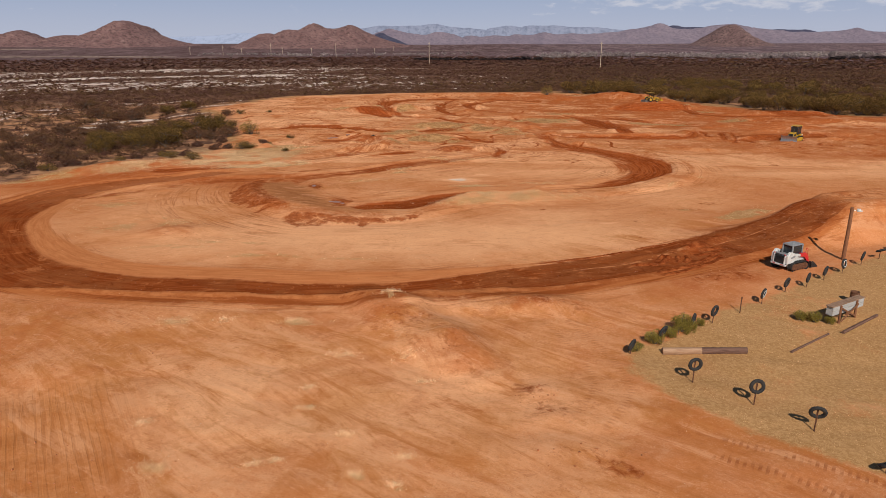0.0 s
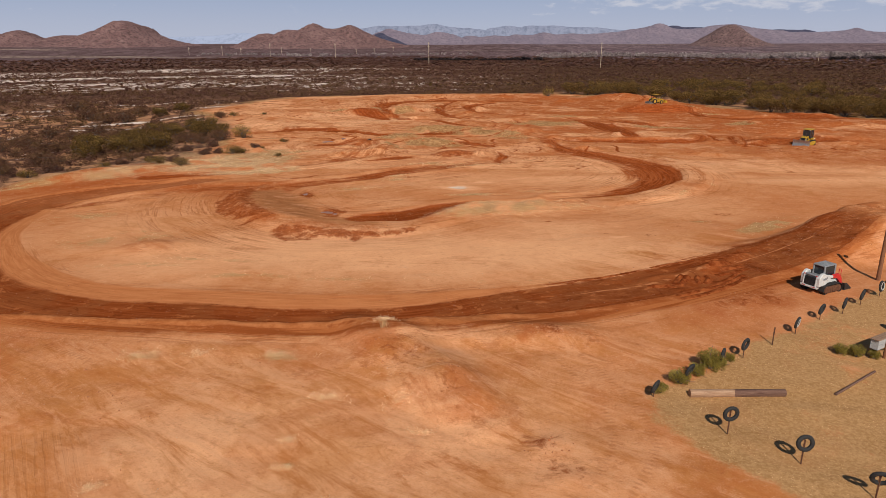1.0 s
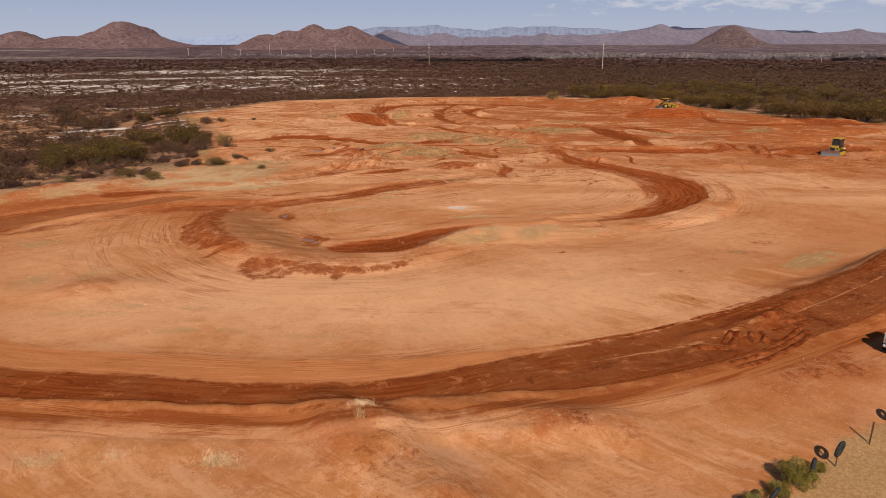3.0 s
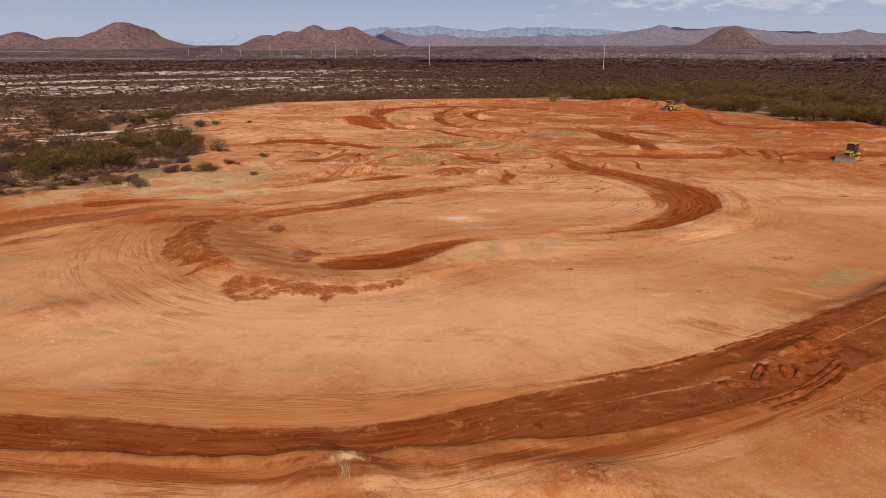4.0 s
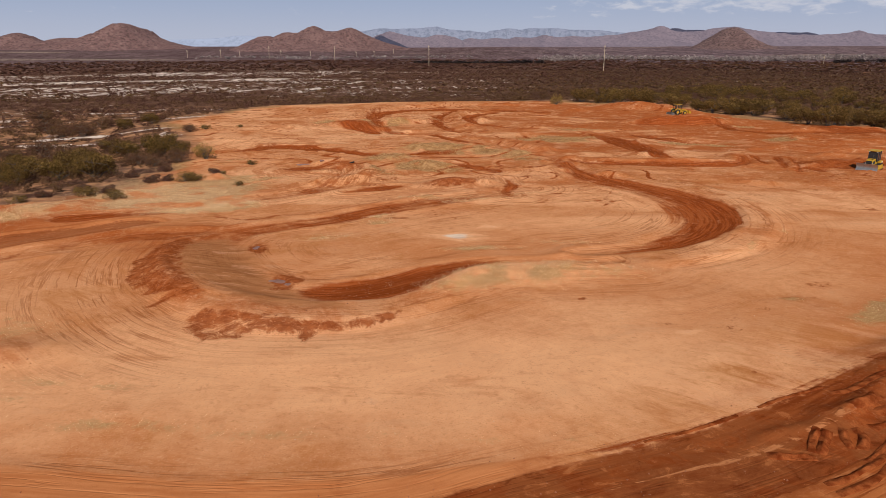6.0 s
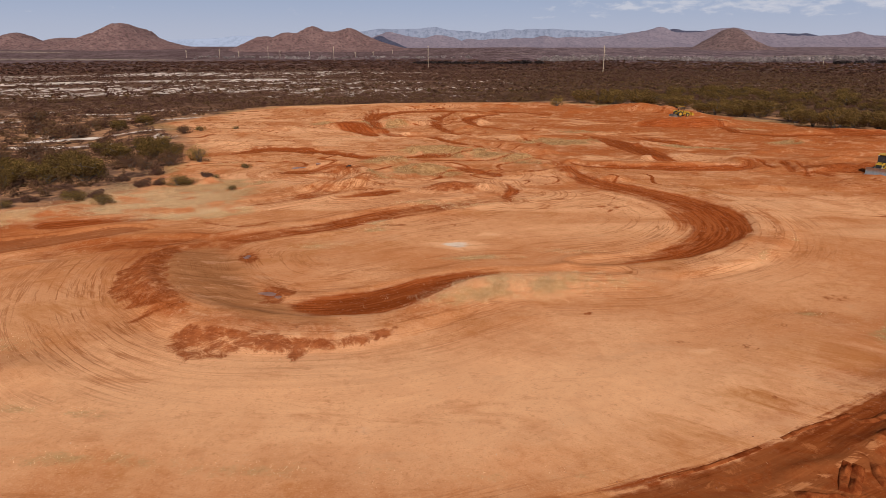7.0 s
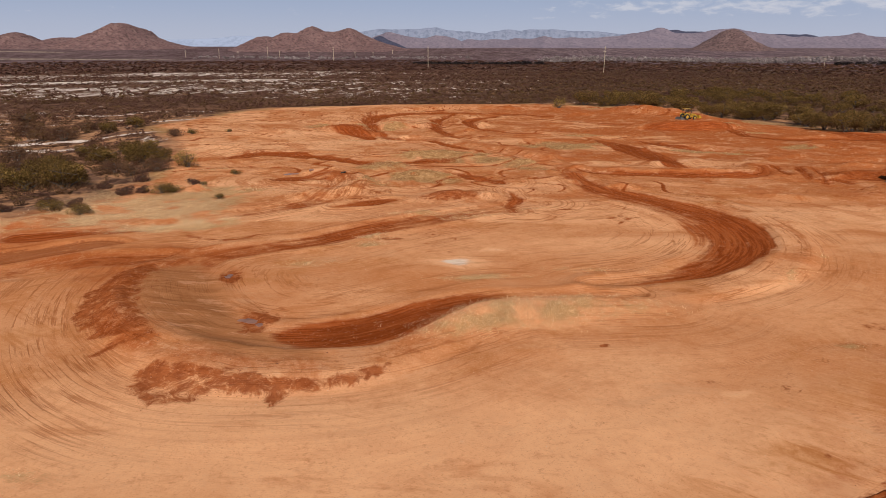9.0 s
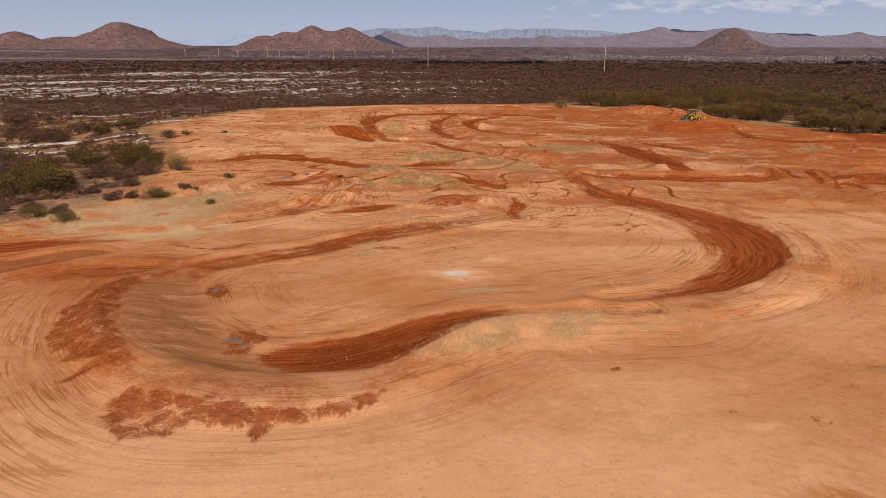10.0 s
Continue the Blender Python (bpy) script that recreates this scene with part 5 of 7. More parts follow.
# ---------------------------------------------------------------- mesh tools for the things
def part(name, bm, material, parent=None, label="", smooth_shade=False):
    """One mesh object from a bmesh, under a thing or a part."""
    me = bpy.data.meshes.new(name)
    bmesh.ops.recalc_face_normals(bm, faces=bm.faces)
    if smooth_shade:
        for f in bm.faces:
            f.smooth = True
    bm.to_mesh(me)
    bm.free()
    me.materials.append(material)
    ob = new(name, me)
    ob.parent = parent
    if label:
        ob["label"] = label
    return ob


def thing(name, m, label, category, group=""):
    ob = new(name)
    ob.empty_display_size = 0.3
    ob.matrix_world = m
    return tagged(ob, label, category, group)


def block(bm, c, size, turn=(0, 0, 0), bevel=0.02, taper=1.0):
    """A bevelled box; taper narrows its top in x and y."""
    g = bmesh.ops.create_cube(bm, size=1)
    vs = g["verts"]
    for v in vs:
        k = taper if v.co.z > 0 else 1.0
        v.co = Vector((v.co.x * size[0] * k, v.co.y * size[1] * k, v.co.z * size[2]))
    es = list({e for v in vs for e in v.link_edges})
    if bevel > 0:
        r = bmesh.ops.bevel(bm, geom=es, offset=bevel, segments=1, affect="EDGES", clamp_overlap=True)
        vs = list({v for f in r["faces"] for v in f.verts} | {v for v in vs if v.is_valid})
    bmesh.ops.transform(bm, matrix=pose(*c, *turn), verts=vs)
    return vs


def rod(bm, a, b, r0, r1=None, seg=10, cap=True):
    """A tapered round bar from a to b."""
    a, b = Vector(a), Vector(b)
    r1 = r0 if r1 is None else r1
    m = Matrix.Translation((a + b) / 2) @ (b - a).to_track_quat("Z", "Y").to_matrix().to_4x4()
    bmesh.ops.create_cone(bm, cap_ends=cap, segments=seg, radius1=r0, radius2=r1, depth=(b - a).length, matrix=m)


def outline(bm, pts, thick, axis="y", at=0.0, bevel=0.0):
    """A plate of the given outline (in x, z), thick along y, centred on y = at."""
    v0 = [bm.verts.new((x, at - thick / 2, z)) for x, z in pts]
    v1 = [bm.verts.new((x, at + thick / 2, z)) for x, z in pts]
    n = len(pts)
    faces = [bm.faces.new(v0), bm.faces.new(v1[::-1])]
    for k in range(n):
        faces.append(bm.faces.new((v0[k], v1[k], v1[(k + 1) % n], v0[(k + 1) % n])))
    if bevel > 0:
        es = list({e for f in faces for e in f.edges})
        bmesh.ops.bevel(bm, geom=es, offset=bevel, segments=1, affect="EDGES", clamp_overlap=True)


def ring(bm, big, small, seg=28, around=10, squash=1.0, tread=0.0):
    """A tyre-like ring with its axis along y."""
    rows = []
    for i in range(seg):
        a = 2 * math.pi * i / seg
        row = []
        for j in range(around):
            b = 2 * math.pi * j / around
            rr = small * (1.0 + (tread if (i % 2 and abs(b) % (2 * math.pi) < 1.2 or i % 2 and b > 5.1) else 0))
            r = big + rr * math.cos(b)
            row.append(bm.verts.new((r * math.cos(a), rr * squash * math.sin(b), r * math.sin(a))))
        rows.append(row)
    for i in range(seg):
        for j in range(around):
            bm.faces.new((rows[i][j], rows[(i + 1) % seg][j], rows[(i + 1) % seg][(j + 1) % around], rows[i][(j + 1) % around]))


def belt(bm, pts, width, thick, at=0.0, lugs=0):
    """A closed belt round an outline in x, z: a machine's crawler."""
    c = np.array(pts, float)
    mid = c.mean(0)
    n = len(c)
    dens = []
    for k in range(n):
        a, b = c[k], c[(k + 1) % n]
        m = max(1, int(np.hypot(*(b - a)) / 0.12))
        for t in range(m):
            dens.append(a + (b - a) * t / m)
    q = np.array(dens)
    n = len(q)
    tang = np.roll(q, -1, 0) - np.roll(q, 1, 0)
    nor = np.stack([tang[:, 1], -tang[:, 0]], 1)
    nor /= np.linalg.norm(nor, axis=1)[:, None] + 1e-9
    if ((q - mid) * nor).sum() < 0:
        nor = -nor
    rows = []
    for k in range(n):
        o = q[k] + nor[k] * (thick if k % 2 else thick * 0.55)
        i = q[k]
        rows.append([bm.verts.new((o[0], at - width / 2, o[1])), bm.verts.new((o[0], at + width / 2, o[1])), bm.verts.new((i[0], at + width / 2, i[1])), bm.verts.new((i[0], at - width / 2, i[1]))])
    for k in range(n):
        a, b = rows[k], rows[(k + 1) % n]
        for j in range(4):
            bm.faces.new((a[j], a[(j + 1) % 4], b[(j + 1) % 4], b[j]))


def stadium(x0, x1, z0, z1, n=7, r=None):
    r = (z1 - z0) / 2 if r is None else r
    zc = (z0 + z1) / 2
    out = []
    for k in range(n + 1):
        a = -math.pi / 2 + math.pi * k / n
        out.append((x1 - r + r * math.cos(a), zc + (z1 - z0) / 2 * math.sin(a)))
    for k in range(n + 1):
        a = math.pi / 2 + math.pi * k / n
        out.append((x0 + r + r * math.cos(a), zc + (z1 - z0) / 2 * math.sin(a)))
    return out


# ---------------------------------------------------------------- plants
def leaf_cloud(gen, centres, radii, count, size, slim=0.32, rise=0.0):
    """Small leaf quads scattered through ellipsoid clumps, as arrays."""
    pick = np.arange(count) % len(centres)
    d = gen.normal(size=(count, 3))
    d /= np.linalg.norm(d, axis=1)[:, None]
    r = gen.uniform(0.25, 1.0, count) ** 0.45
    p = centres[pick] + d * r[:, None] * radii[pick]
    u = gen.normal(size=(count, 3)) + (0, 0, rise)
    u /= np.linalg.norm(u, axis=1)[:, None]
    v = np.cross(u, gen.normal(size=(count, 3)))
    v /= np.linalg.norm(v, axis=1)[:, None] + 1e-9
    s = size * gen.uniform(0.6, 1.4, count)[:, None]
    quad = np.stack([p - u * s * 0.5, p + v * s * slim, p + u * s * 0.5, p - v * s * slim], 1)
    return quad


def bush_quads(gen, width, height, clumps, leaves, size, slim=0.32, rise=0.0, loose=1.0):
    """Leaf quads of one bush standing at the origin, and the clump centres."""
    a = gen.uniform(0, 2 * math.pi, clumps)
    r = width / 2 * 0.72 * np.sqrt(gen.uniform(0.02, 1, clumps))
    h = height * (0.20 + 0.52 * gen.uniform(0, 1, clumps)) * (1 - 0.5 * (r / (width / 2)) ** 2)
    c = np.stack([r * np.cos(a), r * np.sin(a), h], 1)
    rad = loose * np.stack([width * gen.uniform(0.13, 0.24, clumps)] * 2 + [height * gen.uniform(0.16, 0.30, clumps)], 1)
    q = leaf_cloud(gen, c, rad, leaves, size, slim, rise)
    q[:, :, 2] = np.maximum(q[:, :, 2], 0.03)
    return q, c


def quads_mesh(name, quads, mat, tint):
    n = len(quads)
    me = mesh_from(name, quads.reshape(-1, 3), np.arange(n * 4).reshape(n, 4), [mat])
    floats(me, "tint", np.broadcast_to(tint, (n,)) if np.ndim(tint) else np.full(n, tint), "FACE")
    return me


def bush_model(name, seed, width, height, mat, tint, leaves, size, label, category="bush", clumps=16, stems=7, slim=0.32, rise=0.0, loose=1.0):
    """A shrub or small tree: tapered limbs and a loose crown of small leaves."""
    gen = np.random.default_rng(seed)
    root = new(name)
    tagged(root, label, category)
    q, c = bush_quads(gen, width, height, clumps, leaves, size, slim, rise, loose)
    # tint varies by clump and leaf, and rises towards the crown's top
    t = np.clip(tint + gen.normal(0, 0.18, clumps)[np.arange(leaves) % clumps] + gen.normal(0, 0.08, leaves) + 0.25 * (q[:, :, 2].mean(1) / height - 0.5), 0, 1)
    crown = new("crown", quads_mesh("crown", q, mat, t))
    crown.parent = root
    bm = bmesh.new()
    trunk_r = 0.035 * height ** 0.8 + 0.02
    for k in range(stems):
        tgt = c[k % len(c)]
        base = Vector((gen.uniform(-0.12, 0.12) * width * 0.5, gen.uniform(-0.12, 0.12) * width * 0.5, -0.15))
        bend = Vector((tgt[0] * 0.45, tgt[1] * 0.45, tgt[2] * 0.5))
        rod(bm, base, bend, trunk_r, trunk_r * 0.65, 6)
        rod(bm, bend, tgt, trunk_r * 0.65, trunk_r * 0.3, 5)
        for _ in range(3):
            e = Vector(tgt) + Vector(gen.normal(0, 0.16, 3) * (width, width, height))
            e.z = max(e.z, 0.15)
            rod(bm, Vector(tgt).lerp(bend, 0.3), e, trunk_r * 0.32, trunk_r * 0.08, 4)
    part("trunk", bm, BRANCH, root)
    return root


def at_ground(x, y, turn=0.0, dz=0.0):
    return pose(x, y, ground_z(x, y) + dz, 0, 0, turn)


def place_kind(model, spots, label=""):
    """Stand copies of a model at spots of x, y, scale, turn."""
    for k, (x, y, s, turn) in enumerate(spots):
        m = at_ground(x, y, turn)
        if k == 0:
            ob = model
            ob.matrix_world = m
        else:
            ob = copy_thing(model, m)
        ob.scale = (s, s, s * (0.92 + 0.16 * ((k * 37) % 10) / 10))
        if label:
            ob["label"] = label


def grass_quads(gen, X, Y, blades, height, spread, lean=0.5, slim=0.016):
    """Thin blades in tufts at the given places."""
    n = len(X)
    z = land(X, Y)
    px = np.repeat(X, blades) + gen.normal(0, spread, n * blades)
    py = np.repeat(Y, blades) + gen.normal(0, spread, n * blades)
    pz = np.repeat(z, blades) - 0.02
    h = height * gen.uniform(0.5, 1.25, n * blades) * np.repeat(gen.uniform(0.6, 1.2, n), blades)
    a = gen.uniform(0, 2 * math.pi, n * blades)
    w = 0.004 + slim * h
    tip = np.stack([px + np.cos(a) * h * lean, py + np.sin(a) * h * lean, pz + h], 1)
    b = a + math.pi / 2 + gen.normal(0, 0.6, n * blades)
    o = np.stack([np.cos(b) * w, np.sin(b) * w, 0 * w], 1)
    base = np.stack([px, py, pz], 1)
    return np.stack([base - o, base + o, tip + o * 0.25, tip - o * 0.25], 1), np.repeat(gen.uniform(0.1, 1.0, n), blades)

# ---------------------------------------------------------------- hills and ranges at the back
HILL = rock_material("brown_stony_hillside", (0.172, 0.094, 0.088), (0.235, 0.135, 0.124), (0.330, 0.205, 0.182), 0.02, 4.5)
CONE = rock_material("ochre_stony_hillside", (0.150, 0.088, 0.084), (0.205, 0.126, 0.116), (0.285, 0.185, 0.168), 0.025, 4.0)
# from here on, bluish tones and emission paint the haze of distance
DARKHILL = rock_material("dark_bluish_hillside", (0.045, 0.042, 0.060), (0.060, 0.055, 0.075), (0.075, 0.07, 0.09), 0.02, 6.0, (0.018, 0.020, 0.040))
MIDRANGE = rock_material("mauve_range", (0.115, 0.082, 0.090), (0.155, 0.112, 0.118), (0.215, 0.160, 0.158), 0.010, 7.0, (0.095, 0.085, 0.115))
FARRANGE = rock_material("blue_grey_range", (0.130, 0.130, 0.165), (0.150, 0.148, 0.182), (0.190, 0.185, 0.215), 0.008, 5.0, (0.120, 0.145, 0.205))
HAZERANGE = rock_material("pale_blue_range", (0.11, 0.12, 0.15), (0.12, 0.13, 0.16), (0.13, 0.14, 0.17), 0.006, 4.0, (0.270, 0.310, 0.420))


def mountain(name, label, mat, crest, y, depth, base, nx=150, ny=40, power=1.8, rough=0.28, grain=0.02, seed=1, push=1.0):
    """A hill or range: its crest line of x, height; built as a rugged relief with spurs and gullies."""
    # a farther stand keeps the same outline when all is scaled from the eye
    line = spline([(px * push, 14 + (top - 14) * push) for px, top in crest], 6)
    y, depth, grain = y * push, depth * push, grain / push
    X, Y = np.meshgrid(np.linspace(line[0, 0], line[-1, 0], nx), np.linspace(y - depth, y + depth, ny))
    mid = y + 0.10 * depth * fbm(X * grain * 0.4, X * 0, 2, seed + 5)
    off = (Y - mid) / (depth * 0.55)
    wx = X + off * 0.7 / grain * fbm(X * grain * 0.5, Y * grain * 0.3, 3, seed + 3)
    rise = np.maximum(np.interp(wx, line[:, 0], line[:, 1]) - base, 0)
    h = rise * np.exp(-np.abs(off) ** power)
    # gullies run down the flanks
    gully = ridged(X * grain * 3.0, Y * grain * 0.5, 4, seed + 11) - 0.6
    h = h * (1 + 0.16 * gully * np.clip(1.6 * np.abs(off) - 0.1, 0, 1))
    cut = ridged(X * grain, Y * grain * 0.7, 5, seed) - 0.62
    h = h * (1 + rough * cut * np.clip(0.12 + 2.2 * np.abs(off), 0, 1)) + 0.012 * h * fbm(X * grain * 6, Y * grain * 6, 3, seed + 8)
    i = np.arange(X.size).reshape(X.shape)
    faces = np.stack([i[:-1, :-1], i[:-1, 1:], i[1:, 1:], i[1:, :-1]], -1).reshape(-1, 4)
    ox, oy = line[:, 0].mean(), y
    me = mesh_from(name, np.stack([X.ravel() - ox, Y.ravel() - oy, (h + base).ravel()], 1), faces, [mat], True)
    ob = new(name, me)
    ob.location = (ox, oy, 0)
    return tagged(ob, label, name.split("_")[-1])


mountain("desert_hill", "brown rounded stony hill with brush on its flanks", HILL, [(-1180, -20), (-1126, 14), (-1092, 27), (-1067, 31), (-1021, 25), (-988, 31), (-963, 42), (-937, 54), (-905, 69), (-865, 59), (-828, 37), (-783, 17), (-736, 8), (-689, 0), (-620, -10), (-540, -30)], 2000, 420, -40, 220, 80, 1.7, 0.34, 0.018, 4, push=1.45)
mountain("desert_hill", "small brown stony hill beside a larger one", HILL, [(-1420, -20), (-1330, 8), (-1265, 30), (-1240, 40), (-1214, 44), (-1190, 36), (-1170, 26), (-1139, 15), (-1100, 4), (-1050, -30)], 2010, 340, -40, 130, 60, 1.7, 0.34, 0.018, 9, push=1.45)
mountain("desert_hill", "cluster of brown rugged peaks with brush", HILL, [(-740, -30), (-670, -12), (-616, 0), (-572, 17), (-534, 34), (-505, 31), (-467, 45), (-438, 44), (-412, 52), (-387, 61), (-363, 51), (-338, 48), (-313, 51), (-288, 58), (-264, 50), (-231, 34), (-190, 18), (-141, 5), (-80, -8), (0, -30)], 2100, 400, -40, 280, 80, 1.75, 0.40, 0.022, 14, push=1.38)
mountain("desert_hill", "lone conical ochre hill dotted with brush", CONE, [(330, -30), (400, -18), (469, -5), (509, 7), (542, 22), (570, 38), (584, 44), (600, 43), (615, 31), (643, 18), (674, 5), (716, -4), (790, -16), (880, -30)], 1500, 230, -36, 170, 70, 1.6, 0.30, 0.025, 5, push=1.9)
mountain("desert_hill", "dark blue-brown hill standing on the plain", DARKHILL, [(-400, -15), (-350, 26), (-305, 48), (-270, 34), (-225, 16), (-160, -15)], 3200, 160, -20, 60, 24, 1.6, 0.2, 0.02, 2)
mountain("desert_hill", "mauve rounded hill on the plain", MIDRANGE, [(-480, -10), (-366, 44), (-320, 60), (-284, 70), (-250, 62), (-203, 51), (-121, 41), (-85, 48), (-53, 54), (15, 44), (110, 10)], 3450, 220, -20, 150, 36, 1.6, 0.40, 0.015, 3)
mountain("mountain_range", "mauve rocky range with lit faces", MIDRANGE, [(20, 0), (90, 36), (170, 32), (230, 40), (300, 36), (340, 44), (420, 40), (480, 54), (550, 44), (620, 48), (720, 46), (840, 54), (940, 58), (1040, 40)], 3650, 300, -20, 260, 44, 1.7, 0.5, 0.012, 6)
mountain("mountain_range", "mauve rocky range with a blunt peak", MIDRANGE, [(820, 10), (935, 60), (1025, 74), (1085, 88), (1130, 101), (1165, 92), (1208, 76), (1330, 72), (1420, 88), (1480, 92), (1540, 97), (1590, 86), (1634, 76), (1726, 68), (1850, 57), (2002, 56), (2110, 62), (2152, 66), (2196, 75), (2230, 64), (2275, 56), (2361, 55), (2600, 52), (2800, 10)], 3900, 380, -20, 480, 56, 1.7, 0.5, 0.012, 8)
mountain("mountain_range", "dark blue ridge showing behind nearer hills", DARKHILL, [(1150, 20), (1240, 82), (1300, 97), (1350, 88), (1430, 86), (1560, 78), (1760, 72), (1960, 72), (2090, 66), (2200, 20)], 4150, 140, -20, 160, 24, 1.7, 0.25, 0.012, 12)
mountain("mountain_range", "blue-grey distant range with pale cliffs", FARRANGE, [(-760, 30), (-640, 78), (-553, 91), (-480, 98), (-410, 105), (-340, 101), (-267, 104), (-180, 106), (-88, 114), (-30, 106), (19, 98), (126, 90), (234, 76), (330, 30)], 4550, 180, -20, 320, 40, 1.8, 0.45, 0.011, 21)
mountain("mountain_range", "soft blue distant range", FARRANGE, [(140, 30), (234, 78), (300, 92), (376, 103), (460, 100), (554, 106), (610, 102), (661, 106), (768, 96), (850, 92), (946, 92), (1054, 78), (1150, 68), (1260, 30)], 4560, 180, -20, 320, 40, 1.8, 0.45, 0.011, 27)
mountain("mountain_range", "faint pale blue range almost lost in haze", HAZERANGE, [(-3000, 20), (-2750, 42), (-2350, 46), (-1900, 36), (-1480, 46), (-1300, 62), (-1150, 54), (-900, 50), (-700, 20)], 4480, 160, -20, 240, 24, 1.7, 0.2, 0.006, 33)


def cloud_band():
    """The low northern sky: pale haze at the horizon, bluer above, with thin fair-weather clouds."""
    s = Shade("low_northern_sky")
    p = s.place()
    cover, rise, gone = s.attr("cover"), s.attr("rise"), s.attr("gone")
    n = s.noise(s.at(p, (1.0, 1.0, 3.2)), 0.0075, 7, 0.58, 0.3)
    f = s.math("MULTIPLY", s.ramp(s.math("ADD", s.math("MULTIPLY", cover, 0.30), n), 0.66, 0.92), 0.5)
    col = s.mix(rise, (0.440, 0.475, 0.590), (0.335, 0.405, 0.560))
    col = s.mix(f, col, (0.72, 0.70, 0.73))
    glow = s.node("ShaderNodeEmission", 0, {"Color": col, "Strength": 1.0})
    clear = s.node("ShaderNodeBsdfTransparent", 0)
    mixed = s.node("ShaderNodeMixShader", 0, {0: gone, 1: glow, 2: clear})
    s.t.links.new(mixed, s.t.nodes["Material Output"].inputs["Surface"])
    a = np.linspace(-0.85, 0.85, 70)
    h = np.linspace(-60, 900, 30)
    A, H = np.meshgrid(a, h)
    verts = np.stack([4880 * np.sin(A), 4880 * np.cos(A), H], -1).reshape(-1, 3)
    i = np.arange(A.size).reshape(A.shape)
    faces = np.stack([i[:-1, :-1], i[:-1, 1:], i[1:, 1:], i[1:, :-1]], -1).reshape(-1, 4)
    me = mesh_from("sky_backdrop", verts, faces, [s.mat], True)
    el = H / 4880
    cv = 0.10 + 0.85 * smooth(0.06, 0.26, A) * np.exp(-((el - 0.050) / 0.012) ** 2) + 0.5 * smooth(0.0, 0.5, A) * smooth(0.06, 0.08, el)
    floats(me, "cover", (cv * smooth(0.026, 0.040, el)).ravel())
    floats(me, "rise", smooth(0.0, 0.075, el).ravel())
    floats(me, "gone", np.maximum(smooth(0.09, 0.17, el), smooth(0.72, 0.84, np.abs(A))).ravel())
    tagged(new("backdrop_sky", me), "pale blue low sky with thin white clouds", "sky", kind="structure")


cloud_band()


# ---------------------------------------------------------------- power line and far vegetation
def utility_pole(x, y, height):
    root = thing("utility_pole", at_ground(x, y, 20), "tall pale wooden utility pole with a crossarm in desert scrub", "utility pole", "power line poles")
    w = 0.45
    bm = bmesh.new()
    rod(bm, (0, 0, -1), (0, 0, height), w, w * 0.7, 10)
    part("pole", bm, PALEPOLE, root)
    for z, ln in ((height * 0.93, 3.2), (height * 0.80, 4.4)):
        bm = bmesh.new()
        block(bm, (0, 0.3, z), (ln, 0.35, 0.4), (0, 0, 0), 0.04)
        arm = part("crossarm", bm, PALEPOLE, root)
        for sx in (-0.46, 0, 0.46):
            bm = bmesh.new()
            rod(bm, (sx * ln, 0.3, z + 0.15), (sx * ln, 0.3, z + 0.8), 0.16, 0.10, 8)
            part("insulator", bm, GREY, arm)


for ux, uy, uh in ((197, 924, 33), (-31, 1127, 33.5), (-245, 1545, 30), (-424, 1696, 29), (-508, 1744, 17), (-551, 1735, 22), (-641, 1760, 19), (651, 1260, 15), (-435, 1860, 17), (-353, 1831, 16), (-243, 1881, 12), (-202, 1939, 12), (-174, 2248, 13)):
    utility_pole(ux, uy, uh)


def scrub_stuff(name, label, gen, X, Y, width, height, leaves, size, mat, tint, clumps=5, slim=0.36):
    """Many low bushes as one joined mesh."""
    Z = land(X, Y)
    quads, tints = [], []
    models = [bush_quads(gen, 1.0, 1.0, clumps, leaves, size, slim)[0] for _ in range(24)]
    for k in range(len(X)):
        q = models[k % 24]
        a = gen.uniform(0, 2 * math.pi)
        c, s = math.cos(a), math.sin(a)
        w, h = width[k], height[k]
        quads.append(np.stack([(q[:, :, 0] * c - q[:, :, 1] * s) * w + X[k], (q[:, :, 0] * s + q[:, :, 1] * c) * w + Y[k], q[:, :, 2] * h + Z[k] - 0.05], -1))
        tints.append(np.clip(tint[k] + gen.normal(0, 0.08, leaves), 0, 1))
    me = quads_mesh(name, np.concatenate(quads), mat, np.concatenate(tints))
    return tagged(new(name, me), label, "scrub", kind="stuff")


def wedge(gen, n, d0, d1, a0=-0.64, a1=0.64):
    d = np.sqrt(gen.uniform(d0 ** 2, d1 ** 2, n))
    a = gen.uniform(a0, a1, n)
    return d * np.sin(a), d * np.cos(a)


def desert_spots(gen, n, d0, d1, keep=1.0):
    X, Y = wedge(gen, n, d0, d1)
    edge = inside(X, Y, PLATEAU)
    c = chalkiness(X, Y)
    patch = fbm(X * 0.05, Y * 0.07, 4, 77)
    p = np.clip(0.95 - 1.1 * np.clip(c, 0, 0.7) + 0.7 * patch, 0.08, 1) * keep
    a = np.arctan2(X, Y)
    p = p * (1 - 0.45 * smooth(0.0, -0.1, a) * smooth(170, 120, np.hypot(X, Y)))
    p = p * (1 - 0.72 * smooth(0.05, 0.14, a) * smooth(-60, -25, edge))
    ok = (edge < -2.0 - 3 * gen.uniform(0, 1, n)) & (gen.uniform(0, 1, n) < p)
    return X[ok], Y[ok]


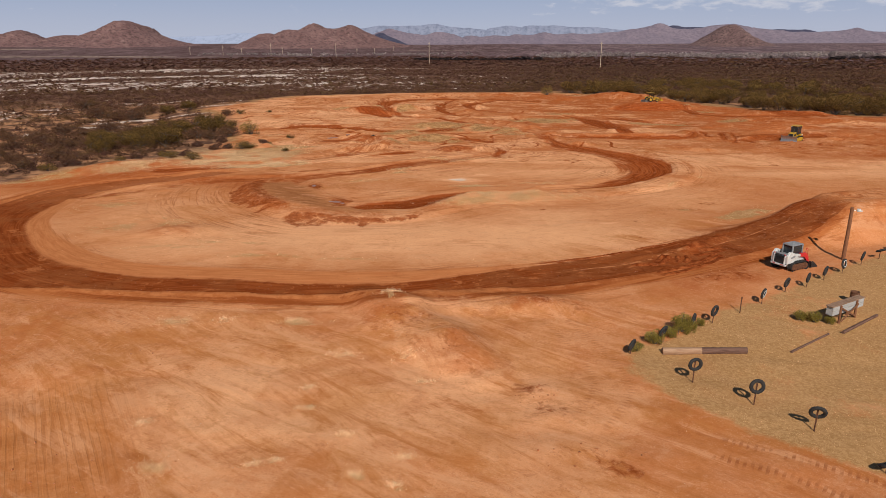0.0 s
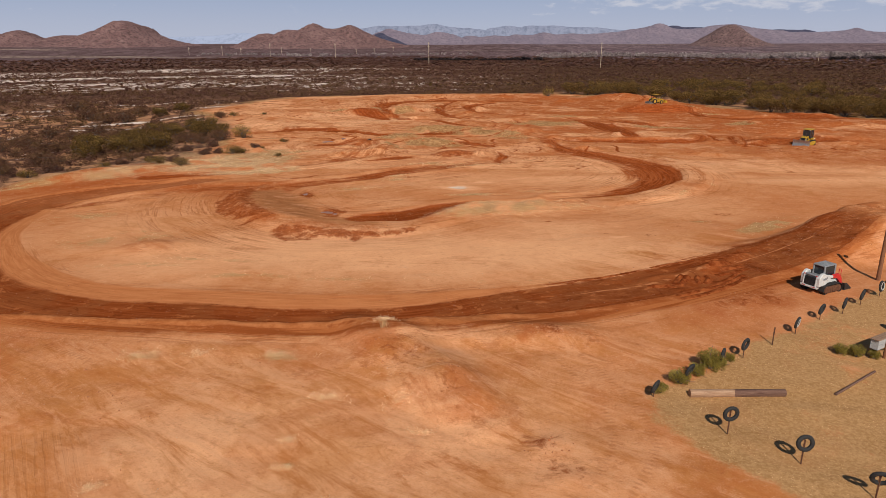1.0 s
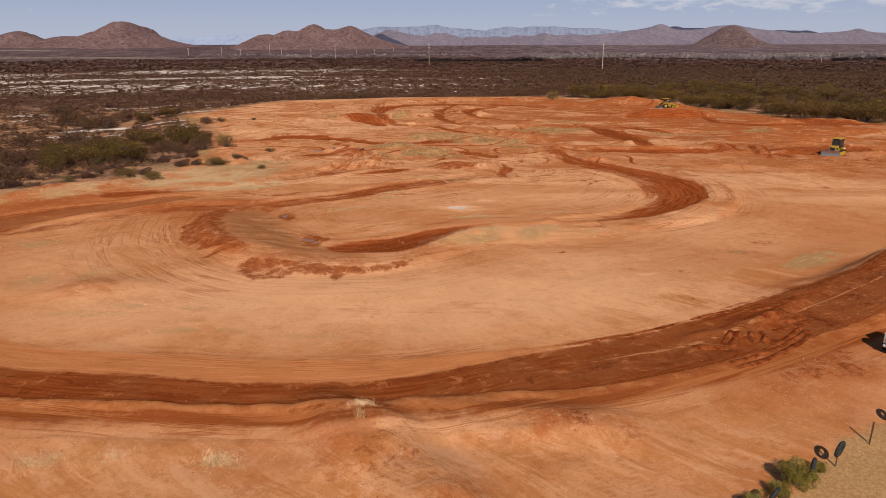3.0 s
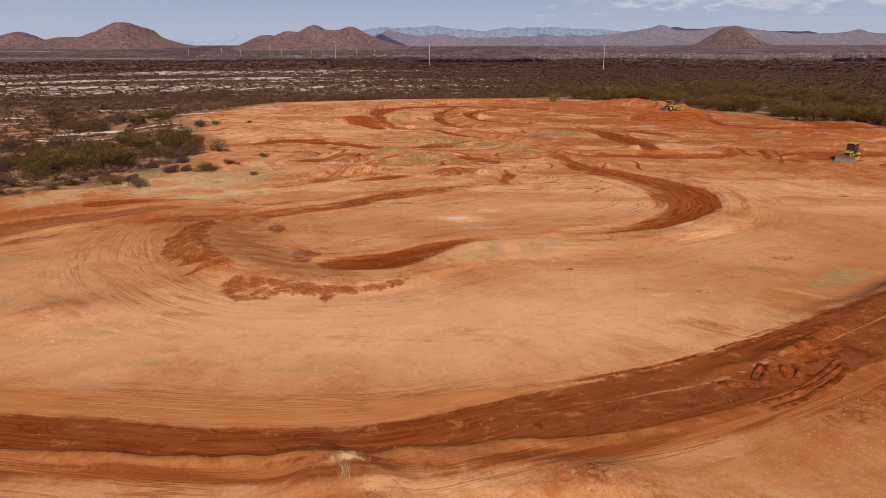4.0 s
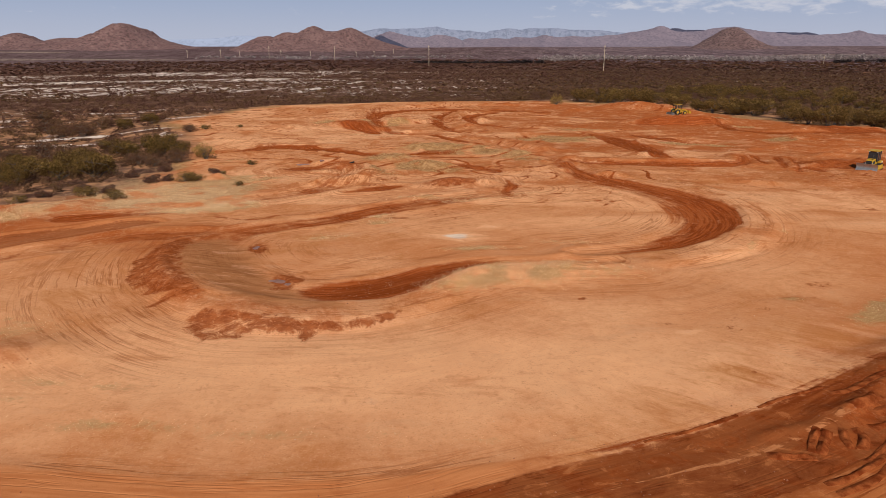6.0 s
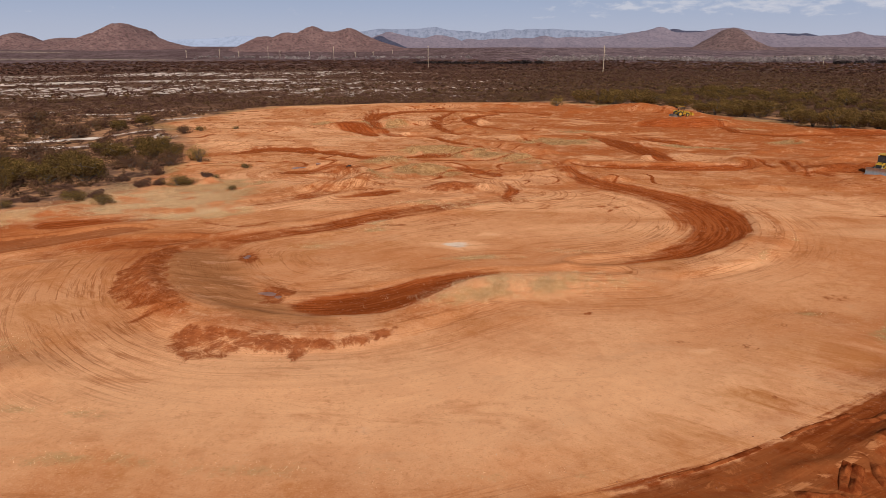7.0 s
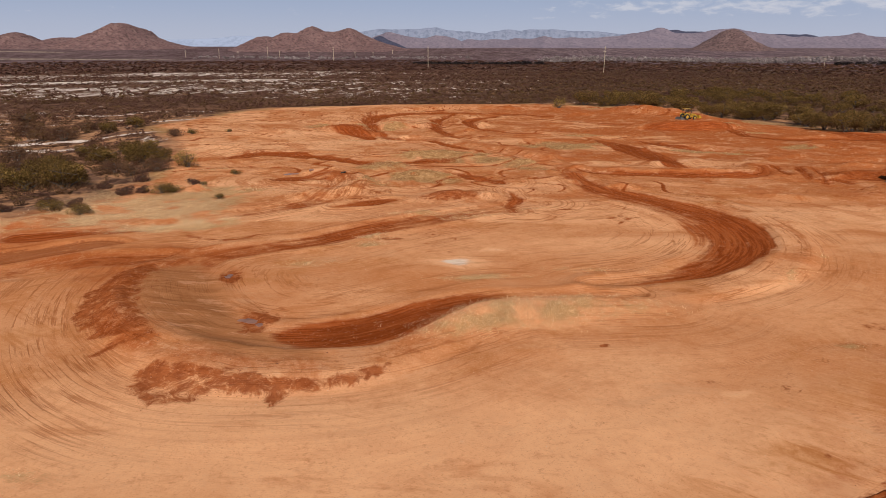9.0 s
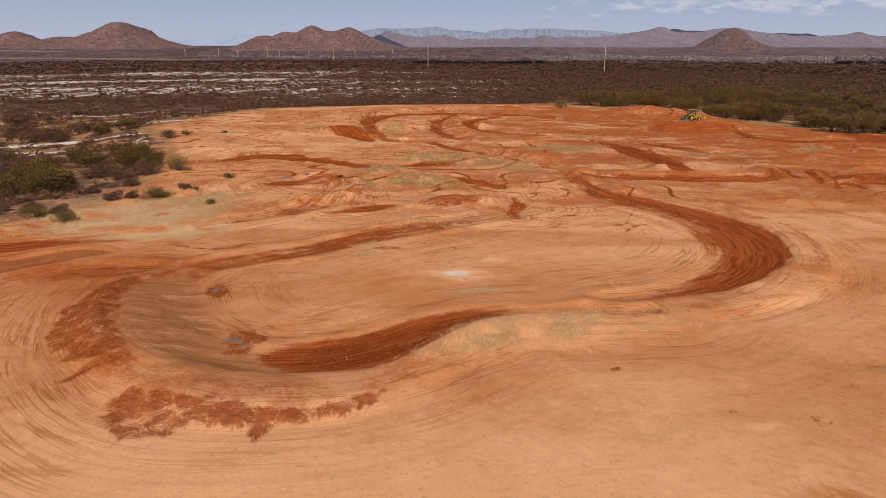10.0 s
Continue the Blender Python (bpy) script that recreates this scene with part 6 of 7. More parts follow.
def scrub_tint(gen, X, Y):
    """Olive to the east, brown and purple-grey to the west."""
    a = np.arctan2(X, Y)
    t = 0.24 + 0.14 * smooth(-0.05, 0.30, a) + 0.28 * fbm(X * 0.02, Y * 0.02, 3, 55) + gen.normal(0, 0.2, len(X))
    return np.clip(t - 0.22 * smooth(350, 900, np.hypot(X, Y)), 0, 1)


gen = np.random.default_rng(21)
X, Y = desert_spots(gen, 6600, 62, 150)
scrub_stuff("desert_scrub", "low brown and olive desert bushes beside the track", gen, X, Y, 0.7 + 2.6 * gen.uniform(0, 1, len(X)) ** 1.6, 0.5 + 1.4 * gen.uniform(0, 1, len(X)) ** 1.4, 100, 0.11, SCRUB, scrub_tint(gen, X, Y), 7)
X, Y = desert_spots(gen, 11000, 150, 340)
big = 1 + 0.25 * smooth(0.0, 0.3, np.arctan2(X, Y))
scrub_stuff("desert_scrub", "dense brown and olive desert scrub across the flat", gen, X, Y, (1.4 + 2.8 * gen.uniform(0, 1, len(X)) ** 1.6) * big, (0.7 + 1.3 * gen.uniform(0, 1, len(X)) ** 1.5) * big, 46, 0.15, SCRUB, scrub_tint(gen, X, Y), 6)
X, Y = desert_spots(gen, 19000, 340, 1000)
scrub_stuff("desert_scrub", "far brown scrub spread over pale banks", gen, X, Y, gen.uniform(1.8, 5.0, len(X)), gen.uniform(0.9, 2.4, len(X)), 12, 0.36, SCRUB, scrub_tint(gen, X, Y), 4)
X, Y = desert_spots(gen, 9000, 1000, 1600)
scrub_stuff("desert_scrub", "dark scrub belt before the hills", gen, X, Y, gen.uniform(4, 12, len(X)), gen.uniform(1.2, 3.2, len(X)), 10, 0.6, SCRUB, np.clip(scrub_tint(gen, X, Y) - 0.1, 0, 1), 4)
n = 520
X = np.concatenate([gen.uniform(200, 1080, n), gen.uniform(-620, 60, 120)])
Y = np.concatenate([1560 + 60 * gen.normal(0, 0.5, n), 1760 + 60 * gen.normal(0, 0.5, 120)])
scrub_stuff("bare_tree_belt", "belt of leafless pale grey riverside trees", gen, X, Y, gen.uniform(8, 18, n + 120), np.concatenate([gen.uniform(7, 15, n), gen.uniform(4, 8, 120)]), 60, 0.22, BARE, gen.uniform(0.2, 0.9, n + 120), 8)
# near-black brush, added to paint a cloud's shadow across the flat
n = 160
X = np.concatenate([gen.uniform(-70, 180, 110), gen.uniform(720, 1000, 50)])
scrub_stuff("dark_thicket", "narrow dark brush strip standing in for a cloud shadow", gen, X, np.full(n, 1380.0) + gen.normal(0, 8, n), gen.uniform(9, 18, n), gen.uniform(5, 8, n), 40, 0.3, SHADOWLEAF, gen.uniform(0, 1, n), 6)

# ---------------------------------------------------------------- bushes and trees that stand alone
olive = bush_model("mesquite_bush", 3, 4.8, 3.5, MESQUITE, 0.36, 7000, 0.12, "broad olive-green mesquite bush on the desert edge", clumps=38, stems=9, loose=0.66)
place_kind(olive, [(-45.3, 100.8, 1.25, 10), (-40.6, 100.4, 1.2, 80), (-46.4, 106.8, 1.3, 200), (-42.6, 104, 1.1, 33), (-39.6, 116.9, 1.2, 140), (-36.8, 116.2, 0.85, 300), (-44.6, 117.2, 1.0, 50), (-42.5, 121.5, 0.9, 22), (-49.5, 99, 1.0, 170), (-52, 104.6, 1.2, 77), (-57, 113, 0.9, 120), (-61.9, 154.5, 0.8, 12), (-58.9, 159.4, 0.9, 44), (-50, 124, 0.9, 9)])
brown = bush_model("mesquite_bush", 8, 4.2, 2.4, SCRUB, 0.30, 1700, 0.32, "leafless brown-purple thorn bush on the desert edge", clumps=22, stems=9, slim=0.10)
place_kind(brown, [(-39.3, 109.5, 1.0, 30), (-34.4, 109.4, 0.95, 66), (-36.6, 107.6, 0.75, 91), (-67, 148.6, 1.6, 15), (-72, 150.5, 1.4, 210), (-80.5, 161, 1.8, 12), (-45.4, 144, 0.8, 140), (-71, 164, 1.2, 260), (-97, 187, 1.9, 300), (-48.5, 112, 1.1, 40), (-54, 119, 1.3, 70), (-58, 104, 1.2, 160), (-61, 125, 1.4, 10), (-52, 92, 1.0, 100), (-64, 110, 1.1, 10), (-57, 84, 1.1, 55), (-70, 126, 1.3, 5)])
west = [(gen.uniform(-84, -48), gen.uniform(76, 124), 0.55 + 0.6 * gen.uniform(), gen.uniform(0, 360)) for _ in range(46)]
for x, y, sc, turn in west:
    if inside(np.array([x]), np.array([y]), PLATEAU)[0] < -3:
        ob = copy_thing(brown, at_ground(x, y, turn))
        ob.scale = (sc, sc, sc * 0.9)
low = bush_model("desert_bush", 12, 2.4, 1.25, MESQUITE, 0.46, 2200, 0.085, "small olive bush in dry straw grass", clumps=14, stems=8)
place_kind(low, [(-35.8, 89, 1.0, 0), (-32.3, 87.4, 0.95, 50), (-37, 90.4, 0.75, 110), (-28.9, 97, 1.15, 12), (-27.7, 97.6, 0.8, 200), (-26, 101.1, 0.45, 22), (-24.3, 107.5, 0.62, 80), (-22.1, 94.4, 0.5, 31), (-43.7, 147, 0.9, 66), (-38.5, 150.7, 0.55, 12), (-41, 86, 0.8, 19), (-46.5, 80, 0.9, 150)])
twig = bush_model("desert_bush", 15, 2.2, 1.3, SCRUB, 0.16, 1300, 0.24, "small leafless brown bush in dry straw grass", clumps=13, stems=8, slim=0.10)
place_kind(twig, [(-32.2, 96.3, 0.95, 0), (-30.8, 97.1, 0.7, 40), (-26.5, 99.8, 0.7, 170), (-38.2, 92.6, 0.8, 90), (-34.4, 90.6, 0.8, 12), (-40, 88.6, 0.8, 230), (-46, 84.4, 0.9, 100), (-33.6, 103.4, 0.9, 33), (-36, 99.6, 0.8, 77)])
young = bush_model("small_tree", 19, 3.3, 2.7, MESQUITE, 0.80, 2600, 0.10, "young yellow-green tree on a dirt bank", "tree", clumps=18, stems=7)
place_kind(young, [(-31.9, 112.6, 1.1, 0), (28.4, 203, 1.25, 70)])
east = bush_model("mesquite_bush", 23, 5.2, 3.4, EASTLEAF, 0.46, 4200, 0.14, "rounded dark olive mesquite at the edge of the cleared ground", clumps=30, stems=5, loose=0.60)
spots = []
edge_line = spline([(38, 217), (47, 211), (60, 202), (66, 178), (75, 157), (89, 143), (112, 133), (135, 124)], 9)
for k in range(len(edge_line)):
    for j in range(5):
        a = edge_line[k]
        if gen.uniform() < 0.52:
            o = -1.5 + 100 * gen.uniform() ** 2.3
            spots.append((a[0] + gen.uniform(-5, 5) + 0.66 * o, a[1] + gen.uniform(-4, 4) + 0.75 * o, 0.7 + 1.0 * gen.uniform() ** 1.5, gen.uniform(0, 360)))
place_kind(east, spots)

broom = bush_model("broom_shrub", 29, 1.35, 1.1, GREENLEAF, 0.5, 5200, 0.11, "yellow-green broom shrub beside a row of tyre markers", "shrub", clumps=20, stems=8, slim=0.07, rise=1.6)
place_kind(broom, [(11.8, 32.4, 1.0, 0), (11.0, 31.8, 0.6, 70), (10.05, 31.15, 0.75, 120), (9.0, 30.4, 0.5, 200), (12.9, 33.1, 0.42, 60), (18.8, 33.6, 0.62, 90), (18.2, 33.8, 0.55, 10), (19.5, 33.4, 0.45, 10)])

# ---------------------------------------------------------------- grass and pebbles
gen = np.random.default_rng(33)
GX, GY, tufts, bank = [], [], [], []
for x, y, rx, ry, turn, v in GRASSES:
    if y > 175 or v < 0.2:
        continue
    n = int(min(1500, 110 * v * v * rx * ry * 3.1 * (1.0 if y < 100 else 0.4)))
    u, w = gen.normal(0, 0.55, n) * rx, gen.normal(0, 0.55, n) * ry
    c, s = math.cos(radians(turn)), math.sin(radians(turn))
    gx, gy = x + u * c - w * s, y + u * s + w * c
    ok = fbm(gx * 0.6, gy * 0.6, 4, 83) > gen.uniform(-0.45, 0.25, n)
    GX.append(gx[ok])
    GY.append(gy[ok])
    if x < -20 and 80 < y < 105:
        bank.append((gx[ok], gy[ok]))
    if y < 38:
        tufts.append((x, y, rx, ry))
q, t = grass_quads(gen, np.concatenate(GX), np.concatenate(GY), 2, 0.07, 0.14, 1.6)
tagged(new("dry_grass", quads_mesh("dry_grass", q, STRAW, t * 0.4 + 0.6)), "pale straw-coloured grass tufts on the dirt mounds", "grass", kind="stuff")
X, Y = gen.uniform(7, 36, 17000), gen.uniform(17, 47, 17000)
ok = inside(X, Y, FIELD) > 0.15
X, Y = X[ok], Y[ok]
q, t = grass_quads(gen, X, Y, 8, 0.05, 0.12, 1.2)
tagged(new("dry_turf", quads_mesh("dry_turf", q, STRAW, t * 0.45 + 0.3)), "short dry tan turf inside the tyre-marked field", "grass", kind="stuff")
q, t = grass_quads(gen, np.concatenate([b[0] for b in bank]), np.concatenate([b[1] for b in bank]), 16, 0.11, 0.26, 1.0, 0.009)
tagged(new("bank_grass", quads_mesh("bank_grass", q, HAY, t * 0.75 + 0.25)), "knee-high pale straw grass along the bank of the wash", "grass", kind="stuff")
FX, FY = [], []
for x, y, rx, ry, turn, v in GRASSES:
    if v > 0.6 and x > -28 and y > 96:
        n = int(60 + 44 * v * rx * ry)
        u, w = gen.normal(0, 0.6, n) * rx, gen.normal(0, 0.6, n) * ry
        c, s = math.cos(radians(turn)), math.sin(radians(turn))
        FX.append(x + u * c - w * s)
        FY.append(y + u * s + w * c)
q, t = grass_quads(gen, np.concatenate(FX), np.concatenate(FY), 8, 0.17, 0.22, 0.9, 0.04)
NX, NY = [], []
for x, y, rx, ry, turn, v in GRASSES:
    if v > 0.5 and 60 < y < 90 and x > -12:
        n = int(40 + 90 * v * rx * ry)
        u, w = gen.normal(0, 0.6, n) * rx, gen.normal(0, 0.6, n) * ry
        c, s = math.cos(radians(turn)), math.sin(radians(turn))
        NX.append(x + u * c - w * s)
        NY.append(y + u * s + w * c)
fine_q, fine_t = grass_quads(gen, np.concatenate(NX), np.concatenate(NY), 12, 0.13, 0.16, 1.1, 0.010)
tagged(new("mound_grass", quads_mesh("mound_grass", fine_q, STRAW, fine_t * 0.6 + 0.3)), "short tan and olive grass over a dirt mound", "grass", kind="stuff")
tagged(new("tussock_grass", quads_mesh("tussock_grass", q, STRAW, t * 0.55)), "tan and olive grass tussocks on the far dirt mounds", "grass", kind="stuff")
tx, ty = [], []
for x, y, rx, ry in tufts:
    n = int(14 + 110 * rx * ry)
    tx.append(x + gen.normal(0, 0.55, n) * rx)
    ty.append(y + gen.normal(0, 0.42, n) * ry)
q, t = grass_quads(gen, -2.9 + gen.normal(0, 0.16, 12), 35.7 + gen.normal(0, 0.14, 12), 9, 0.40, 0.05, 0.35, 0.005)
tagged(new("tall_grass_clump", quads_mesh("tall_grass_clump", q, STRAW, t * 0.4 + 0.25)), "tall clump of pale dry grass on a dirt mound", "grass", kind="stuff")
q, t = grass_quads(gen, np.concatenate(tx), np.concatenate(ty), 24, 0.085, 0.09, 1.5, 0.004)
tagged(new("straw_tufts", quads_mesh("straw_tufts", q, STRAW, t * 0.35 + 0.65)), "pale dry grass tufts scattered on bare dirt", "grass", kind="stuff")


def pebbles(name, label, gen, X, Y, size, mat):
    base = bmesh.new()
    bmesh.ops.create_icosphere(base, subdivisions=1, radius=1)
    bv = np.array([v.co[:] for v in base.verts])
    bf = np.array([[v.index for v in f.verts] for f in base.faces])
    base.free()
    Z = land(X, Y)
    vs, fs = [], []
    for k in range(len(X)):
        s = size[k] * gen.uniform(0.6, 1.3, 3)
        vs.append(bv * s * (1 + 0.25 * gen.normal(size=(len(bv), 1))) + (X[k], Y[k], Z[k] + 0.1 * size[k]))
        fs.append(bf + k * len(bv))
    return tagged(new(name, mesh_from(name, np.concatenate(vs), np.concatenate(fs), [mat])), label, "stones", kind="stuff")


n = 350
pebbles("pebbles", "small pale stones scattered on red dirt", gen, gen.uniform(-30, 26, n), gen.uniform(14, 72, n), gen.uniform(0.008, 0.026, n), STONE)
CX, CY, CS = [], [], []
for line, off in ((MAIN_LINE, 1.0), (MAIN_LINE, 0.0), (MAIN_LINE, 0.5), (RIDGE_LINES[1], 0.3)):
    for a, b in zip(line[:-1], line[1:]):
        for _ in range(4):
            t = gen.uniform()
            p = a + (b - a) * t
            ab = (b - a)[:2] / (np.linalg.norm((b - a)[:2]) + 1e-9)
            o = (0.4 if off == 0.3 else p[3] * off) + gen.normal(0, 0.7)
            CX.append(p[0] - ab[1] * o)
            CY.append(p[1] + ab[0] * o)
            CS.append(0.008 + 0.03 * gen.uniform() ** 4)
SX, SY = gen.uniform(-14, -1.5, 900), gen.uniform(53, 59.5, 900)
ok = inside(SX, SY, PATCHES[0]) > -0.2
pebbles("pale_clods", "pale dry clods scattered on the damp berm", gen, SX[ok], SY[ok], 0.010 + 0.034 * gen.uniform(0, 1, int(ok.sum())) ** 3, DRYCLOD)
LX, LY, LS = [], [], []
for x, y, rx, ry, n in ((-2.2, 34.0, 1.6, 1.6, 150), (0.4, 31.0, 1.2, 1.6, 90), (5.4, 36.0, 1.6, 0.8, 130), (17.2, 40.6, 3.0, 1.2, 120), (3.9, 26.4, 0.9, 0.9, 80), (-19.6, 50, 1.4, 0.9, 70), (5.2, 22, 1.6, 0.7, 70), (1.2, 93.6, 3.0, 1.4, 90), (-12, 31, 6, 3, 120), (-14, 22, 4, 4, 140)):
    LX.append(x + gen.normal(0, 0.6, n) * rx)
    LY.append(y + gen.normal(0, 0.6, n) * ry)
    LS.append(0.008 + 0.045 * gen.uniform(0, 1, n) ** 4)
pebbles("crumbled_earth", "crumbled dry red earth on spoil heaps", gen, np.concatenate(LX), np.concatenate(LY), np.concatenate(LS), DRYCLOD)
pebbles("dirt_clods", "crumbly dark clods along the track edges", gen, np.array(CX), np.array(CY), np.array(CS), CLOD)


def earth_ridge(points, width, height, seed):
    """A low, crumbling ridge of turned earth that follows a line over the ground."""
    line = spline(points, 7)
    seg = np.hypot(*(line[1:, :2] - line[:-1, :2]).T)
    far_along = np.concatenate([[0], np.cumsum(seg)])
    n, k = max(14, int(far_along[-1] / 0.09)), 13
    w = np.linspace(0, far_along[-1], n)
    cx, cy = np.interp(w, far_along, line[:, 0]), np.interp(w, far_along, line[:, 1])
    dx, dy = np.gradient(cx), np.gradient(cy)
    norm = np.hypot(dx, dy) + 1e-9
    s = np.linspace(-1, 1, k)
    wob = 1 + 0.45 * fbm(w * 1.3 + seed, w * 0 + seed, 3, seed)
    X = cx[:, None] - (dy / norm)[:, None] * s[None, :] * width * wob[:, None]
    Y = cy[:, None] + (dx / norm)[:, None] * s[None, :] * width * wob[:, None]
    taper = smooth(0, 0.5, w) * smooth(far_along[-1], far_along[-1] - 0.5, w)
    body = np.clip(1 - np.abs(s) ** 1.4, 0, 1)[None, :] * taper[:, None]
    lumps = 0.9 + 1.1 * fbm(X * 2.1, Y * 2.1, 4, seed + 5) + 0.7 * fbm(X * 6, Y * 6, 3, seed + 9)
    Z = land(X.ravel(), Y.ravel()).reshape(X.shape) + height * body * lumps - 0.05 * (body < 0.02) + 0.012
    verts = np.stack([X, Y, Z], 2).reshape(-1, 3)
    i, j = np.meshgrid(np.arange(n - 1), np.arange(k - 1), indexing="ij")
    a = (i * k + j).ravel()
    me = mesh_from("earth_ridge", verts, np.stack([a, a + 1, a + k + 1, a + k], 1), [TURNED], True)
    return tagged(new("earth_ridge", me), "low crumbling ridge of freshly turned damp red earth", "earth ridge", "ridges pushed up on the damp track")


for k, (points, width, height) in enumerate(RIDGELETS):
    earth_ridge(points, width, height, 200 + 3 * k)


def puddle(x, y, rx, ry, turn, seed):
    """A shallow muddy pool with an uneven rim."""
    s = bpy.data.materials.get("muddy_water")
    if not s:
        sh = Shade("muddy_water")
        s = sh.done(sh.mix(sh.ramp(sh.noise(sh.place(), 1.5, 3), 0.4, 0.6), (0.22, 0.10, 0.065), (0.30, 0.145, 0.10)), 0.32, 0.0, None, 0.12)
    g = np.random.default_rng(seed)
    bm = bmesh.new()
    rim, low = [], []
    ph = g.uniform(0, 6.3, 4)
    for k in range(36):
        a = 2 * math.pi * k / 36
        r = 1 + 0.22 * math.sin(2 * a + ph[0]) + 0.16 * math.sin(3 * a + ph[1]) + 0.10 * math.sin(5 * a + ph[2]) + 0.06 * math.sin(9 * a + ph[3])
        rim.append(bm.verts.new((rx * r * math.cos(a), ry * r * math.sin(a), 0.0)))
        low.append(bm.verts.new((rx * r * 0.96 * math.cos(a), ry * r * 0.96 * math.sin(a), -0.12)))
    bm.faces.new(rim)
    for k in range(36):
        bm.faces.new((rim[k], low[k], low[(k + 1) % 36], rim[(k + 1) % 36]))
    ob = part("puddle", bm, s)
    g0 = max(ground_z(x + dx * rx, y + dy * ry) for dx, dy in ((0, 0), (0.5, 0), (-0.5, 0), (0, 0.5), (0, -0.5)))
    ob.matrix_world = pose(x, y, g0 + 0.015, 0, 0, turn)
    tagged(ob, "shallow brown muddy puddle reflecting the sky", "puddle", kind="structure")


for args in ((-10.1, 62.4, 0.5, 0.36, 20, 1), (-13.6, 69.9, 0.38, 0.26, 80, 2), (-17.8, 107.2, 0.75, 0.5, 10, 3), (-15.4, 107.6, 0.35, 0.25, 40, 4), (-9.4, 61.9, 0.25, 0.2, 0, 5)):
    puddle(*args)

# ---------------------------------------------------------------- tyre markers, timber and the lamp pole
def tyre_marker(x, y, turn, tilt, high, label, rim=False, tyre=True, group="tyre markers on posts"):
    root = thing("tyre_marker" if tyre else "steel_post", at_ground(x, y, turn), label, "tyre marker" if tyre else "post", group)
    bm = bmesh.new()
    top = high + (0.12 if tyre else 0.55)
    rod(bm, (0, 0, -0.3), (0.03, 0.0, top), 0.018, 0.016, 6)
    block(bm, (0, 0.012, top * 0.5), (0.045, 0.008, top), (0, 0, 0), 0)
    part("post", bm, RUST, root)
    if tyre:
        bm = bmesh.new()
        ring(bm, 0.236, 0.074, 32, 10, 0.85, 0.10)
        bmesh.ops.transform(bm, matrix=pose(0.02, -0.03, high, tilt, 0, 0), verts=bm.verts)
        t = part("tyre", bm, RUBBER, root, "worn black motorcycle tyre", True)
        if rim:
            bm = bmesh.new()
            ring(bm, 0.205, 0.028, 32, 6, 0.5)
            bmesh.ops.transform(bm, matrix=pose(0.02, -0.03, high, tilt, 0, 0) @ Matrix.Translation((0, -0.058, 0)), verts=bm.verts)
            part("painted_band", bm, WHITE, t, "white painted ring", True)
    return root


plain_label = "worn black motorcycle tyre hung on a rusty steel post"
for x, y, turn, tilt, high, rim, tyre in (
        (10.5, 27.2, 8, 4, 0.86, False, True), (12.3, 25.4, 0, -5, 0.84, False, True), (13.7, 23.5, -20, 22, 0.80, False, True),
        (8.6, 30.0, 52, 18, 0.45, False, True), (10.3, 31.0, 45, 20, 0.70, False, True), (12.25, 32.5, 58, 6, 0.62, False, True), (13.6, 33.4, 40, 8, 0.68, False, True), (15.5, 34.7, 0, 0, 0.35, False, False),
        (17.2, 36.0, 48, 10, 0.60, True, True), (19.2, 37.6, 42, 12, 0.58, False, True), (20.8, 38.4, 50, 8, 0.60, False, True), (22.4, 39.6, 46, 10, 0.60, False, True), (24.2, 40.9, 38, -6, 0.62, True, True), (26.2, 42.4, 50, 12, 0.62, False, True), (28.3, 44.0, 20, 60, 0.60, False, True), (30.4, 45.7, 45, 5, 0.6, False, True)):
    tyre_marker(x, y, turn, tilt, high, ("black tyre with a white painted ring on a steel post" if rim else plain_label) if tyre else "bare rusty steel post between tyre markers", rim, tyre)
tyre_marker(14.75, 20.9, 15, 60, 0.35, "worn black tyre tilted almost flat on a post")


def loose_tyre(x, y, turn, size=1.0, lean=8.0):
    bm = bmesh.new()
    ring(bm, 0.40, 0.14, 28, 10, 0.85, 0.08)
    bmesh.ops.transform(bm, matrix=pose(0, 0, 0.52 * size if lean < 45 else 0.12 * size, lean, 0, 0) @ Matrix.Scale(size, 4), verts=bm.verts)
    ob = part("tyre", bm, RUBBER, None, "", True)
    ob.matrix_world = at_ground(x, y, turn)
    tagged(ob, "black car tyre standing upright on bare dirt" if lean < 45 else "small black tyre lying on a dirt bank", "tyre", "edge tyres")


for x, y, turn in ((44.4, 209.5, 0), (72.6, 151.6, 20), (77.6, 148.0, -15)):
    loose_tyre(x, y, turn, 0.65)
loose_tyre(-11.3, 105.2, 55, 0.6, 70.0)


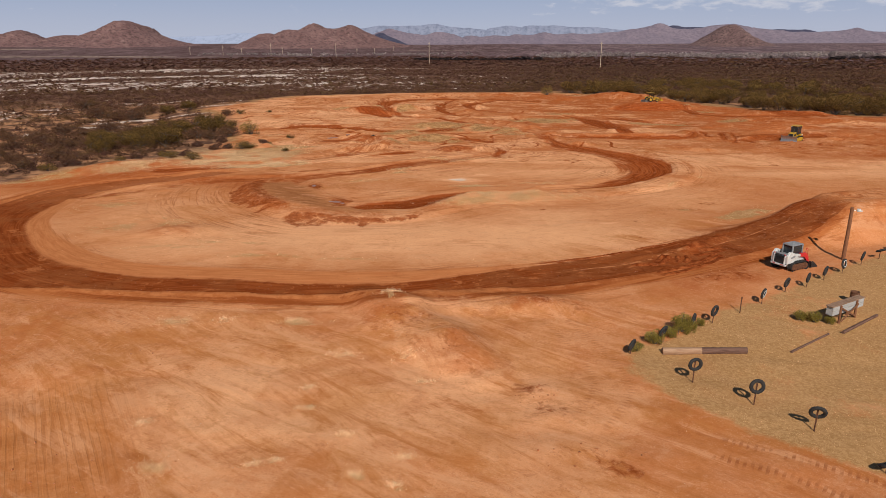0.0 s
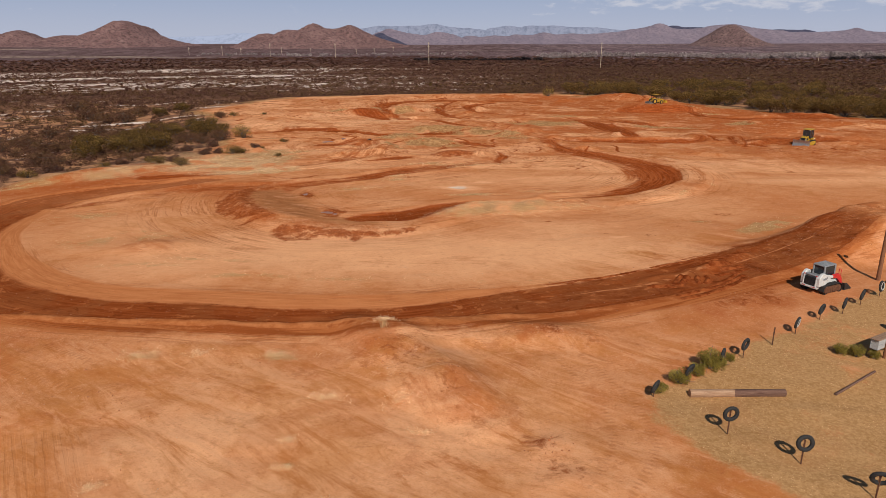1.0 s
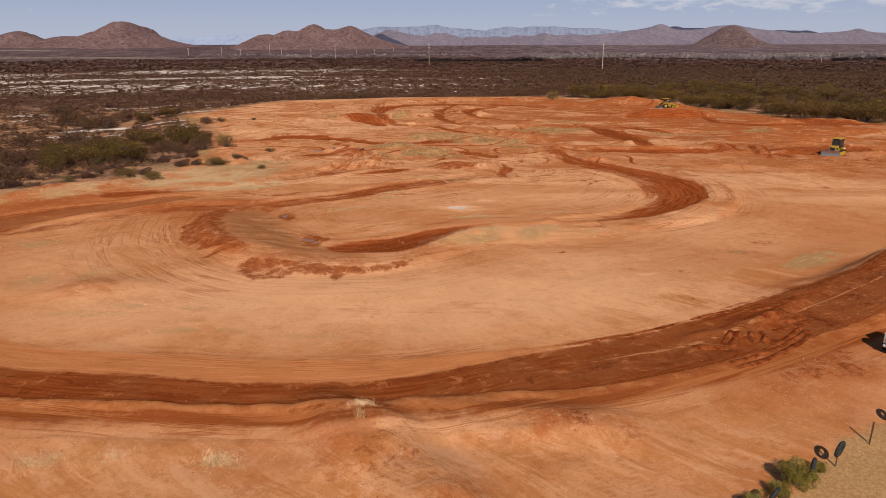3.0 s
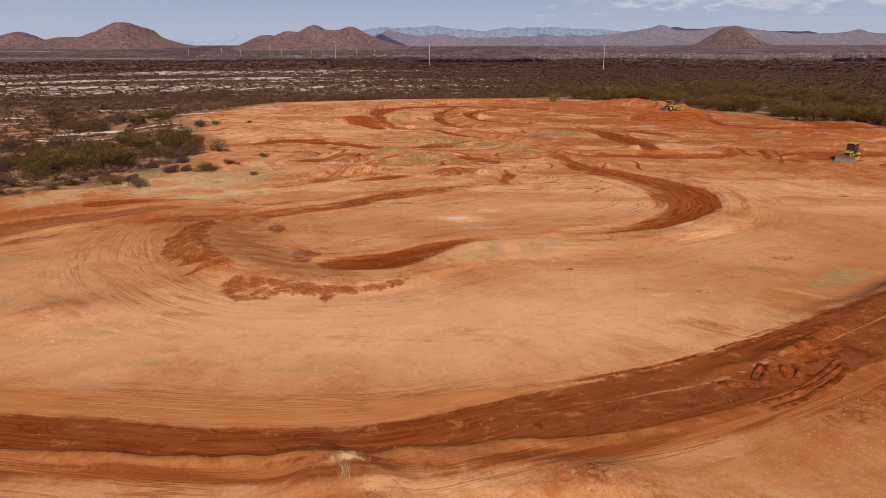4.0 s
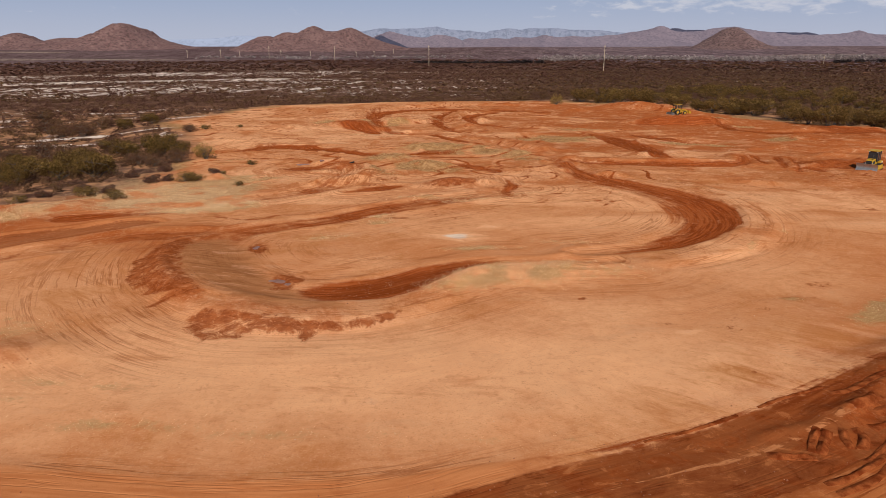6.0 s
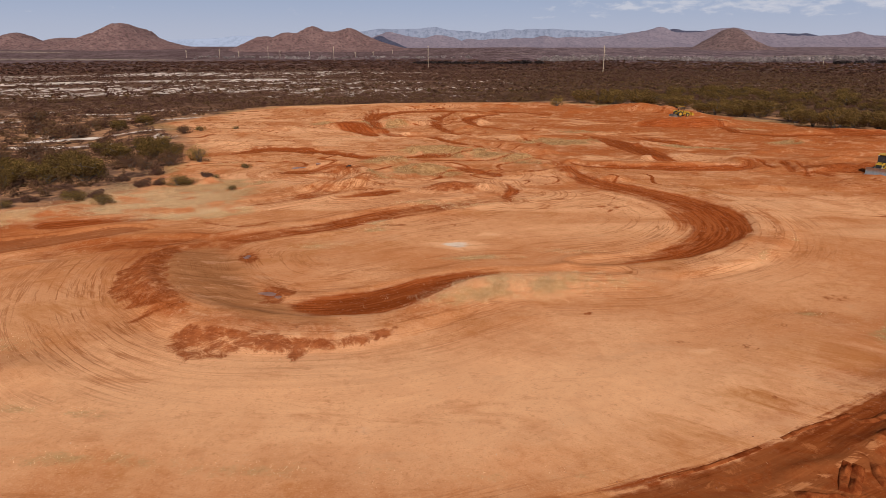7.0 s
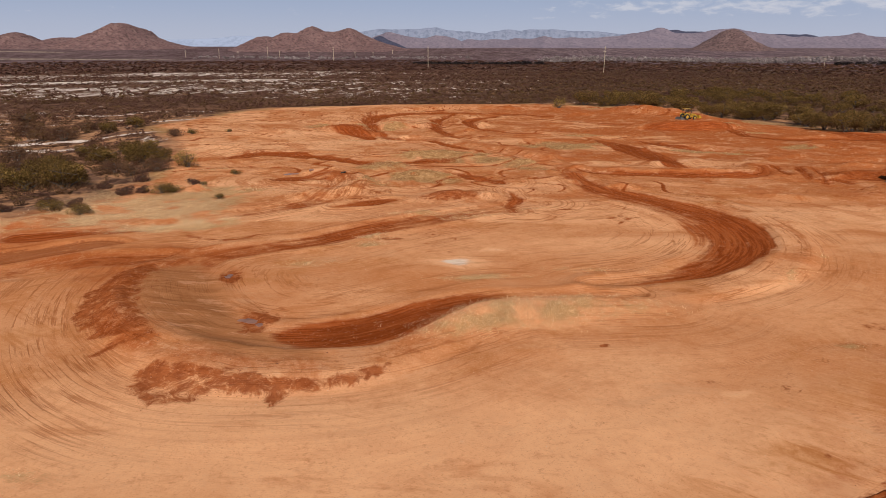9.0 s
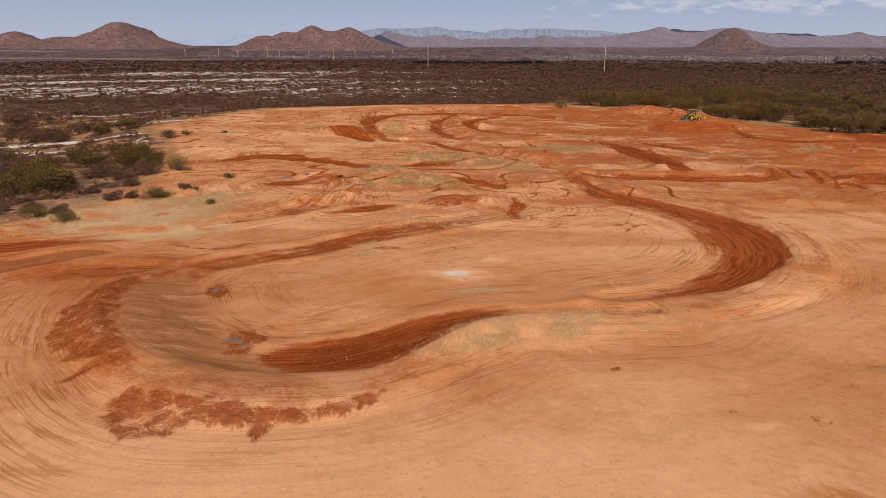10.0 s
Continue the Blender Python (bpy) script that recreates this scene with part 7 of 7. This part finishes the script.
def lying_log(x0, y0, x1, y1, r, name, label, split=False):
    a, b = Vector((x0, y0, ground_z(x0, y0) + r * 0.8)), Vector((x1, y1, ground_z(x1, y1) + r * 0.8))
    ln = (b - a).length
    root = thing(name, Matrix.Translation(a) @ (b - a).to_track_quat("X", "Z").to_matrix().to_4x4(), label, "log")
    g = np.random.default_rng(int(x0 * 10))
    pieces = ((0.0, 0.47, LOGWOOD, "bleached_half"), (0.46, 1.0, LOGBARK, "bark_half")) if split else ((0.0, 1.0, LOGBARK, "shaft"),)
    for f0, f1, mat, nm in pieces:
        bm = bmesh.new()
        rows = []
        n = 14
        for i in range(9):
            t = f0 + (f1 - f0) * i / 8
            row = []
            for k in range(n):
                c = 2 * math.pi * k / n
                rr = r * (1 + 0.06 * math.sin(3 * c + 1.0) + 0.05 * math.sin(7 * c) * math.sin(t * 9) + 0.02 * g.normal()) * (1 - 0.10 * t)
                row.append(bm.verts.new((t * ln, rr * math.cos(c), rr * math.sin(c))))
            rows.append(row)
        for i in range(8):
            for k in range(n):
                bm.faces.new((rows[i][k], rows[i][(k + 1) % n], rows[i + 1][(k + 1) % n], rows[i + 1][k]))
        bm.faces.new(rows[0])
        bm.faces.new(rows[-1])
        part(nm, bm, mat, root)


lying_log(10.1, 30.15, 13.95, 30.1, 0.17, "timber_log", "fallen round log, pale at one end and dark-barked at the other", True)
lying_log(16.0, 30.1, 18.7, 32.0, 0.055, "timber_pole", "thin weathered pole lying on dry grass")
lying_log(19.5, 32.2, 22.4, 34.3, 0.08, "timber_pole", "dark weathered pole lying on dry grass")


def plank_stand():
    """A raised trough-like stand of old planks on posts."""
    root = thing("plank_stand", at_ground(20.45, 34.0, 31), "raised weathered plank stand on brown braced posts", "stand")
    ln = 3.1
    for k, z in enumerate((0.66, 0.93)):
        bm = bmesh.new()
        block(bm, (0.1, -0.18, z), (ln, 0.045, 0.24), (0, 0, 0), 0.008)
        part("side_board", bm, GREYWOOD, root, "grey weathered side board")
        bm = bmesh.new()
        block(bm, (0.1, 0.18, z), (ln, 0.045, 0.24), (0, 0, 0), 0.008)
        part("side_board", bm, GREYWOOD, root, "grey weathered side board")
    for k in range(2):
        bm = bmesh.new()
        block(bm, (0.1, -0.115 + 0.23 * k, 1.085), (ln + 0.15, 0.22, 0.05), (0, 0, 0), 0.008)
        part("top_plank", bm, TANWOOD, root, "tan weathered top plank")
    for x in (-0.75, 0.85):
        for y in (-0.24, 0.24):
            bm = bmesh.new()
            rod(bm, (x, y, -0.3), (x, y, 1.06), 0.075, 0.065, 9)
            part("post", bm, POLEWOOD, root)
    for x0, x1, y in ((-0.7, 0.8, -0.31), (0.8, -0.7, -0.35)):
        bm = bmesh.new()
        block(bm, ((x0 + x1) / 2, y, 0.5), (1.75, 0.035, 0.09), (0, (27 if x1 > x0 else -27), 0), 0.005)
        part("brace", bm, POLEWOOD, root)
    bm = bmesh.new()
    block(bm, (0.1, 0, 0.52), (ln - 0.1, 0.31, 0.04), (0, 0, 0), 0.006)
    part("floor_plank", bm, GREYWOOD, root)
    for x in (-1.42, 1.62):
        bm = bmesh.new()
        block(bm, (x, 0, 0.8), (0.045, 0.31, 0.5), (0, 0, 0), 0.006)
        part("end_board", bm, GREYWOOD, root)


plank_stand()
for ob in [o for o in scene.objects if o.name == "plank_stand"]:
    ob.scale = (0.88, 0.88, 0.88)
barrel = thing("steel_barrel", at_ground(22.2, 36.1), "rusty dark red open steel barrel on dry grass", "barrel")
bm = bmesh.new()
prof = [(0.0, 0.02), (0.27, 0.0), (0.285, 0.05), (0.28, 0.27), (0.295, 0.29), (0.28, 0.31), (0.28, 0.56), (0.295, 0.58), (0.28, 0.60), (0.28, 0.84), (0.295, 0.87), (0.27, 0.88), (0.265, 0.6), (0.0, 0.58)]
rows = [[bm.verts.new((r * math.cos(2 * math.pi * k / 20), r * math.sin(2 * math.pi * k / 20), z)) for k in range(20)] if r > 0 else [bm.verts.new((0, 0, z))] * 20 for r, z in prof]
for a, b in zip(rows[:-1], rows[1:]):
    for k in range(20):
        vs = []
        for v in (a[k], a[(k + 1) % 20], b[(k + 1) % 20], b[k]):
            if v not in vs:
                vs.append(v)
        bm.faces.new(vs)
part("drum", bm, RUST, barrel, "", True)
barrel.scale = (0.8, 0.8, 0.75)

lamp = thing("lamp_pole", at_ground(25.8, 43.7), "brown wooden pole with one white floodlight beside the track", "lamp pole")
bm = bmesh.new()
rod(bm, (0, 0, -0.4), (0.03, 0.02, 3.45), 0.125, 0.10, 12)
part("pole", bm, POLEWOOD, lamp)
bm = bmesh.new()
rod(bm, (0.08, 0, 3.28), (0.34, -0.06, 3.30), 0.025, 0.025, 8)
part("bracket", bm, STEEL, lamp)
bm = bmesh.new()
block(bm, (0.42, -0.08, 3.30), (0.26, 0.24, 0.15), (18, 0, -20), 0.03, 0.8)
head = part("floodlight", bm, WHITE, lamp, "white floodlight head")
bm = bmesh.new()
block(bm, (0.45, -0.215, 3.27), (0.20, 0.02, 0.10), (18, 0, -20), 0.008)
part("lens", bm, LAMPGLASS, head)


# ---------------------------------------------------------------- machines (forward is +x)
def crawler(root, x0, x1, z1, y, width, frame_mat, wheels, name="crawler", tall=None):
    """One crawler: belt, inner frame, sprocket and rollers."""
    bm = bmesh.new()
    path = stadium(x0, x1, 0.03, z1)
    belt(bm, path, width, 0.05, y)
    tr = part(name, bm, RUBBER, root, "black dusty crawler belt")
    bm = bmesh.new()
    outline(bm, stadium(x0 + 0.14, x1 - 0.14, 0.14, z1 - 0.10), width * 0.72, at=y, bevel=0.02)
    part("frame", bm, frame_mat, tr)
    side = -1 if y < 0 else 1
    for k in range(wheels):
        wx = x0 + 0.3 + (x1 - x0 - 0.6) * k / (wheels - 1)
        r = z1 * 0.36 if k in (0, wheels - 1) else z1 * 0.17
        wz = z1 * 0.5 if k in (0, wheels - 1) else 0.20
        bm = bmesh.new()
        rod(bm, (wx, y + side * width * 0.30, wz), (wx, y + side * width * 0.46, wz), r, r * 0.9, 14)
        part("roller", bm, frame_mat, tr)


def track_loader():
    root = thing("track_loader", at_ground(21.6, 42.15, 27, -0.02), "dusty white and red compact track loader on red dirt", "loader")
    root.scale = (0.82, 0.82, 0.82)
    for y in (-0.70, 0.70):
        crawler(root, -0.95, 0.95, 0.66, y, 0.40, RUST, 6)
    bm = bmesh.new()
    outline(bm, [(-1.15, 0.38), (0.80, 0.34), (0.92, 0.62), (0.80, 1.0), (-0.2, 1.18), (-1.15, 1.22), (-1.28, 0.9)], 1.0, at=0, bevel=0.03)
    part("body", bm, WHITE, root)
    for y in (-0.60, 0.60):
        bm = bmesh.new()
        outline(bm, [(-1.30, 0.60), (-0.62, 0.66), (-0.15, 0.98), (-0.12, 1.14), (-0.82, 1.50), (-1.02, 1.50), (-1.30, 1.22)], 0.22, at=y, bevel=0.03)
        fender = part("rear_fender", bm, WHITE, root)
        bm = bmesh.new()
        block(bm, (-0.72, y + (0.125 if y > 0 else -0.125), 1.12), (0.44, 0.012, 0.14), (0, -14, 0), 0)
        part("decal", bm, GREY, fender, "grey bar of unreadable lettering")
    bm = bmesh.new()
    block(bm, (-1.29, 0, 0.88), (0.06, 0.86, 0.62), (0, 4, 0), 0.02)
    door = part("rear_grille", bm, BLACK, root, "black rear radiator grille")
    for k in range(7):
        bm = bmesh.new()
        block(bm, (-1.33, 0, 0.64 + k * 0.08), (0.02, 0.80, 0.022), (0, 20, 0), 0)
        part("slat", bm, DARKSTEEL, door)
    for y in (-0.46, 0.46):
        bm = bmesh.new()
        block(bm, (-1.30, y, 0.90), (0.10, 0.09, 0.72), (0, 4, 0), 0.02)
        part("rear_pillar", bm, WHITE, root)
    bm = bmesh.new()
    block(bm, (-0.88, 0, 1.23), (0.78, 0.92, 0.14), (0, 10, 0), 0.05)
    part("engine_hood", bm, GREY, root)
    # cab
    bm = bmesh.new()
    for x, y in ((-0.50, -0.43), (-0.50, 0.43), (0.62, -0.43), (0.62, 0.43)):
        block(bm, (x * 0.96, y * 0.94, 1.42), (0.12, 0.10, 0.92), (0, 0, 0), 0.02)
    block(bm, (0.06, 0, 1.0), (1.15, 0.90, 0.10), (0, 0, 0), 0.02)
    cab = part("cab", bm, GREY, root, "grey cab frame")
    bm = bmesh.new()
    block(bm, (0.06, 0, 1.88), (1.26, 0.90, 0.11), (0, 0, 0), 0.045)
    part("roof", bm, GREY, cab)
    for k in range(4):
        bm = bmesh.new()
        block(bm, (0.06, -0.27 + k * 0.18, 1.942), (1.05, 0.07, 0.03), (0, 0, 0), 0.008)
        part("roof_rib", bm, GREY, cab)
    for nm, c, sz in (("side_window", (0.06, -0.41, 1.46), (0.98, 0.02, 0.76)), ("side_window", (0.06, 0.41, 1.46), (0.98, 0.02, 0.76)), ("rear_window", (-0.49, 0, 1.52), (0.02, 0.70, 0.60)), ("front_window", (0.60, 0, 1.44), (0.02, 0.70, 0.84))):
        bm = bmesh.new()
        block(bm, c, sz, (0, 0, 0), 0.006)
        part(nm, bm, GLASS, cab, "dark tinted glass")
    # lift arms: white behind, red in front
    for y in (-0.58, 0.58):
        bm = bmesh.new()
        outline(bm, [(-1.05, 1.30), (-0.95, 1.44), (0.25, 1.20), (0.22, 1.02)], 0.13, at=y, bevel=0.015)
        arm = part("lift_arm", bm, WHITE, root, "white rear half of the lift arm")
        bm = bmesh.new()
        outline(bm, [(0.18, 1.28), (0.80, 1.26), (1.12, 0.92), (1.30, 0.36), (1.12, 0.24), (0.92, 0.72), (0.62, 0.98), (0.18, 1.02)], 0.15, at=y, bevel=0.015)
        part("arm_front", bm, REDPAINT, arm, "bright red front half")
        bm = bmesh.new()
        rod(bm, (0.55, y * 0.86, 0.55), (1.02, y * 0.86, 0.82), 0.045, 0.03, 8)
        part("cylinder", bm, STEEL, arm)
        bm = bmesh.new()
        rod(bm, (0.82, y, 1.26), (0.86, y, 1.58), 0.02, 0.02, 6)
        rod(bm, (0.86, y, 1.58), (1.05, y, 1.50), 0.02, 0.02, 6)
        rod(bm, (1.05, y, 1.50), (1.08, y, 1.0), 0.02, 0.02, 6)
        part("hose", bm, REDPAINT, arm)
    bm = bmesh.new()
    rod(bm, (1.18, -0.62, 0.45), (1.18, 0.62, 0.45), 0.07, 0.07, 10)
    part("cross_tube", bm, REDPAINT, root)
    bm = bmesh.new()
    for y in (-0.86, 0.86):
        outline(bm, [(1.28, 0.06), (1.98, 0.03), (2.02, 0.10), (1.66, 0.40), (1.40, 0.56), (1.28, 0.50)], 0.03, at=y)
    block(bm, (1.62, 0, 0.06), (0.78, 1.74, 0.04), (0, 2, 0), 0.008)
    block(bm, (1.30, 0, 0.30), (0.04, 1.74, 0.48), (0, -8, 0), 0.008)
    part("bucket", bm, DARKSTEEL, root, "dark steel bucket")
    bm = bmesh.new()
    block(bm, (-1.34, 0, 0.50), (0.10, 1.30, 0.14), (0, 0, 0), 0.025)
    bumper = part("rear_bumper", bm, WHITE, root)
    for y in (-0.36, 0.36):
        bm = bmesh.new()
        block(bm, (-1.396, y, 0.53), (0.012, 0.22, 0.05), (0, 0, 0), 0)
        part("reflector", bm, REDPAINT, bumper, "red reflector strip")
    bm = bmesh.new()
    rod(bm, (-0.9, 0.25, 1.32), (-0.9, 0.25, 1.58), 0.05, 0.045, 10)
    part("exhaust", bm, DARKSTEEL, root)
    for y in (-0.3, 0.3):
        bm = bmesh.new()
        block(bm, (-1.30, y * 1.5, 1.30), (0.05, 0.12, 0.07), (0, 0, 0), 0.01)
        part("tail_light", bm, REDPAINT, root)


def bulldozer():
    root = thing("bulldozer", at_ground(51.9, 104.6, 222, -0.03), "small yellow bulldozer with a steel blade on red earth", "bulldozer")
    root.scale = (0.86, 0.86, 0.86)
    for y in (-0.82, 0.82):
        crawler(root, -1.35, 1.30, 0.82, y, 0.46, YELLOW, 7)
    bm = bmesh.new()
    outline(bm, [(-1.35, 0.50), (1.35, 0.50), (1.42, 0.80), (1.40, 1.42), (0.35, 1.58), (0.30, 1.15), (-1.35, 1.15)], 0.92, at=0, bevel=0.04)
    body = part("body", bm, YELLOW, root)
    bm = bmesh.new()
    block(bm, (1.42, 0, 1.05), (0.05, 0.74, 0.62), (0, 0, 0), 0.015)
    part("grille", bm, BLACK, body)
    for y in (-0.47, 0.47):
        bm = bmesh.new()
        block(bm, (0.88, y, 1.12), (0.70, 0.02, 0.34), (0, 0, 0), 0.005)
        part("side_panel", bm, DARKSTEEL, body)
        bm = bmesh.new()
        block(bm, (-0.85, y * 1.5, 1.08), (1.0, 0.44, 0.30), (0, 0, 0), 0.05)
        part("fender", bm, YELLOW, root)
        bm = bmesh.new()
        block(bm, (-0.95, y * 1.98, 1.08), (0.5, 0.015, 0.16), (0, 0, 0), 0)
        part("decal", bm, WHITE, root, "white bar of unreadable lettering")
    bm = bmesh.new()
    for x, y in ((-1.15, -0.56), (-1.15, 0.56), (0.20, -0.56), (0.20, 0.56), (-0.45, -0.57), (-0.45, 0.57)):
        block(bm, (x, y, 1.90), (0.09, 0.08, 1.35), (0, 0, 0), 0.012)
    block(bm, (-0.48, 0, 1.24), (1.45, 1.20, 0.10), (0, 0, 0), 0.02)
    cab = part("cab", bm, DARKSTEEL, root, "black cab frame")
    bm = bmesh.new()
    block(bm, (-0.50, 0, 2.62), (1.75, 1.36, 0.14), (0, 0, 0), 0.05)
    part("roof", bm, YELLOW, cab)
    for nm, c, sz in (("side_window", (-0.80, -0.56, 1.92), (0.62, 0.02, 1.22)), ("side_window", (-0.80, 0.56, 1.92), (0.62, 0.02, 1.22)), ("door_window", (-0.12, -0.56, 1.92), (0.58, 0.02, 1.22)), ("door_window", (-0.12, 0.56, 1.92), (0.58, 0.02, 1.22)), ("front_window", (0.21, 0, 1.95), (0.02, 1.04, 1.15)), ("rear_window", (-1.16, 0, 1.95), (0.02, 1.04, 1.15))):
        bm = bmesh.new()
        block(bm, c, sz, (0, 0, 0), 0.005)
        part(nm, bm, GLASS, cab, "dark tinted glass")
    bm = bmesh.new()
    rod(bm, (1.0, 0.28, 1.45), (1.0, 0.28, 2.02), 0.05, 0.05, 10)
    rod(bm, (1.0, 0.28, 2.0), (0.88, 0.28, 2.14), 0.05, 0.045, 10)
    part("exhaust", bm, DARKSTEEL, root)
    for x, y in ((0.28, -0.5), (0.28, 0.5), (-1.3, -0.5), (-1.3, 0.5)):
        bm = bmesh.new()
        block(bm, (x, y, 2.52), (0.08, 0.16, 0.12), (0, 0, 0), 0.015)
        part("work_light", bm, LAMPGLASS, cab)
    # blade
    bm = bmesh.new()
    prof = [(1.98 + 0.17 * (1 - math.sin(math.pi * k / 8)), 0.02 + 1.0 * k / 8) for k in range(9)]
    outline(bm, prof + [(x - 0.06, z) for x, z in prof[::-1]], 2.7, at=0)
    block(bm, (2.17, 0, 0.06), (0.05, 2.74, 0.16), (0, -10, 0), 0.008)
    for k in range(3):
        block(bm, (1.86, 0, 0.25 + k * 0.3), (0.10, 2.5, 0.08), (0, 0, 0), 0.015)
    part("blade", bm, STEEL, root, "shiny worn steel blade")
    for y in (-0.52, 0.52):
        bm = bmesh.new()
        block(bm, (1.45, y, 0.38), (1.05, 0.12, 0.18), (0, 0, 0), 0.02)
        part("push_arm", bm, YELLOW, root)
        bm = bmesh.new()
        rod(bm, (1.25, y * 0.8, 1.15), (1.90, y * 0.8, 0.60), 0.06, 0.04, 8)
        part("cylinder", bm, STEEL, root)


def wheel(root, x, y, r, w):
    bm = bmesh.new()
    ring(bm, r * 0.72, r * 0.28, 26, 10, w / (r * 0.56), 0.12)
    bmesh.ops.transform(bm, matrix=pose(x, y, r), verts=bm.verts)
    wh = part("tyre", bm, RUBBER, root, "black lugged tyre", True)
    bm = bmesh.new()
    rod(bm, (x, y - w * 0.32, r), (x, y + w * 0.32, r), r * 0.52, r * 0.52, 18)
    rod(bm, (x, y - w * 0.40, r), (x, y + w * 0.40, r), r * 0.18, r * 0.18, 10)
    part("rim", bm, YELLOW, wh)


def loader_tractor():
    root = thing("loader_tractor", at_ground(46.6, 161.2, 20, 0.02), "yellow loader tractor with sun canopy and grey box scraper", "tractor")
    root.scale = (0.78, 0.78, 0.78)
    for y in (-0.85, 0.85):
        wheel(root, -1.1, y, 0.74, 0.46)
        wheel(root, 1.15, y, 0.50, 0.34)
    bm = bmesh.new()
    outline(bm, [(-1.5, 0.60), (1.7, 0.55), (1.75, 1.35), (0.15, 1.50), (0.10, 1.05), (-1.5, 1.05)], 0.85, at=0, bevel=0.05)
    part("body", bm, YELLOW, root)
    bm = bmesh.new()
    block(bm, (1.77, 0, 0.98), (0.05, 0.70, 0.55), (0, 0, 0), 0.012)
    part("grille", bm, BLACK, root)
    for y in (-0.84, 0.84):
        bm = bmesh.new()
        outline(bm, [(-1.9, 1.2), (-1.75, 1.52), (-1.2, 1.64), (-0.5, 1.52), (-0.3, 1.2), (-0.5, 1.3), (-1.2, 1.48), (-1.7, 1.36)], 0.42, at=y, bevel=0.01)
        part("mudguard", bm, YELLOW, root)
    bm = bmesh.new()
    block(bm, (-0.75, 0, 1.32), (0.5, 0.52, 0.16), (0, 0, 0), 0.05)
    block(bm, (-1.02, 0, 1.62), (0.14, 0.50, 0.52), (0, -8, 0), 0.05)
    part("seat", bm, BLACK, root, "black driver's seat")
    bm = bmesh.new()
    rod(bm, (0.1, 0, 1.45), (-0.28, 0, 1.78), 0.03, 0.03, 8)
    part("steering_column", bm, BLACK, root)
    for x, y in ((-1.35, -0.58), (-1.35, 0.58), (0.12, -0.58), (0.12, 0.58)):
        bm = bmesh.new()
        block(bm, (x, y, 1.80), (0.09, 0.09, 1.55), (0, 0, 0), 0.012)
        part("canopy_post", bm, DARKSTEEL, root)
    bm = bmesh.new()
    block(bm, (-0.6, 0, 2.62), (1.95, 1.45, 0.12), (0, 3, 0), 0.05)
    part("canopy", bm, YELLOW, root, "yellow canopy roof")
    for y in (-0.55, 0.55):
        bm = bmesh.new()
        outline(bm, [(0.3, 1.25), (0.4, 1.42), (1.9, 1.15), (2.45, 0.45), (2.3, 0.35), (1.75, 0.95)], 0.14, at=y, bevel=0.015)
        part("loader_arm", bm, YELLOW, root)
    bm = bmesh.new()
    for y in (-1.0, 1.0):
        outline(bm, [(2.35, 0.30), (3.05, 0.32), (3.1, 0.42), (2.75, 0.95), (2.4, 1.05)], 0.035, at=y)
    block(bm, (2.71, 0, 0.31), (0.76, 2.02, 0.04), (0, -2, 0), 0.008)
    block(bm, (2.38, 0, 0.67), (0.05, 2.02, 0.78), (0, -4, 0), 0.008)
    part("front_bucket", bm, YELLOW, root, "yellow front bucket held low")
    bm = bmesh.new()
    for y in (-1.05, 1.05):
        outline(bm, [(-1.95, 0.06), (-3.0, 0.06), (-3.0, 0.60), (-2.6, 0.66), (-1.95, 0.40)], 0.05, at=y, bevel=0.008)
    block(bm, (-2.75, 0, 0.38), (0.06, 2.08, 0.56), (0, 8, 0), 0.012)
    block(bm, (-2.5, 0, 0.68), (0.16, 2.0, 0.12), (0, 0, 0), 0.015)
    part("box_scraper", bm, BLADE, root, "scuffed grey steel box scraper")
    for y in (-0.42, 0.42):
        bm = bmesh.new()
        rod(bm, (-1.5, y * 0.9, 0.62), (-2.5, y, 0.55), 0.05, 0.05, 8)
        part("lift_arm", bm, DARKSTEEL, root)
    bm = bmesh.new()
    rod(bm, (0.9, 0.22, 1.35), (0.9, 0.22, 2.05), 0.045, 0.04, 8)
    part("exhaust_pipe", bm, DARKSTEEL, root)


track_loader()
bulldozer()
loader_tractor()
